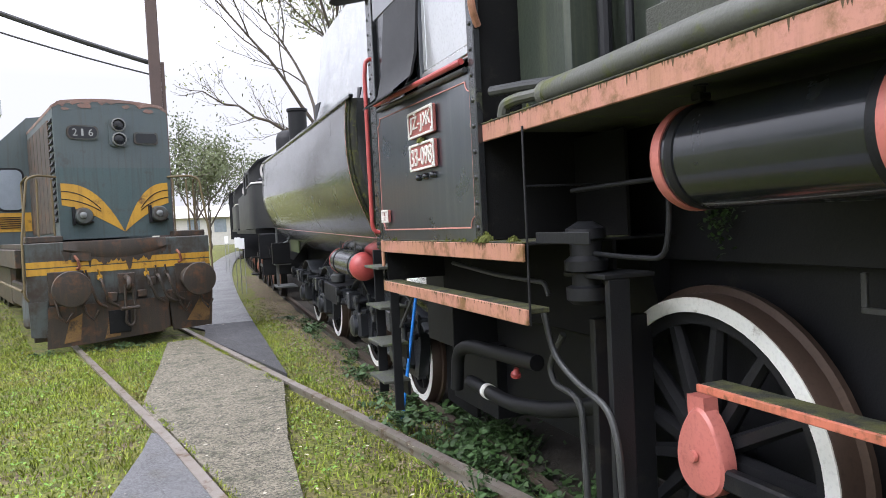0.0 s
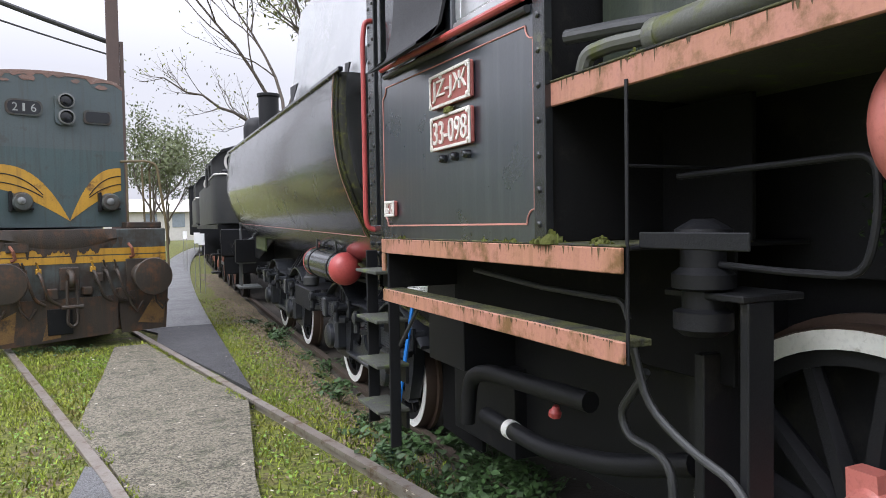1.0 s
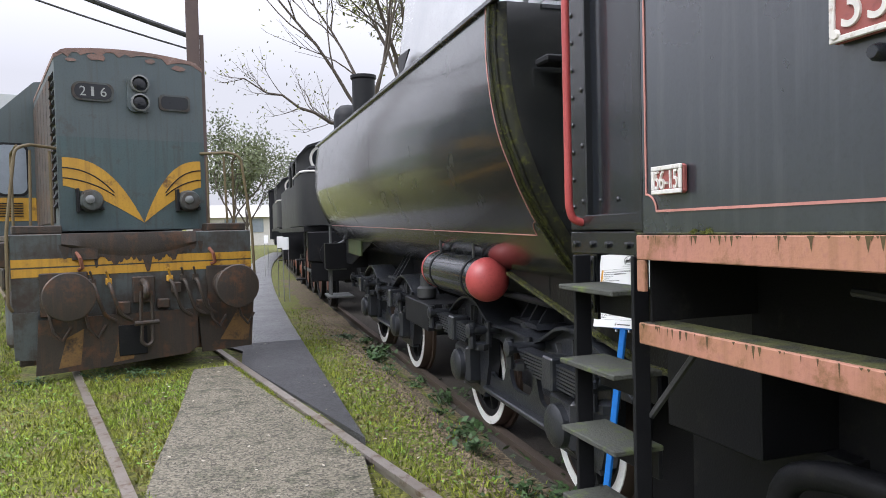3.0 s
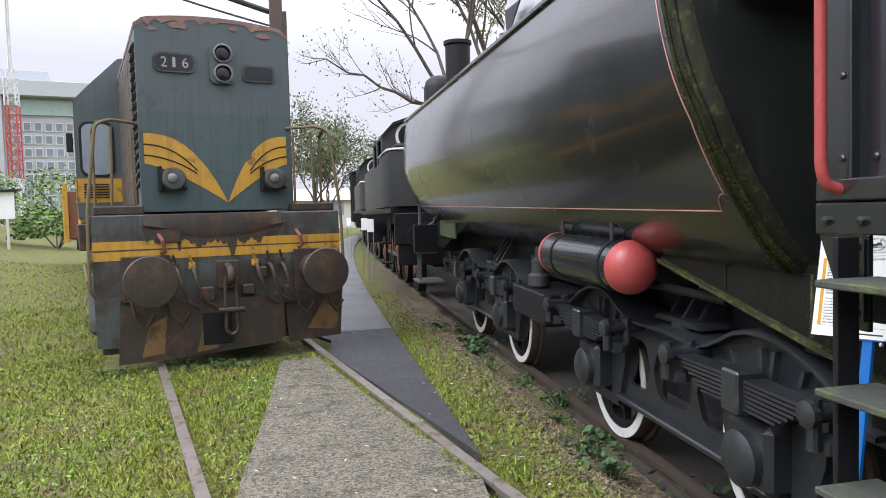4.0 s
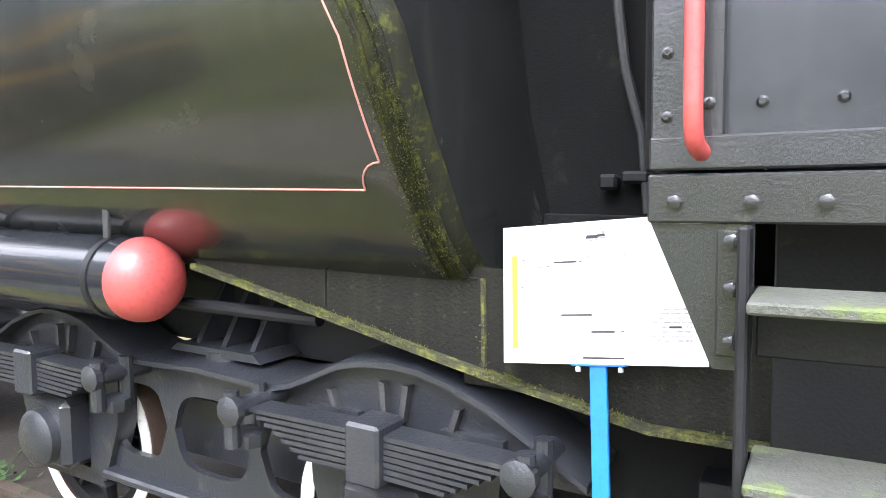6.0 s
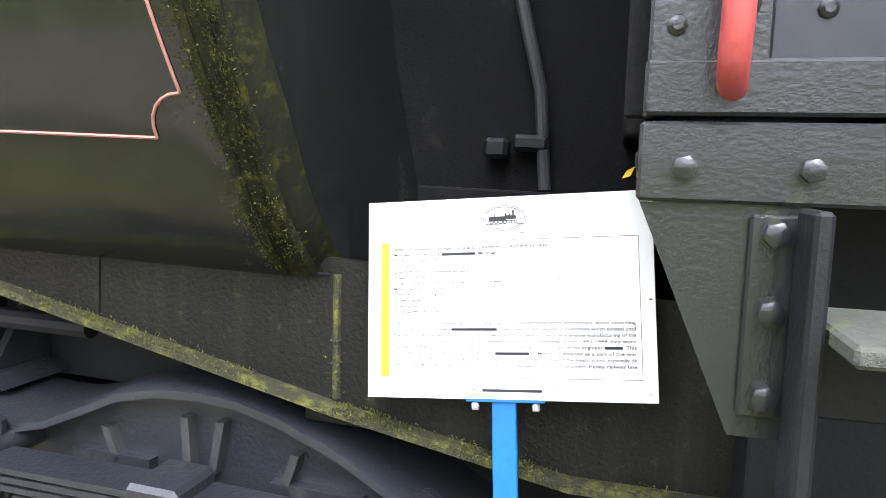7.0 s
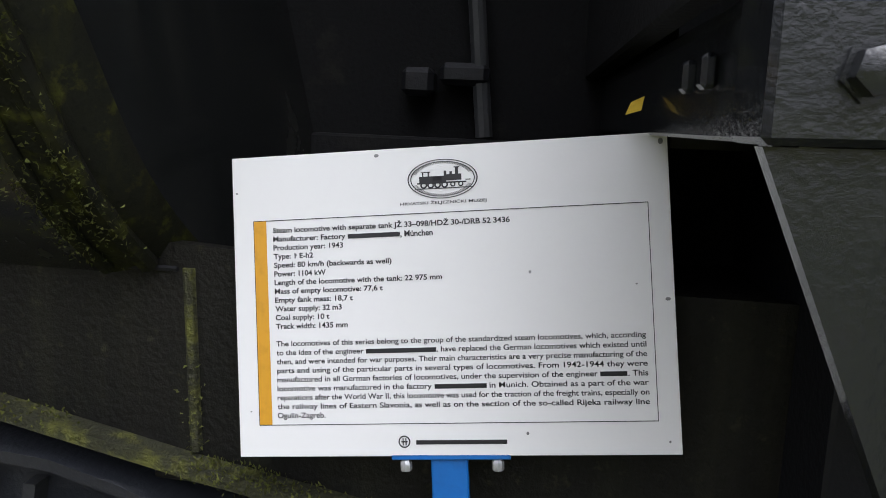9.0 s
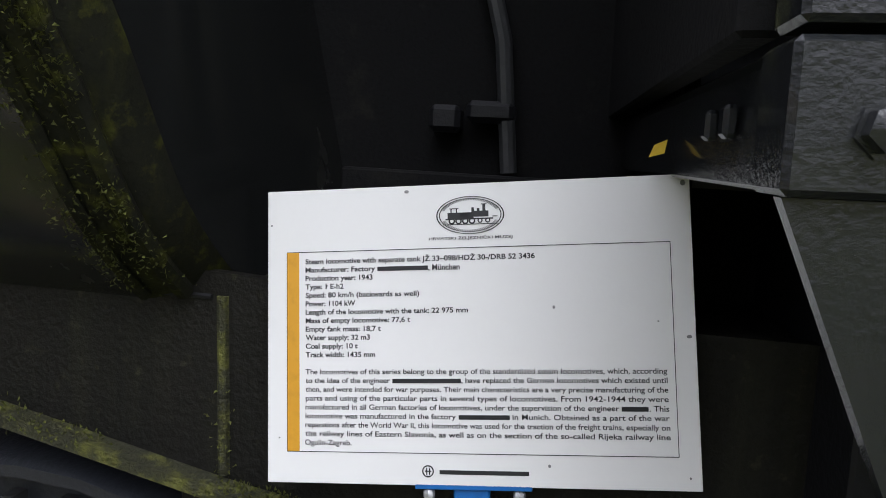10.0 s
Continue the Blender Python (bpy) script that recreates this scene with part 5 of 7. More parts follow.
board = part("board", flat(0, 1, 0, 1, -0.004, 0), SIGNW, sign, "thin white board with slightly chipped edges")
part("amber_bar", flat(0.0505, 0.0805, 0.217, 0.894, 0.0002, 0.0008), AMBER, board, "amber printed bar")
fr = Shape()
for a in ((0.05, 0.953, 0.2155, 0.2178), (0.05, 0.953, 0.894, 0.8963), (0.9515, 0.953, 0.2155, 0.8963), (0.049, 0.0504, 0.2155, 0.8963)):
    k = flat(*a, 0.0002, 0.0007)
    fr.add(k.v, k.f)
part("frame_line", fr, INK, board)


def print_line(text, u0, u1, base, cap, bold=0.014):
    """One run of print from u0 to u1 on a base line, with capitals cap high (shares of the board's height)."""
    low = any(c in text for c in "gpy(,/j„")
    high = 1.25 if any(c in text for c in "ŽČ") else 1.0
    lettering(text, (u1 - u0) * SWID, SHEI * cap * (high + (0.27 if low else 0)), "print_line", INK, board, sign_at(u0, base + (cap * 0.27 if low else 0), 0.0006), bold)


def print_bar(u0, u1, base, cap):
    part("print_bar", flat(u0, u1, base - cap * 0.8, base, 0.0003, 0.0007), INK, board)


LINES = [("Steam locomotive with separate tank JŽ 33–098/HDŽ 30-/DRB 52 3436", 0.65), ("Manufacturer: Factory", 0.2706), ("Production year: 1943", 0.264), ("Type: 1 E-h2", 0.192), ("Speed: 80 km/h (backwards as well)", 0.3768), ("Power: 1104 kW", 0.221),
         ("Length of the locomotive with the tank: 22 975 mm", 0.4919), ("Mass of empty locomotive: 77,6 t", 0.354), ("Empty tank mass: 18,7 t", 0.283), ("Water supply: 32 m3", 0.256), ("Coal supply: 10 t", 0.226), ("Track width: 1435 mm", 0.2686)]
for k, (txt, u) in enumerate(LINES):
    print_line(txt, 0.0965, u, 0.259 + 0.02905 * k, 0.0185, 0.022)
print_bar(0.276, 0.3985, 0.288, 0.0185)
print_line(", München", 0.3995, 0.4745, 0.288, 0.0185, 0.022)
PARA = [[("The locomotives of this series belong to the group of the standardized steam locomotives, which, according", 0.096, 0.9345)],
        [("to the idea of the engineer", 0.096, 0.3041), (None, 0.3094, 0.472), (", have replaced the German locomotives which existed until", 0.473, 0.9345)],
        [("then, and were intended for war purposes. Their main characteristics are a very precise manufacturing of the", 0.096, 0.935)],
        [("parts and using of the particular parts in several types of locomotives. From 1942-1944 they were", 0.096, 0.935)],
        [("manufactured in all German factories of locomotives, under the supervision of the engineer", 0.0955, 0.828), (None, 0.833, 0.8912), (". This", 0.893, 0.9355)],
        [("locomotive was manufactured in the factory", 0.0955, 0.4588), (None, 0.4652, 0.583), ("in Munich. Obtained as a part of the war", 0.5893, 0.9358)],
        [("reparations after the World War II, this locomotive was used for the traction of the freight trains, especially on", 0.095, 0.936)],
        [("the railway lines of Eastern Slavonia, as well as on the section of the so-called Rijeka railway line", 0.0945, 0.936)],
        [("Ogulin-Zagreb.", 0.094, 0.2088)]]
for k, runs in enumerate(PARA):
    for txt, u0, u1 in runs:
        if txt:
            print_line(txt, u0, u1, 0.6365 + 0.0296 * k, 0.0185)
        else:
            print_bar(u0, u1, 0.6365 + 0.0296 * k, 0.0185)
print_line("HRVATSKI ŽELJEZNIČKI MUZEJ", 0.402, 0.5998, 0.1915, 0.0125)
print_bar(0.4183, 0.6237, 0.9622, 0.017)


def oval(ru, rv, inner, name, mat, label="", at=(0.5015, 0.1075)):
    em = Shape().lathe((0, 0, 0.0003), (0, 0, 1), [(inner, 0), (1, 0), (1, 0.0005), (inner, 0.0005)], 56, True)
    em.v = [tuple(sign_at(*at) @ Vector((x * ru * SWID, y * rv * SHEI, z))) for x, y, z in em.v]
    part(name, em, mat, board, label)


oval(0.0805, 0.064, 0.965, "emblem_ring", INK, "oval emblem outline")
oval(0.074, 0.057, 0.97, "emblem_ring", INK)
arc = Shape()
for k in range(40):
    a0, a1 = radians(200 + 140 * k / 40), radians(200 + 140 * (k + 0.62) / 40)
    for lo, hi, sgn in ((0.84, 0.94, 1), (0.82, 0.93, -1)):
        c = [(r * math.cos(a), sgn * r * math.sin(a)) for r, a in ((lo, a0), (hi, a0), (hi, a1), (lo, a1))]
        arc.add([tuple(sign_at(0.5015 + 0.076 * x, 0.1075 + 0.06 * y, 0.0005).translation) for x, y in c], [(0, 1, 2, 3)])
tagged(part("emblem_lettering", arc, GREYINK, board), kind="stuff")
em = Shape()
for a in ((0.448, 0.51, 0.098, 0.118), (0.452, 0.474, 0.083, 0.0855), (0.455, 0.458, 0.085, 0.098), (0.468, 0.471, 0.085, 0.098), (0.478, 0.5, 0.1, 0.114), (0.51, 0.545, 0.094, 0.114), (0.531, 0.538, 0.073, 0.095),
          (0.528, 0.541, 0.07, 0.0735), (0.505, 0.511, 0.082, 0.098), (0.518, 0.524, 0.085, 0.096), (0.443, 0.556, 0.118, 0.1225), (0.554, 0.566, 0.112, 0.115), (0.437, 0.572, 0.137, 0.1395)):
    k = flat(*a, 0.0003, 0.0007)
    em.add(k.v, k.f)
part("emblem_shape", em, INK, board)
for k, u in enumerate((0.458, 0.474, 0.49, 0.506, 0.525, 0.543)):
    oval(0.0078 if k < 4 else 0.006, 0.0112 if k < 4 else 0.0085, 0.55, "emblem_wheel", INK, at=(u, 0.1265))
oval(0.0137, 0.0195, 0.8, "company_mark", INK, at=(0.3912, 0.9531))
part("company_bar", flat(0.384, 0.399, 0.951, 0.9552, 0.0003, 0.0007), INK, board)
part("company_bar", flat(0.387, 0.3895, 0.942, 0.965, 0.0003, 0.0007), INK, board)
part("company_bar", flat(0.3935, 0.396, 0.942, 0.965, 0.0003, 0.0007), INK, board)
for k, (u, v) in enumerate(((0.0105, 0.12), (0.985, 0.028), (0.03, 0.85), (0.69, 0.42), (0.985, 0.52), (0.15, 0.335), (0.155, 0.475), (0.06, 0.48), (0.92, 0.47), (0.67, 0.93), (0.35, 0.02), (0.975, 0.96))):
    q = Shape().lathe((0, 0, 0.0003), (0, 0, 1), [(1, 0), (0.6, 0.0003)], 7)
    w = (0.0016, 0.003, 0.0012)[k % 3]
    q.v = [tuple(sign_at(u, v) @ Vector((x * w, y * w * (0.7 + 0.5 * (k % 2)), z))) for x, y, z in q.v]
    part("dirt_speck", q, GREYINK, board)
part("bracket", flat(0.36, 0.63, 0.995, 1.012, -0.02, 0.0), BLUEP, sign, "blue bracket plate")
for u in (0.39, 0.60):
    b = Shape().lathe((0, 0, 0), (0, 1, 0), [(0.006, -0.014), (0.007, -0.012), (0.007, -0.004), (0.004, 0)], 8)
    b.v = [tuple(sign_at(u, 1.012, -0.008) @ Vector(p)) for p in b.v]
    part("bolt", b, GALV, sign)
post = Shape().box(-0.021, 0.021, -1.2, -0.002, -0.008, 0.006, 0.002)
post.v = [tuple(sign_at(0.49, 1.0, -0.012) @ Vector(p)) for p in post.v]
part("post", post, BLUEP, sign, "bright blue flat post")


# ---------- diesel locomotive ----------
RUSTP = material("rust_and_old_yellow_paint", (0.13, 0.075, 0.035), (0.24, 0.14, 0.04), rough=0.75, bump=0.3, scale=7, mix=1.0, stain=(0.05, 0.036, 0.025), stain_amount=0.4, stain_scale=6)
DX, DY = -0.75, 10.72
diesel = thing("diesel_locomotive", (DX, DY, 0.0), "weathered blue-grey diesel locomotive with yellow stripes and grimy rusted front", "locomotive", yaw=15.0)


DXH = DX + 0.03


def hood_front(hw, z0, z1, crown, n=14):
    top = [(DXH + hw * (1 - 2 * k / n), z1 + crown * (1 - (1 - 2 * k / n) ** 2) - (0.05 if k in (0, n) else 0)) for k in range(n + 1)]
    return [(DXH - hw, z0), (DXH + hw, z0)] + top


YH = DY + 0.30
hood = part("front_hood", Shape().prism(hood_front(0.755, 1.5, 3.40, 0.07), "y", YH, YH + 2.9), DBLUE, diesel, "blue-grey painted hood")
part("hood_roof", Shape().prism([(DXH + 0.76 * (1 - 2 * k / 14), 3.405 + 0.07 * (1 - (1 - 2 * k / 14) ** 2) - (0.05 if k in (0, 14) else 0)) for k in range(15)]
                                + [(DXH + 0.76 * (-1 + 2 * k / 14), 3.36 + 0.07 * (1 - (1 - 2 * k / 14) ** 2) - (0.05 if k in (0, 14) else 0)) for k in range(15)], "y", YH - 0.004, YH + 2.9), RUSTROOF, hood, "flaking rusty roof edge")
YF = YH - 0.003
DIGIT = plain("worn_grey_digits", (0.34, 0.35, 0.34), 0.6)
rr = random.Random(3)
top_edge = [(DXH + 0.75 * (-1 + 2 * k / 24), 3.40 + 0.07 * (1 - (1 - 2 * k / 24) ** 2) - (0.05 if k in (0, 24) else 0)) for k in range(25)]
low_edge = [(a, b - rr.uniform(0.01, 0.05) - (0.05 if rr.random() < 0.3 else 0)) for a, b in top_edge]
part("flaking_patch", Shape().prism(top_edge + low_edge[::-1], "y", YF - 0.004, YF + 0.002), RUSTROOF, hood, "band of flaking rust under the roof edge")
for a, b, w in ((-0.35, 3.36, 0.1), (0.2, 3.38, 0.07), (0.5, 3.33, 0.09), (-0.6, 3.31, 0.06)):
    q = [(DXH + a + w * rr.uniform(0.6, 1) * math.cos(2 * math.pi * k / 9), b + 0.45 * w * rr.uniform(0.5, 1) * math.sin(2 * math.pi * k / 9)) for k in range(9)]
    part("flaking_patch", Shape().prism(q, "y", YF - 0.006, YF - 0.001), RUSTROOF, hood)
TEAL = material("diesel_teal_lower_paint", (0.06, 0.095, 0.1), (0.075, 0.1, 0.1), rough=0.5, streak=0.6, stain=(0.05, 0.045, 0.036), stain_amount=0.18, stain_scale=3.0, bump=0.08)
part("lower_paint_band", Shape().box(DXH - 0.75, DXH + 0.75, YF - 0.0005, YF + 0.002, 1.51, 2.5, 0), TEAL, hood, "faded teal lower band of the hood front")
DXC = DX + 0.10


def disc(u, z, r, depth, mat, name, parent, ring=None, label=""):
    p = part(name, Shape().lathe((DX + u, YF, z), (0, -1, 0), [(r, -0.02), (r, depth), (r * 0.86, depth), (r * 0.82, depth * 0.3), (0.01, depth * 0.2)], 28), ring or DBLUE, parent, label)
    part("lens", Shape().lathe((DX + u, YF - depth * 0.35, z), (0, -1, 0), [(r * 0.8, 0), (r * 0.6, 0.008), (0.01, 0.012)], 24), mat, p)
    return p


def rounded(u0, u1, z0, z1, r, n=5):
    out = []
    for cx, cz, a in ((u1 - r, z1 - r, 0), (u0 + r, z1 - r, 90), (u0 + r, z0 + r, 180), (u1 - r, z0 + r, 270)):
        out += [(DX + cx + r * math.cos(radians(a + 90 * k / n)), cz + r * math.sin(radians(a + 90 * k / n))) for k in range(n + 1)]
    return out


hl = part("headlight_panel", Shape().prism(rounded(-0.03, 0.22, 2.80, 3.21, 0.07), "y", YF - 0.035, YF + 0.02), DBLUE, hood, "twin headlight housing with dark lenses")
for z in (3.11, 2.905):
    part("headlight_rim", Shape().lathe((DXC + 0.0, YF - 0.035, z), (0, -1, 0), [(0.098, 0), (0.098, 0.03), (0.08, 0.035), (0.08, 0)], 28, True), RIMGREY, hl)
    part("headlight_lens", Shape().lathe((DXC + 0.0, YF - 0.036, z), (0, -1, 0), [(0.08, 0), (0.05, 0.01), (0.01, 0.012)], 24), GLASSD, hl)
nb = part("number_box", Shape().prism(rounded(-0.57, -0.16, 2.89, 3.09, 0.08), "y", YF - 0.02, YF + 0.02), DDIRTY, hood, "dark number box with pale digits")
part("number_glass", Shape().prism(rounded(-0.545, -0.185, 2.91, 3.07, 0.07), "y", YF - 0.024, YF - 0.0205), GLASSD, nb)
for ch, u, w in (("2", -0.495, 0.058), ("1", -0.385, 0.028), ("6", -0.293, 0.058)):
    lettering(ch, w, 0.1, "digit", DIGIT, nb, Matrix(((1, 0, 0, DX + u), (0, 0, -1, YF - 0.0265), (0, 1, 0, 2.94), (0, 0, 0, 1))), 0.0)
wb = part("number_box", Shape().prism(rounded(0.30, 0.64, 2.84, 3.02, 0.05), "y", YF - 0.02, YF + 0.02), DDIRTY, hood)
part("number_glass", Shape().prism(rounded(0.325, 0.615, 2.86, 3.0, 0.045), "y", YF - 0.024, YF - 0.0205), GLASSD, wb)
for u in (-0.43, 0.58):
    mk = part("marker_lamp", Shape().lathe((DX + u, YF, 1.82), (0, -1, 0), [(0.125, -0.01), (0.12, 0.08), (0.1, 0.15), (0.075, 0.155)], 24), DDIRTY, hood, "grimy blue marker lamp with milky lens")
    part("lens", Shape().lathe((DX + u - 0.02, YF - 0.14, 1.83), (0, -1, 0), [(0.05, 0), (0.045, 0.03), (0.02, 0.045)], 18), LENS, mk)
    part("lamp_bracket", Shape().box(DX + u - 0.13, DX + u + 0.13, YF - 0.06, YF, 1.72, 1.75, 0.004).box(DX + u - 0.14, DX + u - 0.11, YF - 0.1, YF, 1.70, 1.95, 0.004), SOOT, mk)


def swoosh(sg):
    """The yellow wing on one half of the hood's front, with its dark inner lines."""
    def curve(h0, drop, power):
        w = 0.63 if sg > 0 else 0.79
        return [(0.105 + sg * w * (1 - k / 16), h0 - drop * (k / 16) ** power) for k in range(17)]
    upper, lower = curve(2.28, 0.70, 2.5), curve(1.98, 0.40, 1.35)
    s = Shape().prism([(DX + p[0], p[1]) for p in upper] + [(DX + p[0], p[1]) for p in reversed(lower)], "y", YF - 0.005, YF - 0.001)
    w = part("yellow_wing", s, DYELLOW, hood, "faded yellow painted wing stripe")
    ln = Shape()
    for f0, f1, stop in ((0.36, 0.30, 11), (0.72, 0.55, 11)):
        q = [Vector((DX + upper[k][0] * (1 - 0.0), YF - 0.006, upper[k][1] + (lower[k][1] - upper[k][1]) * (f0 + (f1 - f0) * k / 16 + (0.25 * (k / 11) ** 3 if f0 < 0.5 else 0)))) for k in range(stop)]
        ln.tube(q, 0.007, 5)
    part("wing_line", ln, SOOT, w)


swoosh(-1)
swoosh(1)
for k in range(15):
    z = 1.75 + 0.098 * k
    part("louvre", Shape().prism([(DXH - 0.757, z), (DXH - 0.79, z + 0.01), (DXH - 0.757, z + 0.07)], "y", YH + 0.08, YH + 0.34), SOOT, hood)
for y in (YH + 0.4, YH + 0.8, YH + 1.2, YH + 1.6, YH + 2.0, YH + 2.4):
    part("hood_door", Shape().box(DXH - 0.775, DXH - 0.756, y, y + 0.37, 1.6, 3.2, 0.006), DGRIME, hood, "brown stained hood door")
# platform, buffer beam, pilot
part("platform", Shape().box(DX - 1.2, DX + 1.2, DY + 0.02, DY + 13.0, 1.40, 1.475, 0.01), DGRIME, diesel)
beam = part("buffer_beam", Shape().box(DX - 1.2, DX + 1.2, DY, DY + 0.03, 0.6, 1.47, 0.008), DDIRTY, diesel, "grimy blue buffer beam")
part("beam_stripe", Shape().box(DX - 1.195, DX + 1.195, DY - 0.004, DY - 0.0005, 1.145, 1.225, 0).box(DX - 1.195, DX + 1.195, DY - 0.004, DY - 0.0005, 1.045, 1.13, 0), DYELLOW, beam, "faded yellow double stripe")
sw = Shape()
for k in range(20):
    a, b = -0.75 + 1.4 * k / 20, -0.75 + 1.4 * (k + 1) / 20
    da, db = 0.10 + 0.14 * math.sin(math.pi * k / 20), 0.10 + 0.14 * math.sin(math.pi * (k + 1) / 20)
    sw.v += [(DX + a, DY - 0.006, 1.47), (DX + a, DY - 0.03, 1.42 - da * 0.5), (DX + a, DY - 0.006, 1.45 - da)]
    if k:
        sw.f += [(3 * k - 3, 3 * k, 3 * k + 1, 3 * k - 2), (3 * k - 2, 3 * k + 1, 3 * k + 2, 3 * k - 1)]
part("sagging_apron", sw, DGRIME, beam, "dark oily apron")
drip, rd = Shape(), random.Random(12)
for k in range(26):
    u = -0.72 + 1.34 * k / 25 + rd.uniform(-0.02, 0.02)
    dz = 0.10 + 0.14 * math.sin(math.pi * min(1, max(0, (u + 0.75) / 1.4)))
    w, top = rd.uniform(0.03, 0.07), 1.47 - dz
    low = top - rd.uniform(0.04, 0.13) * (1.4 if k % 5 == 0 else 0.8)
    drip.add([(DX + u - w, DY - 0.0085 - 0.0001 * k, top), (DX + u + w, DY - 0.0085 - 0.0001 * k, top), (DX + u + w * 0.35, DY - 0.0085 - 0.0001 * k, low), (DX + u - w * 0.2, DY - 0.0085 - 0.0001 * k, low - 0.01)], [(0, 3, 2, 1)])
tagged(part("oil_run", drip, DGRIME, beam, "dark oil and rust runs over the stripe"), kind="stuff")
pil = Shape().prism([(DX - 1.02, 0.07), (DX - 0.98, 0.62), (DX - 0.1, 0.62), (DX + 0.55, 0.62), (DX + 0.55, 0.20), (DX + 0.45, 0.13), (DX - 0.5, 0.08)], "y", DY - 0.08, DY - 0.06)
part("pilot_plate", pil, DGRIME, diesel, "rust-stained lower plate")
part("pilot_back", Shape().box(DX - 1.15, DX + 1.18, DY + 0.04, DY + 0.07, 0.16, 1.4, 0.01), DGRIME, diesel)
part("pilot_plate", Shape().prism([(DX + 0.60, 0.12), (DX + 1.16, 0.14), (DX + 1.2, 0.66), (DX + 0.56, 0.66)], "y", DY - 0.05, DY - 0.03), DGRIME, diesel)
part("pilot_plate", Shape().prism([(DX - 1.19, 0.24), (DX - 1.0, 0.22), (DX - 0.98, 0.7), (DX - 1.2, 0.7)], "y", DY - 0.04, DY - 0.02), DDIRTY, diesel)
for u in (-0.82, -0.32):
    part("rust_patch_plate", Shape().prism([(DX + u, 0.12), (DX + u + 0.2, 0.14), (DX + u + 0.24, 0.5), (DX + u + 0.08, 0.42)], "y", DY - 0.088, DY - 0.081), RUSTP, diesel, "remains of yellow warning paint")
part("rust_patch_plate", Shape().prism([(DX + 0.8, 0.24), (DX + 1.12, 0.2), (DX + 1.15, 0.42), (DX + 1.0, 0.55)], "y", DY - 0.058, DY - 0.051), RUSTP, diesel)
part("opening_box", Shape().box(DX - 0.26, DX + 0.02, DY - 0.1, DY - 0.082, 0.18, 0.5, 0.01), SOOT, diesel)
for u in (-0.74, 0.9):
    bf = part("buffer", Shape().lathe((DX + u, DY, 0.86), (0, -1, 0), [(0.17, 0), (0.16, 0.12), (0.12, 0.14), (0.12, 0.3), (0.08, 0.31), (0.08, 0.40), (0.232, 0.42), (0.238, 0.435), (0.228, 0.452), (0.12, 0.462), (0.03, 0.465)], 40), DGRIME, diesel, "round brown greasy buffer")
    part("buffer_base", Shape().box(DX + u - 0.22, DX + u + 0.22, DY - 0.03, DY, 0.64, 1.08, 0.02), DGRIME, bf)
hk = Shape().box(DX - 0.1, DX + 0.12, DY - 0.06, DY, 0.72, 1.0, 0.01).tube([(DX, DY - 0.05, 0.95), (DX, DY - 0.22, 0.93), (DX, DY - 0.26, 0.82), (DX, DY - 0.16, 0.78)], 0.035, 10, bend=0.05)
part("draw_hook", hk, DGRIME, diesel)
ch = Shape().tube([(DX - 0.05, DY - 0.2, 0.85), (DX - 0.06, DY - 0.2, 0.5)], 0.018, 8).tube([(DX + 0.05, DY - 0.2, 0.85), (DX + 0.06, DY - 0.2, 0.5)], 0.018, 8)
ch.rod((DX - 0.12, DY - 0.2, 0.52), (DX + 0.12, DY - 0.2, 0.52), 0.028, 10).tube([(DX - 0.05, DY - 0.2, 0.5), (DX - 0.06, DY - 0.2, 0.32), (DX, DY - 0.2, 0.27), (DX + 0.06, DY - 0.2, 0.32), (DX + 0.05, DY - 0.2, 0.5)], 0.02, 8, bend=0.04)
part("screw_coupling", ch, DGRIME, diesel, "rusty screw coupling")
for u in (-0.48, -0.33, 0.28, 0.42, 0.55):
    part("air_hose", Shape().tube([(DX + u, DY - 0.02, 0.95), (DX + u, DY - 0.14, 0.93), (DX + u + 0.03, DY - 0.17, 0.8), (DX + u + 0.09, DY - 0.14, 0.62), (DX + u + 0.2, DY - 0.12, 0.55)], 0.02, 8, bend=0.06), DGRIME, diesel)
    part("air_cock", Shape().box(DX + u - 0.03, DX + u + 0.03, DY - 0.07, DY, 0.93, 1.0, 0.008).tube([(DX + u, DY - 0.06, 0.99), (DX + u - 0.03, DY - 0.1, 1.08)], 0.012, 6), DYELLOW if u in (-0.33, 0.28) else DGRIME, diesel)
for u in (-0.62, 0.72):
    part("lifting_hook", Shape().tube([(DX + u, DY - 0.01, 1.28), (DX + u + 0.03, DY - 0.06, 1.22), (DX + u + 0.05, DY - 0.05, 1.12), (DX + u + 0.02, DY - 0.01, 1.1)], 0.02, 8), RUSTV, diesel)
for u, z, w, h in ((-0.62, 0.66, 0.16, 0.1), (-0.2, 0.68, 0.14, 0.14), (0.2, 0.7, 0.12, 0.1), (0.62, 0.62, 0.14, 0.18), (0.34, 0.86, 0.1, 0.12)):
    part("bracket_block", Shape().box(DX + u - w / 2, DX + u + w / 2, DY - 0.1, DY - 0.002, z - h / 2, z + h / 2, 0.012), DGRIME, diesel)
for u in (-0.9, -0.58, 0.66, 0.98):
    part("hanging_chain", Shape().tube([(DX + u, DY - 0.1, 0.72), (DX + u + 0.04, DY - 0.14, 0.5), (DX + u + 0.12, DY - 0.12, 0.4), (DX + u + 0.2, DY - 0.1, 0.52)], 0.016, 6), DGRIME, diesel)
part("lamp_iron", Shape().box(DX - 0.66, DX - 0.42, DY - 0.025, DY - 0.007, 1.2, 1.32, 0.004), DGRIME, diesel)
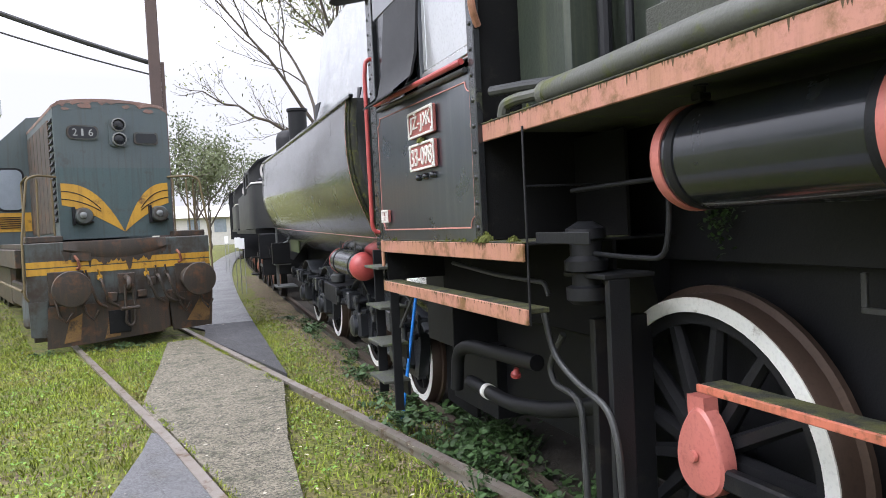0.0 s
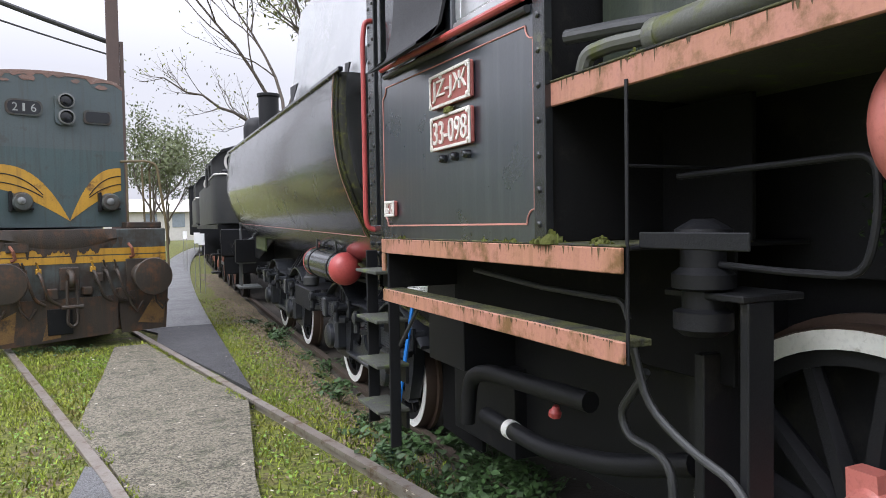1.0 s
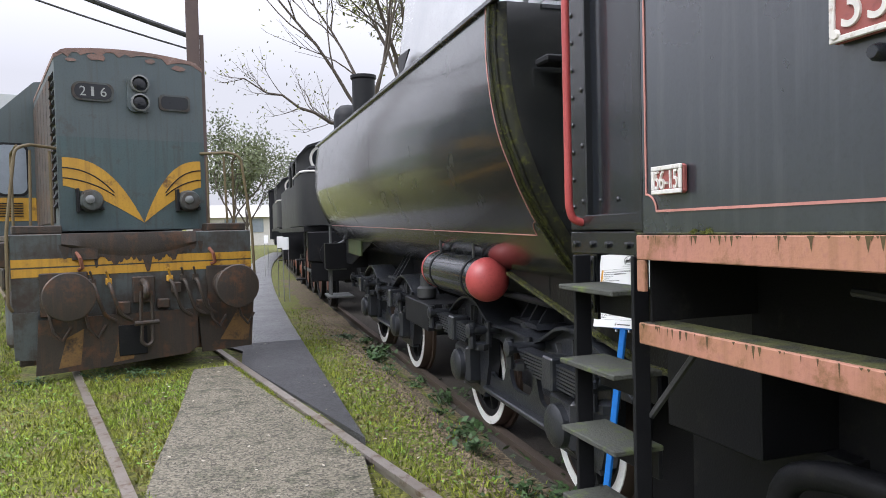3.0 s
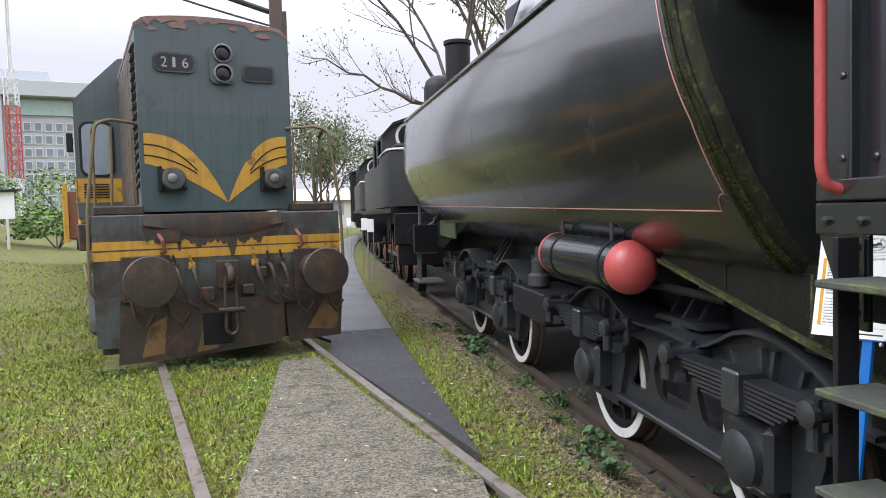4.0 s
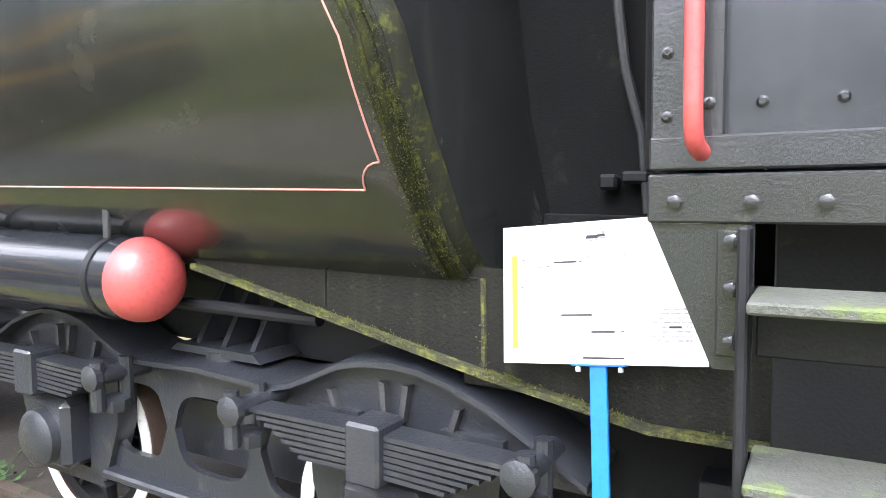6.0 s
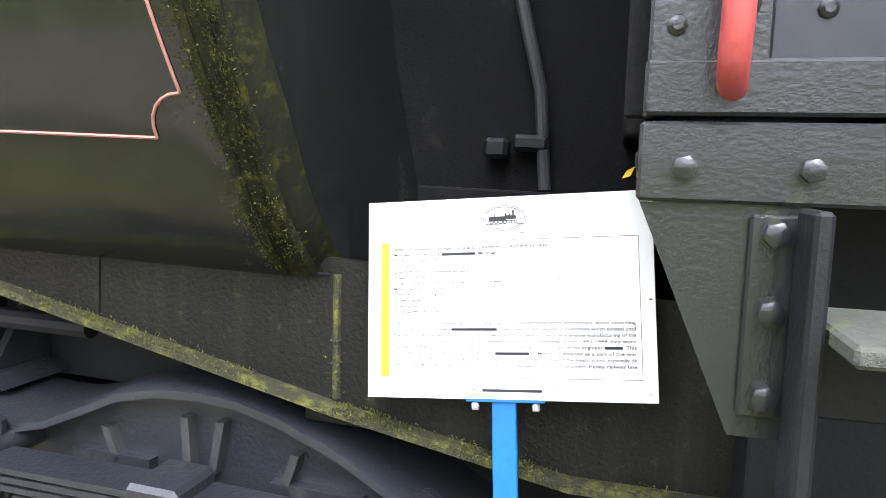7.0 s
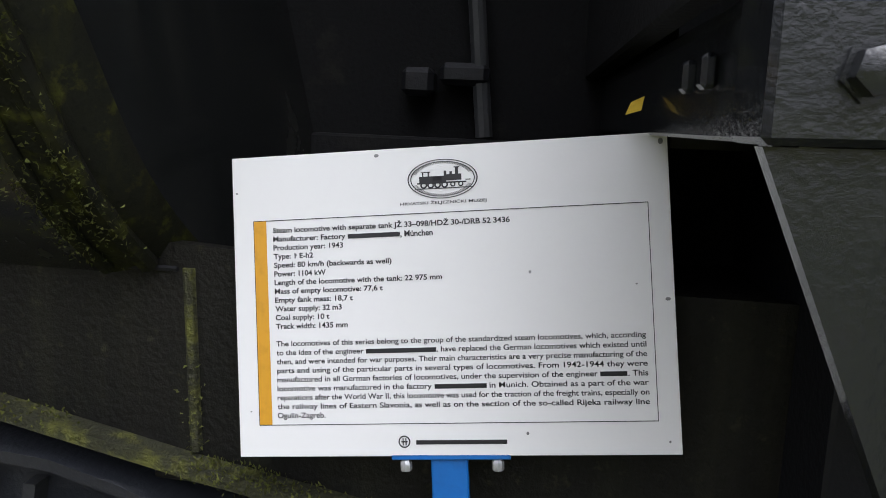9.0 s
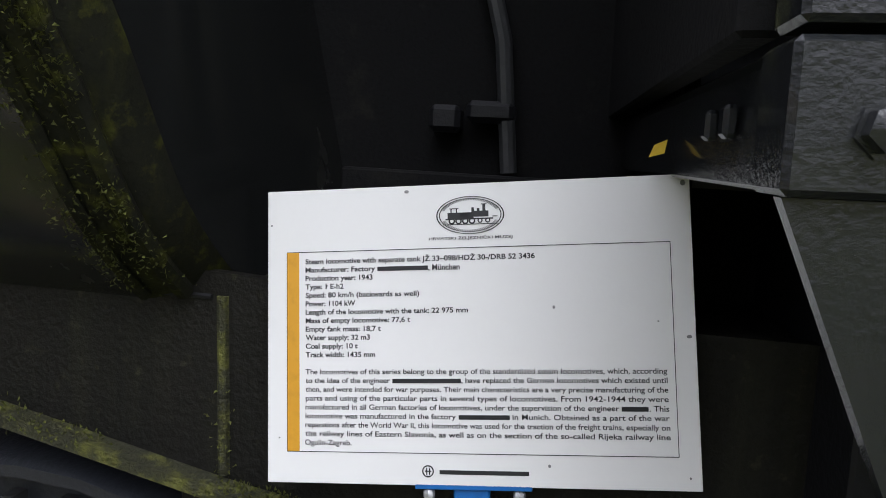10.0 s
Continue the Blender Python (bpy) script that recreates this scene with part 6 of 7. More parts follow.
for sg in (-1, 1):
    part("step_box", Shape().box(DX + sg * 0.95 - 0.22, DX + sg * 0.95 + 0.22, DY + 0.06, DY + 0.34, 1.476, 1.56, 0.01), DGRIME, diesel)
    q = [(DX + sg * 1.19, DY + 0.0, 0.72), (DX + sg * 1.23, DY - 0.03, 0.78), (DX + sg * 1.22, DY + 0.0, 1.5), (DX + sg * 1.12, DY + 0.02, 2.32), (DX + sg * 1.0, DY + 0.05, 2.37), (DX + sg * 0.74, DY + 0.3, 2.37)]
    part("handrail", Shape().tube(q, 0.016, 10, bend=0.12), OLIVE, diesel, "olive-yellow bent handrail")
    part("handrail", Shape().tube([(DX + sg * 1.0, DY + 0.2, 1.48), (DX + sg * 0.98, DY + 0.2, 2.33)], 0.014, 8), OLIVE, diesel)
    part("handrail", Shape().tube([(DX + sg * 0.8, DY + 0.25, 1.48), (DX + sg * 0.8, DY + 0.25, 2.33)], 0.014, 8), OLIVE, diesel)
    part("handrail", Shape().tube([(DX + sg * 1.14, DY + 0.4, 1.48), (DX + sg * 1.14, DY + 0.4, 2.3), (DX + sg * 1.1, DY + 0.1, 2.36)], 0.014, 8, bend=0.05), OLIVE, diesel)
part("corner_tank", Shape().lathe((DX - 1.12, DY + 0.15, 0.35), (0, 0, 1), [(0.1, 0), (0.13, 0.04), (0.13, 0.5), (0.1, 0.56)], 20), DDIRTY, diesel)
# cab and long hood
YC = DY + 3.2
arch = [(DX + 1.2, 1.475), (DX + 1.2, 3.0), (DX + 1.1, 3.2), (DX + 0.72, 3.6), (DX, 3.7), (DX - 0.72, 3.6), (DX - 1.1, 3.22), (DX - 1.28, 3.02), (DX - 1.28, 1.475)]
dc = part("cab", Shape().prism(arch, "y", YC, YC + 2.2), DBLUE, diesel, "grey-blue cab with rounded front window")
wn0 = rounded(-1.2, -0.84, 2.05, 2.72, 0.1)
part("window_frame", Shape().prism(rounded(-1.23, -0.81, 2.02, 2.75, 0.11), "y", YC - 0.012, YC - 0.002), SOOT, dc)
part("window_pane", Shape().prism(wn0, "y", YC - 0.018, YC - 0.0125), OFFGLASS, dc, "dusty reflecting window pane")
part("yellow_band", Shape().box(DX - 1.27, DX - 0.74, YC - 0.006, YC - 0.001, 1.68, 2.0, 0), DYELLOW, dc)
for k in range(6):
    part("vent_slat", Shape().box(DX - 1.2, DX - 0.9, YC - 0.02, YC - 0.007, 1.74 + 0.035 * k, 1.755 + 0.035 * k, 0.002), SOOT, dc)
part("side_band", Shape().box(DX - 1.295, DX - 1.281, YC, YC + 2.2, 1.68, 2.0, 0), DYELLOW, dc)
part("mirror", Shape().box(DX - 1.38, DX - 1.3, YC + 0.05, YC + 0.09, 2.35, 2.6, 0.01), SOOT, dc)
part("long_hood", Shape().prism(hood_front(0.725, 1.475, 3.36, 0.07), "y", YC + 2.2, YC + 9.0), DBLUE, diesel)
part("hood_side_band", Shape().box(DX - 0.74, DX - 0.727, YC + 2.2, YC + 9, 2.0, 2.28, 0), DYELLOW, diesel)
for k in range(6):
    part("side_rail", Shape().tube([(DX - 1.25, YC + 2.4 + 1.2 * k, 1.0), (DX - 1.25, YC + 2.4 + 1.2 * k, 2.35)], 0.02, 8), DYELLOW, diesel, "yellow side railing post")
part("side_rail", Shape().tube([(DX - 1.25, YC + 2.3, 2.35), (DX - 1.25, YC + 9, 2.35)], 0.02, 8), DYELLOW, diesel)
part("side_rail", Shape().tube([(DX - 1.24, DY + 0.1, 0.85), (DX - 1.24, YC, 0.85)], 0.02, 8), OLIVE, diesel)
part("side_sill", Shape().box(DX - 1.3, DX - 1.2, DY + 0.1, DY + 13, 1.15, 1.40, 0.01), DGRIME, diesel)
for yb in (DY + 2.0, DY + 9.5):
    part("truck_frame", Shape().box(DX - 1.05, DX - 0.92, yb - 1.4, yb + 1.8, 0.45, 0.85, 0.03), DGRIME, diesel)
    for dy in (-0.9, 0.2, 1.3):
        for sx in (-0.75, 0.62):
            part("wheel", Shape().lathe((DX + sx, yb + dy, 0.5), (1, 0, 0), [(0.1, 0), (0.48, 0), (0.49, 0.13), (0.1, 0.13)], 28), SOOT, diesel)
part("fuel_tank", Shape().box(DX - 1.0, DX + 1.0, DY + 4.4, DY + 7.6, 0.3, 1.1, 0.08), DGRIME, diesel)
part("underframe", Shape().box(DX - 0.85, DX + 0.85, DY + 0.1, DY + 13, 0.6, 1.4, 0.02), SOOT, diesel)

# rust-red works wagon behind the diesel
wag = thing("works_wagon", (DX - 0.215 * 16.5, DY + 16.3, 0.0), "rust-red and yellow works wagon behind the diesel", "wagon", yaw=12.2)
WX, WY = DX - 0.215 * 16.5 - 0.9, DY + 16.3
part("body", Shape().box(WX - 1.35, WX + 1.35, WY - 2.5, WY + 5, 1.0, 2.3, 0.03), RUSTV, wag)
part("end_post", Shape().box(WX - 1.38, WX - 1.26, WY - 2.56, WY - 2.48, 0.9, 2.5, 0.01), DYELLOW, wag)
for k in range(5):
    part("stake", Shape().box(WX - 1.42, WX - 1.36, WY - 2.2 + 1.5 * k, WY - 2.1 + 1.5 * k, 0.9, 2.35, 0.01), DYELLOW, wag)
part("chassis", Shape().box(WX - 1.1, WX + 1.1, WY - 2.6, WY + 5.1, 0.7, 1.0, 0.02), SOOT, wag)
for dy in (-1.5, 4):
    part("wheel", Shape().lathe((WX - 0.8, WY + dy, 0.45), (1, 0, 0), [(0.1, 0), (0.45, 0), (0.46, 0.13), (0.1, 0.13)], 24), SOOT, wag)


# ---------- further engines and wagons on the curve ----------
def tank_engine(y, yaw, label, top=2.55, dx=0.0):
    """A tank engine seen from its bunker end."""
    x = axis_x(y) + dx
    z = rail_z(y)
    e = thing("tank_engine", (x, y, z), label, "locomotive", yaw=yaw, group="further engines")

    def bx(n, u0, u1, a, b, z0, z1, mat, c=0.02, lab=""):
        return part(n, Shape().box(x + u0, x + u1, y + a, y + b, z + z0, z + z1, c), mat, e, lab)
    bk = Shape().prism([(x - 1.32, y + 0.25), (x - 1.22, y + 0.06), (x - 1.05, y), (x + 1.05, y), (x + 1.22, y + 0.06), (x + 1.32, y + 0.25), (x + 1.32, y + 1.8), (x - 1.32, y + 1.8)], "z", z + 1.55, z + top)
    part("bunker", bk, ENGINE, e, "dull black-green coal bunker", 60)
    bead = [(x - 1.33, y + 1.8), (x - 1.33, y + 0.25), (x - 1.22, y + 0.05), (x - 1.05, y - 0.01), (x + 1.05, y - 0.01)]
    part("white_bead", Shape().tube([(a, b, z + top + 0.015) for a, b in bead], 0.02, 6), PLATEW, e, "pale painted bead")
    part("coal_top", Shape().box(x - 1.2, x + 1.2, y + 0.1, y + 1.8, z + top - 0.02, z + top + 0.12, 0.05), SOOT, e)
    cabp = [(x - 1.3, z + top), (x - 1.3, z + 2.86), (x - 1.1, z + 3.08), (x - 0.6, z + 3.25), (x, z + 3.32), (x + 0.6, z + 3.25), (x + 1.1, z + 3.08), (x + 1.3, z + 2.86), (x + 1.3, z + top)]
    cb = part("cab_rear", Shape().prism(cabp, "y", y + 1.3, y + 1.34), ENGINE, e)
    for u in (-0.78, 0.78):
        part("round_window_rim", Shape().lathe((x + u, y + 1.295, z + 2.86), (0, -1, 0), [(0.27, 0), (0.27, 0.03), (0.22, 0.03), (0.22, 0)], 28, True), PLATEW, cb)
        part("round_window", Shape().lathe((x + u, y + 1.297, z + 2.86), (0, -1, 0), [(0.22, 0), (0.02, 0.004)], 24), GLASSD, cb, "dark round window")
    part("cab_roof", Shape().prism([(a, b + 0.03) for a, b in cabp[1:-1]] + [(a, b - 0.02) for a, b in reversed(cabp[1:-1])], "y", y + 1.2, y + 3.4), SOOT, e)
    bx("cab_post", -1.31, -1.27, 1.34, 1.5, top, 2.9, ENGINE)
    bx("cab_post", -1.31, -1.27, 2.3, 2.5, 1.55, 2.9, ENGINE)
    bx("cab_post", -1.31, -1.27, 3.2, 3.4, 1.55, 2.9, ENGINE)
    bx("cab_door", -1.31, -1.28, 1.8, 3.4, 1.55, 2.4, ENGINE)
    bx("cab_front", -1.28, 1.28, 3.36, 3.4, 1.55, 3.0, ENGINE)
    bx("side_tank", -1.3, -0.7, 3.4, 6.6, 1.5, 2.5, ENGINE, 0.04)
    bx("side_tank", 0.7, 1.3, 3.4, 6.6, 1.5, 2.5, ENGINE, 0.04)
    part("boiler", Shape().rod((x, y + 3.4, z + 2.4), (x, y + 8.2, z + 2.4), 0.68, 28), BLACK, e)
    part("dome", Shape().lathe((x, y + 5.3, z + 3.0), (0, 0, 1), [(0.35, 0), (0.35, 0.4), (0.25, 0.55), (0.05, 0.6)], 20), BLACK, e)
    part("chimney", Shape().lathe((x, y + 7.8, z + 3.0), (0, 0, 1), [(0.22, 0), (0.2, 0.7), (0.27, 0.75), (0.27, 0.85)], 20), BLACK, e)
    bx("footplate", -1.3, 1.3, 0.1, 8.4, 1.44, 1.54, SOOT, 0.01)
    bx("frames", -0.6, 0.6, 0.1, 8.3, 0.5, 1.44, SOOT)
    bx("buffer_beam", -1.25, 1.25, -0.02, 0.1, 0.9, 1.44, SOOT)
    bx("rear_apron", -1.2, 1.2, 0.0, 0.05, 0.55, 0.9, SOOT)
    for u in (-0.87, 0.87):
        part("buffer", Shape().lathe((x + u, y, z + 1.05), (0, -1, 0), [(0.12, 0), (0.1, 0.25), (0.06, 0.26), (0.06, 0.4), (0.22, 0.42), (0.22, 0.45), (0.05, 0.47)], 24), SOOT, e)
    for k, (dy, r) in enumerate(((0.9, 0.42), (2.6, 0.6), (4.0, 0.6), (5.4, 0.6), (7.2, 0.42))):
        s = Shape().lathe((x - 0.79, y + dy, z + r), (1, 0, 0), [(r - 0.1, 0), (r, 0), (r, 0.09), (r + 0.03, 0.1), (r + 0.03, 0.13), (r - 0.1, 0.13)], 32, True)
        w = part("wheel", s, SOOT, e)
        part("hub", Shape().lathe((x - 0.79, y + dy, z + r), (1, 0, 0), [(0.1, -0.03), (0.12, 0.0), (r - 0.05, 0.04), (r - 0.05, 0.09)], 24), RUSTV, w)
    part("coupling_rod", Shape().box(x - 0.86, x - 0.82, y + 2.5, y + 5.5, z + 0.5, z + 0.58, 0.01), PIPE, e)
    part("cab_steps", Shape().box(x - 1.3, x - 1.1, y + 2.0, y + 2.4, z + 0.45, z + 0.48).box(x - 1.3, x - 1.1, y + 2.0, y + 2.4, z + 0.85, z + 0.88).box(x - 1.12, x - 1.1, y + 2.0, y + 2.03, z + 0.45, z + 1.45), SOOT, e)
    part("brake_hose", Shape().tube([(x - 0.4, y - 0.02, z + 1.0), (x - 0.4, y - 0.2, z + 0.9), (x - 0.36, y - 0.2, z + 0.5)], 0.03, 8, bend=0.08), PIPE, e)
    return e


tank_engine(15.0, -2.6, "dull grey-black tank engine with round cab windows", 2.5, -0.07)
tank_engine(24.2, -3.6, "smaller dark tank engine behind another engine", 2.35)


def van(y, length, height, mat, yaw, label):
    x, z = axis_x(y), rail_z(y)
    v = thing("covered_wagon", (x, y, z), label, "wagon", yaw=yaw, group="wagons on the curve")
    part("body", Shape().box(x - 1.35, x + 1.35, y, y + length, z + 1.1, z + height, 0.03), mat, v)
    part("roof", Shape().prism([(x + 1.42 * (1 - 2 * k / 10), z + height + 0.3 * (1 - (1 - 2 * k / 10) ** 2)) for k in range(11)], "y", y - 0.06, y + length + 0.06), SOOT, v)
    part("chassis", Shape().box(x - 1.2, x + 1.2, y - 0.05, y + length + 0.05, z + 0.85, z + 1.1, 0.01), SOOT, v)
    for k in range(int(length / 0.9)):
        part("rib", Shape().box(x - 1.39, x - 1.35, y + 0.3 + 0.9 * k, y + 0.38 + 0.9 * k, z + 1.1, z + height, 0.005), mat, v)
    for u in (-0.9, 0, 0.9):
        part("end_rib", Shape().box(x + u - 0.04, x + u + 0.04, y - 0.04, y, z + 1.1, z + height, 0.005), mat, v)
    for dy in (1.2, length - 1.2):
        for u in (-0.79, 0.66):
            part("wheel", Shape().lathe((x + u, y + dy, z + 0.47), (1, 0, 0), [(0.08, 0), (0.47, 0), (0.48, 0.13), (0.08, 0.13)], 24), SOOT, v)
    return v


van(33.5, 8.0, 3.2, SOOT, -5, "black covered wagon standing on the curve")
van(42.5, 7.0, 2.9, RUSTV, -6, "rust-red covered wagon standing on the curve")
van(50.5, 9.0, 3.0, CREAM, -7, "pale goods wagon standing on the curve")

# small white sign boards on thin posts beside the further engines
for y, x in ((17.5, 1.5), (18.6, 1.5), (26.0, 1.8)):
    z = ground_z(x, y)
    sb = thing("small_sign", (x, y, z), "small white board on thin grey legs", "sign", group="small signs")
    part("board", Shape().prism([(x - 0.06, y + 0.06), (x - 0.05, y + 0.07), (x + 0.07, y - 0.05), (x + 0.06, y - 0.06)], "z", z + 1.1, z + 1.36), SIGNW, sb)
    part("leg", Shape().tube([(x + 0.055, y - 0.045, z - 0.05), (x + 0.055, y - 0.045, z + 1.12)], 0.009, 6), GALV, sb)
    part("leg", Shape().tube([(x - 0.045, y + 0.06, z - 0.05), (x - 0.045, y + 0.06, z + 1.12)], 0.009, 6), GALV, sb)

# ---------- pole and cables ----------
PX, PY = -0.2, 19.5
pole = thing("steel_pole", (PX, PY, 0.0), "rusty brown steel pole carrying cables", "pole")
part("mast", Shape().box(PX - 0.14, PX + 0.14, PY - 0.14, PY + 0.14, -0.1, 11.5, 0.02), POLE, pole)
part("side_channel", Shape().box(PX + 0.142, PX + 0.23, PY - 0.1, PY + 0.1, -0.1, 5.95, 0.01), POLE, pole)


def sag(p0, p1, drop, n=24):
    a, b = Vector(p0), Vector(p1)
    return [a.lerp(b, k / n) - Vector((0, 0, drop * 4 * (k / n) * (1 - k / n))) for k in range(n + 1)]


single("overhead_cable", Shape().tube(sag((PX - 0.14, PY, 5.95), (-17, 12.5, 12.4), 0.8), 0.06, 8), CABLE, "thick dark overhead cable tied to the pole", "cable")
single("overhead_cable", Shape().tube(sag((PX - 0.14, PY, 5.65), (-17, 12.5, 11.7), 0.9), 0.02, 6), CABLE, "thin overhead wire below the thick cable", "cable")


# ---------- trees ----------
def branches(s, p, d, length, r, depth, rng, tips, spread=0.7, lift=0.12):
    n = 5
    pts, q, dd = [Vector(p)], Vector(p), Vector(d).normalized()
    for k in range(n):
        dd = (dd + Vector((rng.uniform(-1, 1), rng.uniform(-1, 1), rng.uniform(-0.5, 1) * 0.6)) * 0.22).normalized()
        q = q + dd * length / n
        pts.append(q.copy())
    s.tube(pts, r, 6 if r > 0.03 else 4, r * 0.45)
    tips.append((pts[-1], dd))
    if depth == 0:
        tips += [(pts[3], dd), (pts[2], dd)]
        return
    for k in range(2, n + 1):
        for _ in range(1 if k < n else 2):
            side = Vector((rng.uniform(-1, 1), rng.uniform(-1, 1), rng.uniform(-0.4, 0.9) + lift))
            branches(s, pts[k], dd + side * spread * 1.3, length * rng.uniform(0.45, 0.7), max(0.006, r * 0.42), depth - 1, rng, tips, spread, lift)


def foliage(tips, rng, per, size, cloud, keep=1.0):
    s = Shape()
    for p, d in tips:
        if rng.random() > keep:
            continue
        for _ in range(per):
            c = p + Vector((rng.gauss(0, cloud), rng.gauss(0, cloud), rng.gauss(0, cloud * 0.7)))
            a = Vector((rng.uniform(-1, 1), rng.uniform(-1, 1), rng.uniform(-1, 1))).normalized()
            b = a.orthogonal().normalized()
            w = size * rng.uniform(0.6, 1.3)
            s.add([c - a * w, c + b * w * 0.5, c + a * w, c - b * w * 0.5], [(0, 1, 2, 3)])
    return s


def tree(name, x, y, height, label, leaf, seed, per, size, cloud, keep=1.0, trunk_r=0.16, spread=0.7, lean=(0, 0), low=None, depth=3, lift=0.12, hub_at=0.42):
    rng = random.Random(seed)
    z = ground_z(x, y)
    t = thing(name, (x, y, z - 0.1), label, "tree")
    s, tips = Shape(), []
    hub = Vector((x + lean[0] * height * 0.45, y + lean[1] * height * 0.45, z + height * hub_at))
    s.tube([Vector((x, y, z - 0.1)).lerp(hub, k / 5) + Vector((0.05 * math.sin(k * 2), 0, 0)) for k in range(6)], trunk_r, 10, trunk_r * 0.75)
    for k in range(4):
        a = k * 1.6 + rng.uniform(-0.4, 0.4)
        branches(s, hub, (0.55 * math.cos(a), 0.55 * math.sin(a), 1.0), height * rng.uniform(0.34, 0.5), trunk_r * 0.6, depth - 1, rng, tips, spread, lift)
    for limb, r in (low or ()):
        s.tube(limb, r, 8, r * 0.3)
        for i in range(1, len(limb)):
            for _ in range(2):
                branches(s, limb[i], (rng.uniform(-0.9, 0.1), rng.uniform(-0.5, 0.5), rng.uniform(-0.3, 1)), rng.uniform(0.7, 1.6), 0.022, 1, rng, tips, 0.6, 0.1)
    part("trunk", s, BARK, t, "", 60)
    part("crown", foliage(tips, rng, per, size, cloud, keep), leaf, t, "", 180)
    return t


tree("bare_tree", 6.3, 30.0, 14.0, "nearly bare autumn tree with very few leaves", LEAF1, 3, 2, 0.07, 0.3, 0.4, 0.13, 0.55, (-0.03, 0),
     [([(6.0, 30, 5.3), (5.3, 30, 5.62), (4.7, 29.9, 5.68), (4.1, 29.9, 6.05), (3.5, 29.8, 6.2), (2.9, 29.8, 6.65), (2.3, 29.8, 6.72), (1.5, 29.7, 7.2)], 0.085)], 3)
tree("leafy_tree", 9.3, 33.0, 15.0, "yellow-green autumn tree behind the train", LEAF1, 8, 7, 0.13, 0.5, 1.0, 0.2, 0.8)
tree("leafy_tree", 13.5, 36.0, 14.0, "yellow-green autumn tree behind the train", LEAF1, 18, 7, 0.13, 0.5, 1.0, 0.2, 0.8)
tree("larch", 2.2, 62.0, 11.5, "pale yellow-green larch beyond the path", LEAF2, 5, 16, 0.14, 0.5, 1.0, 0.14, 0.9, lift=-0.1, hub_at=0.22)
tree("larch", 3.6, 68.0, 9.0, "pale yellow-green larch beyond the path", LEAF2, 6, 14, 0.14, 0.5, 1.0, 0.14, 0.9, lift=-0.1, hub_at=0.22)


def shrub(x, y, r, h, seed, mat, label, n=900):
    rng = random.Random(seed)
    z = ground_z(x, y)
    t = thing("shrub", (x, y, z), label, "shrub", group="shrubs by the bank")
    s = Shape()
    for k in range(5):
        a = rng.uniform(0, 6.28)
        s.tube([(x, y, z - 0.1), (x + 0.3 * r * math.cos(a), y + 0.3 * r * math.sin(a), z + h * 0.4), (x + 0.7 * r * math.cos(a), y + 0.7 * r * math.sin(a), z + h * 0.75)], 0.05, 5, 0.015)
    part("stem", s, BARK, t)
    f = Shape()
    for k in range(n):
        a, b, rad = rng.uniform(0, 6.28), rng.uniform(-0.5, 1), rng.uniform(0.6, 1.0)
        wob = 1 + 0.3 * noise.noise((math.cos(a) * 1.6 + seed, math.sin(a) * 1.6, b * 2))
        c = Vector((x + r * rad * wob * math.cos(a) * math.sqrt(max(0.05, 1 - b * b * 0.8)), y + r * rad * wob * math.sin(a) * math.sqrt(max(0.05, 1 - b * b * 0.8)), z + h * 0.5 + h * 0.5 * rad * wob * b))
        u = Vector((rng.uniform(-1, 1), rng.uniform(-1, 1), rng.uniform(-0.6, 0.6))).normalized()
        v = u.orthogonal().normalized()
        w = 0.14 * rng.uniform(0.6, 1.3)
        f.add([c - u * w, c + v * w * 0.6, c + u * w, c - v * w * 0.6], [(0, 1, 2, 3)])
    part("crown", f, mat, t, "", 180)


for k, (x, y, r, h, m) in enumerate(((-15.5, 40, 3.0, 2.4, HEDGE), (-19.5, 42, 3.4, 3.6, HEDGE), (-12.0, 44, 2.5, 2.2, HEDGE), (-24, 38, 3.4, 3.0, HEDGE), (-16, 62, 4, 6, HEDGE), (-24, 64, 4, 4.5, HEDGE), (-11, 66, 4, 6, HEDGE))):
    shrub(x, y, r, h, 30 + k, m, "dense green shrub at the edge of the lawn", 1500)
# Unseen row added on the left; it darkens the horizon mirrored in the tender.
for k in range(9):
    shrub(-24 - 1.5 * (k % 2), 26 - 6.5 * k, 4.2, 7.5 + 1.3 * math.sin(k * 2.1), 60 + k, HEDGE, "tall green shrub added out of view to darken reflections", 1500)

# white panel shelter
wp = thing("white_hoarding", (-12.6, 36.5, ground_z(-12.6, 36.5)), "white panel on thin legs with dark roof edge", "hoarding")
zz = ground_z(-12.6, 36.5)
part("panel", Shape().box(-14.0, -11.4, 36.45, 36.55, zz + 1.2, zz + 2.35, 0.01), SIGNW, wp)
part("roof_edge", Shape().box(-14.1, -11.3, 36.3, 36.7, zz + 2.36, zz + 2.45, 0.01), SOOT, wp)
for x in (-13.8, -11.7):
    part("leg", Shape().box(x - 0.05, x + 0.05, 36.46, 36.54, zz - 0.1, zz + 1.2, 0.01), CREAM, wp)

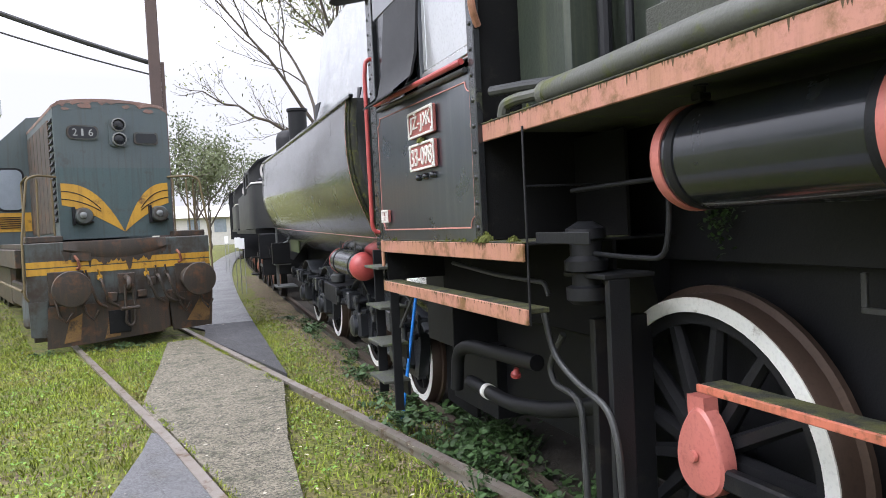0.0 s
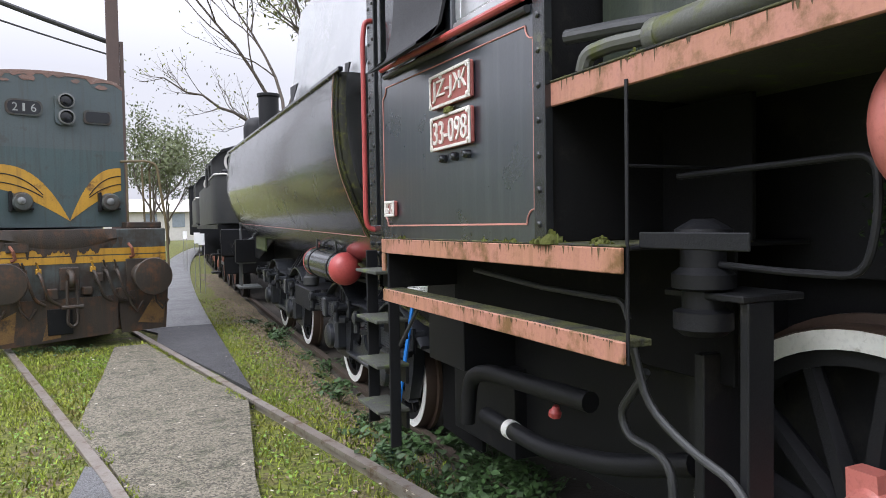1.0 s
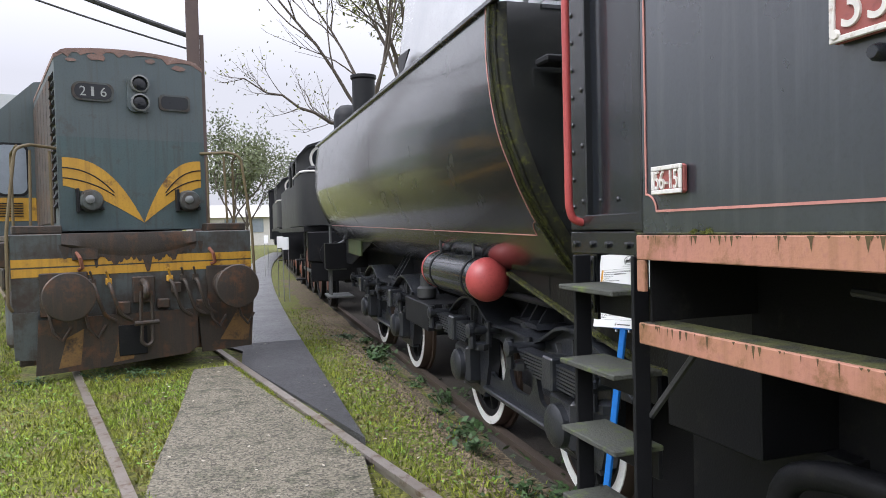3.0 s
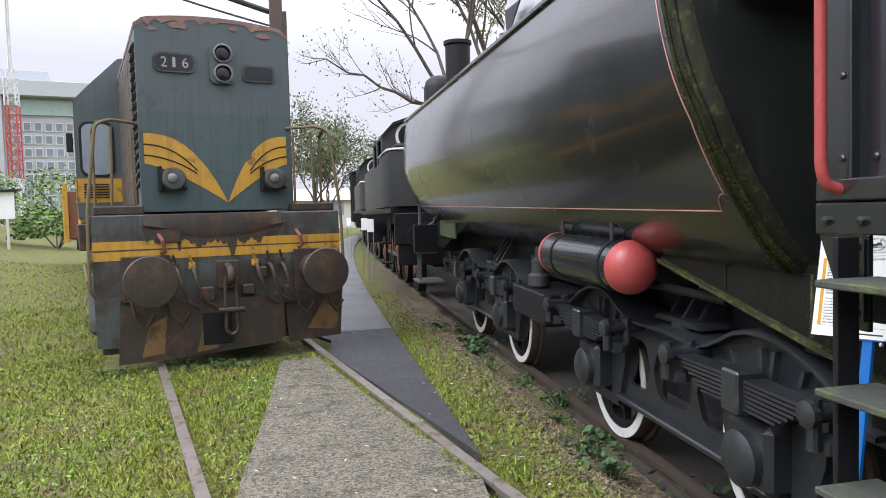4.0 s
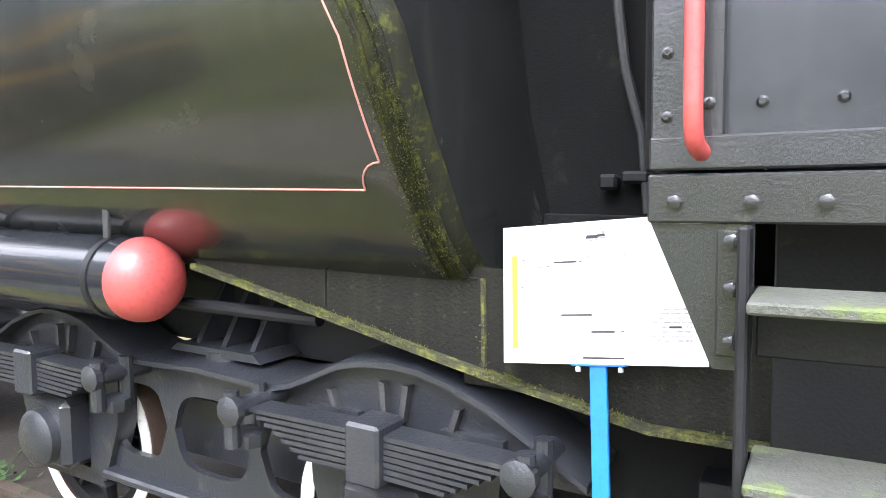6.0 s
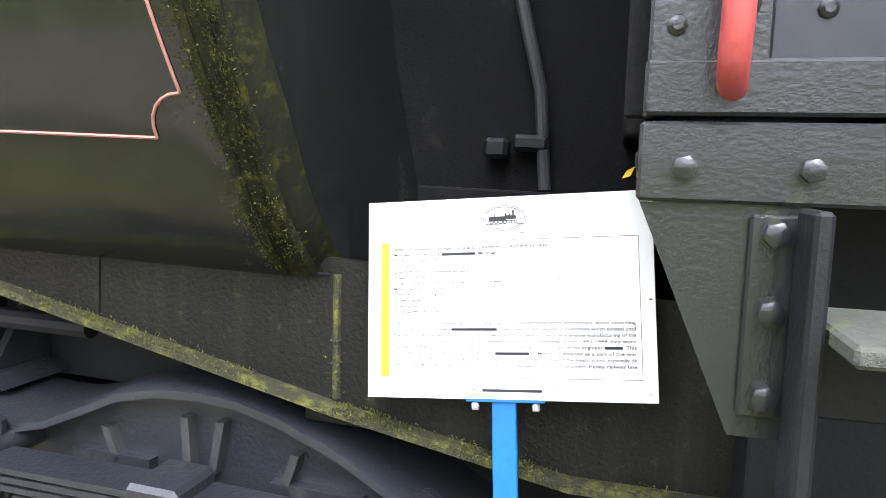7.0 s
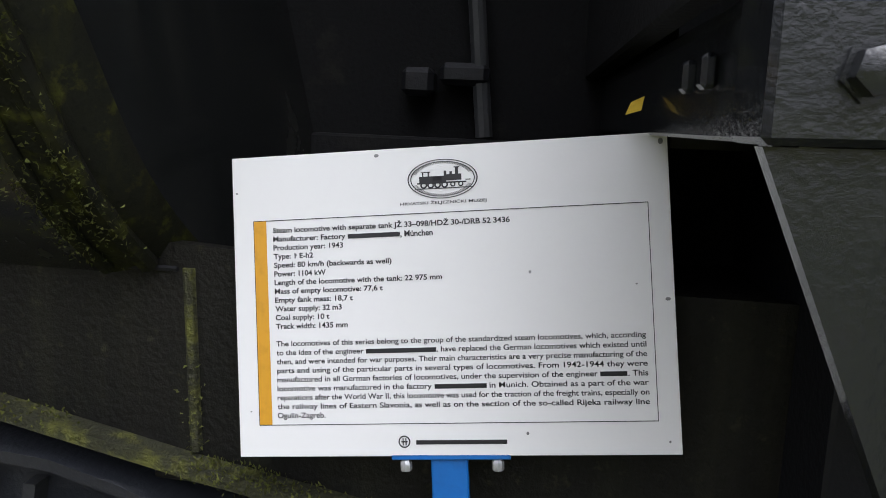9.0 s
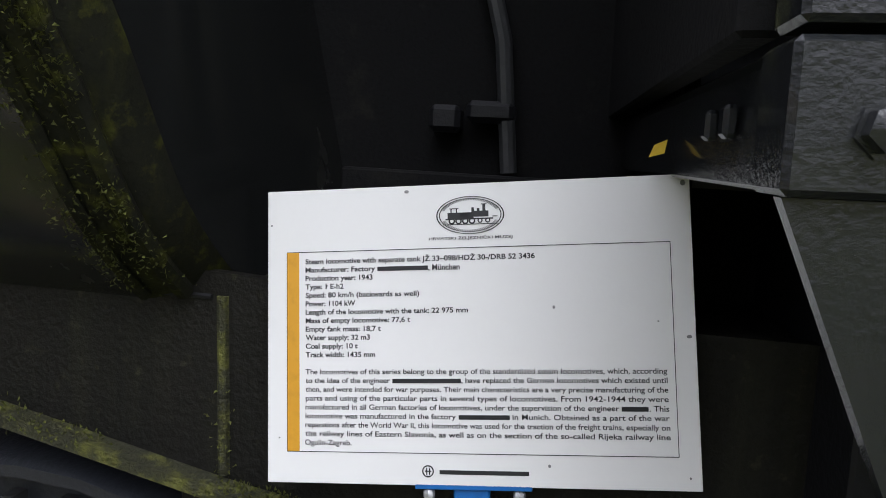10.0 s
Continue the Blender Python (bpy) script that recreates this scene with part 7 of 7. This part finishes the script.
# ---------- office building, mast, low houses ----------
BX, BY = -58.0, 158.0
bld = thing("office_building", (BX, BY, 0), "grey office block with green-tinted top storey and many windows", "building", yaw=14)
part("wall", Shape().box(BX - 45, BX + 28, BY, BY + 18, -0.5, 27.0, 0.05), CONC, bld)
part("wall_bay", Shape().box(BX - 1, BX + 4, BY - 2.5, BY, -0.5, 27.0, 0.05).box(BX + 18, BX + 23, BY - 2.5, BY, -0.5, 27.0, 0.05), CONC, bld)
part("glazed_storey", Shape().box(BX - 45, BX + 28, BY - 0.6, BY - 0.05, 23.5, 26.5, 0.05), GREENGLASS, bld, "green-tinted glazed strip")
part("roof", Shape().box(BX - 46, BX + 29, BY - 3, BY + 19, 27.02, 30.0, 0.05), CONC, bld)
part("plant_room", Shape().box(BX - 20, BX + 12, BY + 3, BY + 12, 30.02, 33.0, 0.05), CONC, bld)
wm = Shape().box(-0.55, 0.55, -0.25, -0.02, -0.75, 0.75, 0).mesh("window")
wm.materials.append(OFFGLASS)
fm = Shape().box(-0.7, 0.7, -0.3, -0.01, -0.9, -0.75, 0).box(-0.7, 0.7, -0.3, -0.01, 0.75, 0.9, 0).box(-0.7, -0.55, -0.3, -0.01, -0.75, 0.75, 0).box(0.55, 0.7, -0.3, -0.01, -0.75, 0.75, 0).mesh("window_frame")
fm.materials.append(MASTW)
for r in range(8):
    for c in range(30):
        u = -30 + 1.9 * c
        if -2 < u < 5 or 17 < u < 24:
            continue
        w = new("window", wm)
        w.parent, w.location = bld, (u, 0, 3.0 + 2.6 * r)
        f = new("window_frame", fm)
        f.parent = w
MX, MY = -49.4, 150.0
mast = thing("lattice_mast", (MX, MY, 0), "tall red and white lattice mast", "mast")
for k in range(30):
    z0, z1 = 1.7 * k, 1.7 * (k + 1)
    wd = 1.9 if k < 17 else (0.35 if k > 17 else 1.0)
    s = Shape()
    cs = [(-wd / 2, -wd / 2), (wd / 2, -wd / 2), (wd / 2, wd / 2), (-wd / 2, wd / 2)]
    for i in range(4):
        a, b = cs[i], cs[(i + 1) % 4]
        s.rod((MX + a[0], MY + a[1], z0), (MX + a[0], MY + a[1], z1), 0.13, 5)
        s.rod((MX + a[0], MY + a[1], z0), (MX + b[0], MY + b[1], z1), 0.08, 4)
        s.rod((MX + a[0], MY + a[1], z1), (MX + b[0], MY + b[1], z1), 0.07, 4)
    part("section", s, MASTR if 6 <= k <= 13 else MASTW, mast, "red painted section" if 6 <= k <= 13 else "white painted section")
hs = thing("low_house", (6.0, 88, 0.3), "pale low house at the end of the path", "house")
part("wall", Shape().box(-2, 14, 88, 98, 0.0, 3.4, 0.05), CREAM, hs)
part("roof", Shape().prism([(87.5, 3.4), (93, 5.0), (98.5, 3.4)], "x", -2.4, 14.4), CREAM, hs)
for k in range(5):
    part("window", Shape().box(-0.8 + 3 * k, 0.6 + 3 * k, 87.94, 88.0, 1.6, 3.2, 0.02), OFFGLASS, hs)

# distant wooded hill that closes the view
h = Shape()
rng = random.Random(2)
cols = 90
for k in range(cols + 1):
    a = radians(-180 + 360 * k / cols)
    r = 380
    top = 13 + 9 * noise.noise((math.cos(a) * 2.2, math.sin(a) * 2.2, 3)) + 2.5 * noise.noise((math.cos(a) * 14, math.sin(a) * 14, 1))
    h.v += [(r * math.sin(a), r * math.cos(a), -6), ((r + 40) * math.sin(a), (r + 40) * math.cos(a), top)]
h.f = [(2 * k, 2 * k + 1, 2 * k + 3, 2 * k + 2) for k in range(cols)]
single("backdrop", h, LEAF1, "far wooded hills", kind="structure", smooth=180)


# ---------- grass, weeds, leaves, pebbles ----------
def covered(x, y):
    """Whether a place lies on paving or under a rail."""
    if abs(x - left_rail(y)) < 0.05 or abs(x - right_rail(y)) < 0.05:
        return True
    if y < 5.66 and (-1.2 + 0.148 * y) < x < right_edge(y) and (x < left_rail(y) or y < 2.6):
        return True
    if 2.6 < y < 10.5 and left_rail(y) < x < min(right_edge(y), right_rail(y)):
        edge = np.interp(y, [5.75, 6.1, 6.6, 7.3, 8.6, 10.45], [-0.44, -0.42, -0.46, -0.43, -0.34, -0.25])
        if y < 5.75 or x > edge:
            return True
    if y > 7.28 and x < path_right(y) and x > max(right_rail(y), path_right(y) - 1.0):
        return True
    if y > 10.6 and abs(x - diesel_x(y)) < 1.15:
        return True
    return False


# bare brown earth between the grass and the train's rail
be, bn = Shape(), 90
for i in range(bn + 1):
    y = 2.4 + 22 * i / bn
    a0 = axis_x(y) - 2.57 + (1.38 if y < 6 else 1.25) + 0.28 * noise.noise((y * 0.9, 3, 1)) + 0.12 * noise.noise((y * 3.1, 7, 1))
    if y > 7.0:
        a0 = max(a0, path_right(y) + 0.12 + 0.1 * noise.noise((y * 2.3, 1, 4)))
    for k in range(6):
        x = a0 + (axis_x(y) - 0.745 - a0) * k / 5
        be.v.append((x, y, ground_z(x, y) + (0.008 if k else -0.004)))
be.f = [(6 * i + j, 6 * i + j + 1, 6 * i + j + 7, 6 * i + j + 6) for i in range(bn) for j in range(5)]
single("ground_bare_earth", be, BAREEARTH, "bare brown earth strewn with leaves beside the rail", kind="structure", smooth=180)

rng = random.Random(11)
s = Shape()
count = 0
while count < 90000:
    y = 1.2 + 15 * rng.random() ** 1.5
    x = rng.uniform(-5.5, 1.95) if rng.random() < 0.75 else rng.uniform(-1.5, 1.6)
    if covered(x, y):
        continue
    worn = noise.noise((x * 0.8, y * 0.8, 5))
    strip = x > 1.15 and y > 6.5
    if rng.random() < (0.8 if strip else 0.28) + 0.5 * max(0, worn):
        count += 1
        continue
    hgt = rng.uniform(0.018, 0.05) * (1.5 if noise.noise((x * 2.5, y * 2.5, 9)) > 0.25 else 1)
    a = rng.uniform(0, 6.28)
    wd = rng.uniform(0.004, 0.008)
    lean = Vector((rng.uniform(-1, 1), rng.uniform(-1, 1), 0)) * hgt * 0.7
    z = ground_z(x, y) - 0.004
    dx, dy = wd * math.cos(a), wd * math.sin(a)
    s.add([(x - dx, y - dy, z), (x + dx, y + dy, z), (x + lean.x * 0.4 + dx * 0.7, y + lean.y * 0.4 + dy * 0.7, z + hgt * 0.6), (x + lean.x, y + lean.y, z + hgt), (x + lean.x * 0.4 - dx * 0.7, y + lean.y * 0.4 - dy * 0.7, z + hgt * 0.6)],
          [(0, 1, 2, 4), (4, 2, 3)])
    count += 1


def quick(name, s, mat, label, category):
    me = bpy.data.meshes.new(name)
    me.from_pydata(s.v, [], s.f)
    me.materials.append(mat)
    return tagged(new(name, me), label, category, kind="stuff")


for k in range(3600):
    y = rng.uniform(2.7, 10.3)
    fx = right_rail if rng.random() < 0.6 else left_rail
    x = fx(y) + (-1 if fx is right_rail else 1) * (0.045 + abs(rng.gauss(0, 0.03)))
    if noise.noise((x * 3, y * 3, 4)) < -0.15 or x > right_edge(y):
        continue
    hgt, a = rng.uniform(0.01, 0.03), rng.uniform(0, 6.28)
    dx, dy = 0.005 * math.cos(a), 0.005 * math.sin(a)
    lx, ly = rng.uniform(-0.02, 0.02), rng.uniform(-0.02, 0.02)
    s.add([(x - dx, y - dy, -0.004), (x + dx, y + dy, -0.004), (x + lx, y + ly, hgt)], [(0, 1, 2)])
for k in range(70000):
    if k < 34000:
        x, y = rng.uniform(-3.6, 1.5), rng.uniform(6.5, 12)
    else:
        x, y = rng.uniform(-15, -1.6), rng.uniform(8, 30)
    if covered(x, y) or rng.random() < 0.4 * max(0, noise.noise((x * 0.8, y * 0.8, 5))):
        continue
    far = 1.0 if k < 34000 else 1.6
    hgt, a, wd = rng.uniform(0.015, 0.04) * far, rng.uniform(0, 6.28), rng.uniform(0.005, 0.009) * far
    dx, dy = wd * math.cos(a), wd * math.sin(a)
    lx, ly, z = rng.uniform(-0.03, 0.03) * far, rng.uniform(-0.03, 0.03) * far, ground_z(x, y) - 0.004
    s.add([(x - dx, y - dy, z), (x + dx, y + dy, z), (x + lx, y + ly, z + hgt)], [(0, 1, 2)])
quick("grass", s, GRASS, "short patchy green grass", "grass")


def leaf(s, x, y, z, size, rng, tilt=0.5):
    a = rng.uniform(0, 6.28)
    u = Vector((math.cos(a), math.sin(a), rng.uniform(-tilt, tilt))).normalized()
    v = Vector((0, 0, 1)).cross(u).normalized() + Vector((0, 0, rng.uniform(-tilt, tilt)))
    c = Vector((x, y, z))
    s.add([c - u * size, c - u * size * 0.2 + v * size * 0.55, c + u * size, c - u * size * 0.2 - v * size * 0.55], [(0, 1, 2, 3)])


s = Shape()
for k in range(16000):
    y = 1.4 + 10 * rng.random() ** 1.4
    x = rng.uniform(-4.5, 1.5)
    if covered(x, y) or noise.noise((x * 1.7, y * 1.7, 2)) < -0.1:
        continue
    leaf(s, x, y, ground_z(x, y) + rng.uniform(0.012, 0.035), rng.uniform(0.008, 0.02), rng, 0.6)
quick("lawn_weeds", s, LAWNWEED, "bright green clover and small lawn weeds", "lawn weeds")
s = Shape()
for k in range(22000):
    y = 2.6 + 13 * rng.random()
    x = axis_x(y) - 2.57 + rng.gauss(1.48, 0.26)
    if covered(x, y) or x > 2.2:
        continue
    leaf(s, x, y, ground_z(x, y) + 0.008, rng.uniform(0.008, 0.021), rng)
for k in range(3000):
    x, y = rng.uniform(-4, 1.4), rng.uniform(2, 12)
    if not covered(x, y):
        leaf(s, x, y, ground_z(x, y) + 0.02, rng.uniform(0.008, 0.018), rng)
quick("leaf_litter", s, DRYLEAF, "brown dry leaf litter along the rail", "leaf litter")
s = Shape()
for k in range(170):
    y = rng.uniform(1.5, 12)
    x = rng.uniform(-0.5, 1.3)
    leaf(s, x, y, (0.004 if covered(x, y) else 0.0) + 0.002, rng.uniform(0.008, 0.022), rng, 0.15)
quick("pale_leaves", s, PLEAF, "pale fallen leaves scattered on the path", "fallen leaves")
s = Shape()
for k in range(5200):
    y = rng.uniform(2.7, 10.4)
    x = rng.uniform(-0.5, 0.95)
    if not (left_rail(y) + 0.06 < x < min(right_edge(y), right_rail(y) - 0.1)) or not covered(x, y):
        continue
    r = rng.uniform(0.004, 0.012)
    s.add([(x - r, y, 0), (x, y - r * 0.8, 0), (x + r, y, 0), (x, y + r * 0.8, 0), (x, y, r * 0.5)], [(0, 1, 4), (1, 2, 4), (2, 3, 4), (3, 0, 4)])
quick("pebbles", s, PEBBLE, "small pebbles set in the worn slab", "pebbles")


def weed(x, y, n, size, height, seed):
    rng = random.Random(seed)
    z = ground_z(x, y)
    w = thing("weed", (x, y, z), "low dark green weed clump by the rail", "plant", group="weeds along the rail")
    s, st = Shape(), Shape()
    for k in range(n):
        a, r, hh = rng.uniform(0, 6.28), abs(rng.gauss(0, 0.13)), rng.uniform(0.3, 1) * height
        px, py = x + r * math.cos(a), y + r * math.sin(a)
        leaf(s, px, py, z + hh, size * rng.uniform(0.6, 1.2), rng, 0.7)
        if k % 4 == 0:
            st.tube([(x + r * 0.3 * math.cos(a), y + r * 0.3 * math.sin(a), z - 0.02), (px, py, z + hh)], 0.003, 4)
    part("foliage", s, IVY, w, "", 180)
    part("stem", st, IVY, w)


rng = random.Random(21)
for k in range(85):
    y = rng.uniform(2.4, 12.5) if k > 50 else rng.uniform(2.5, 5.8)
    off = rng.gauss(1.72, 0.16) if y > 5.6 else rng.uniform(1.35, 2.2)
    weed(axis_x(y) - 2.57 + off, y, rng.randint(40, 90), rng.uniform(0.02, 0.045), rng.uniform(0.08, 0.22) if y < 5.6 else rng.uniform(0.05, 0.14), 100 + k)
for k in range(9):
    y = 10.62 + 0.2 * rng.uniform(-1, 1)
    weed(rng.uniform(-1.9, 0.1), y - 0.12, 40, 0.022, 0.08, 200 + k)
rng = random.Random(5)
tuft = thing("wall_fern", (1.88, 2.1, 1.40), "small dark green plant growing from the frame", "plant")
s = Shape()
for k in range(160):
    leaf(s, 1.885 - abs(rng.gauss(0, 0.03)), 2.1 + rng.gauss(0, 0.045), 1.47 + rng.gauss(0, 0.06), 0.012, rng, 1.5)
part("foliage", s, IVY, tuft, "", 180)
# single yellow leaves
for p in ((1.72, 5.118, 1.345), (-1.0, 10.62, 0.55)):
    s = Shape()
    leaf(s, *p, 0.018, rng, 1.2)
    single("fallen_leaf", s, YLEAF, "single yellow autumn leaf", "leaf", group="single leaves", smooth=180)
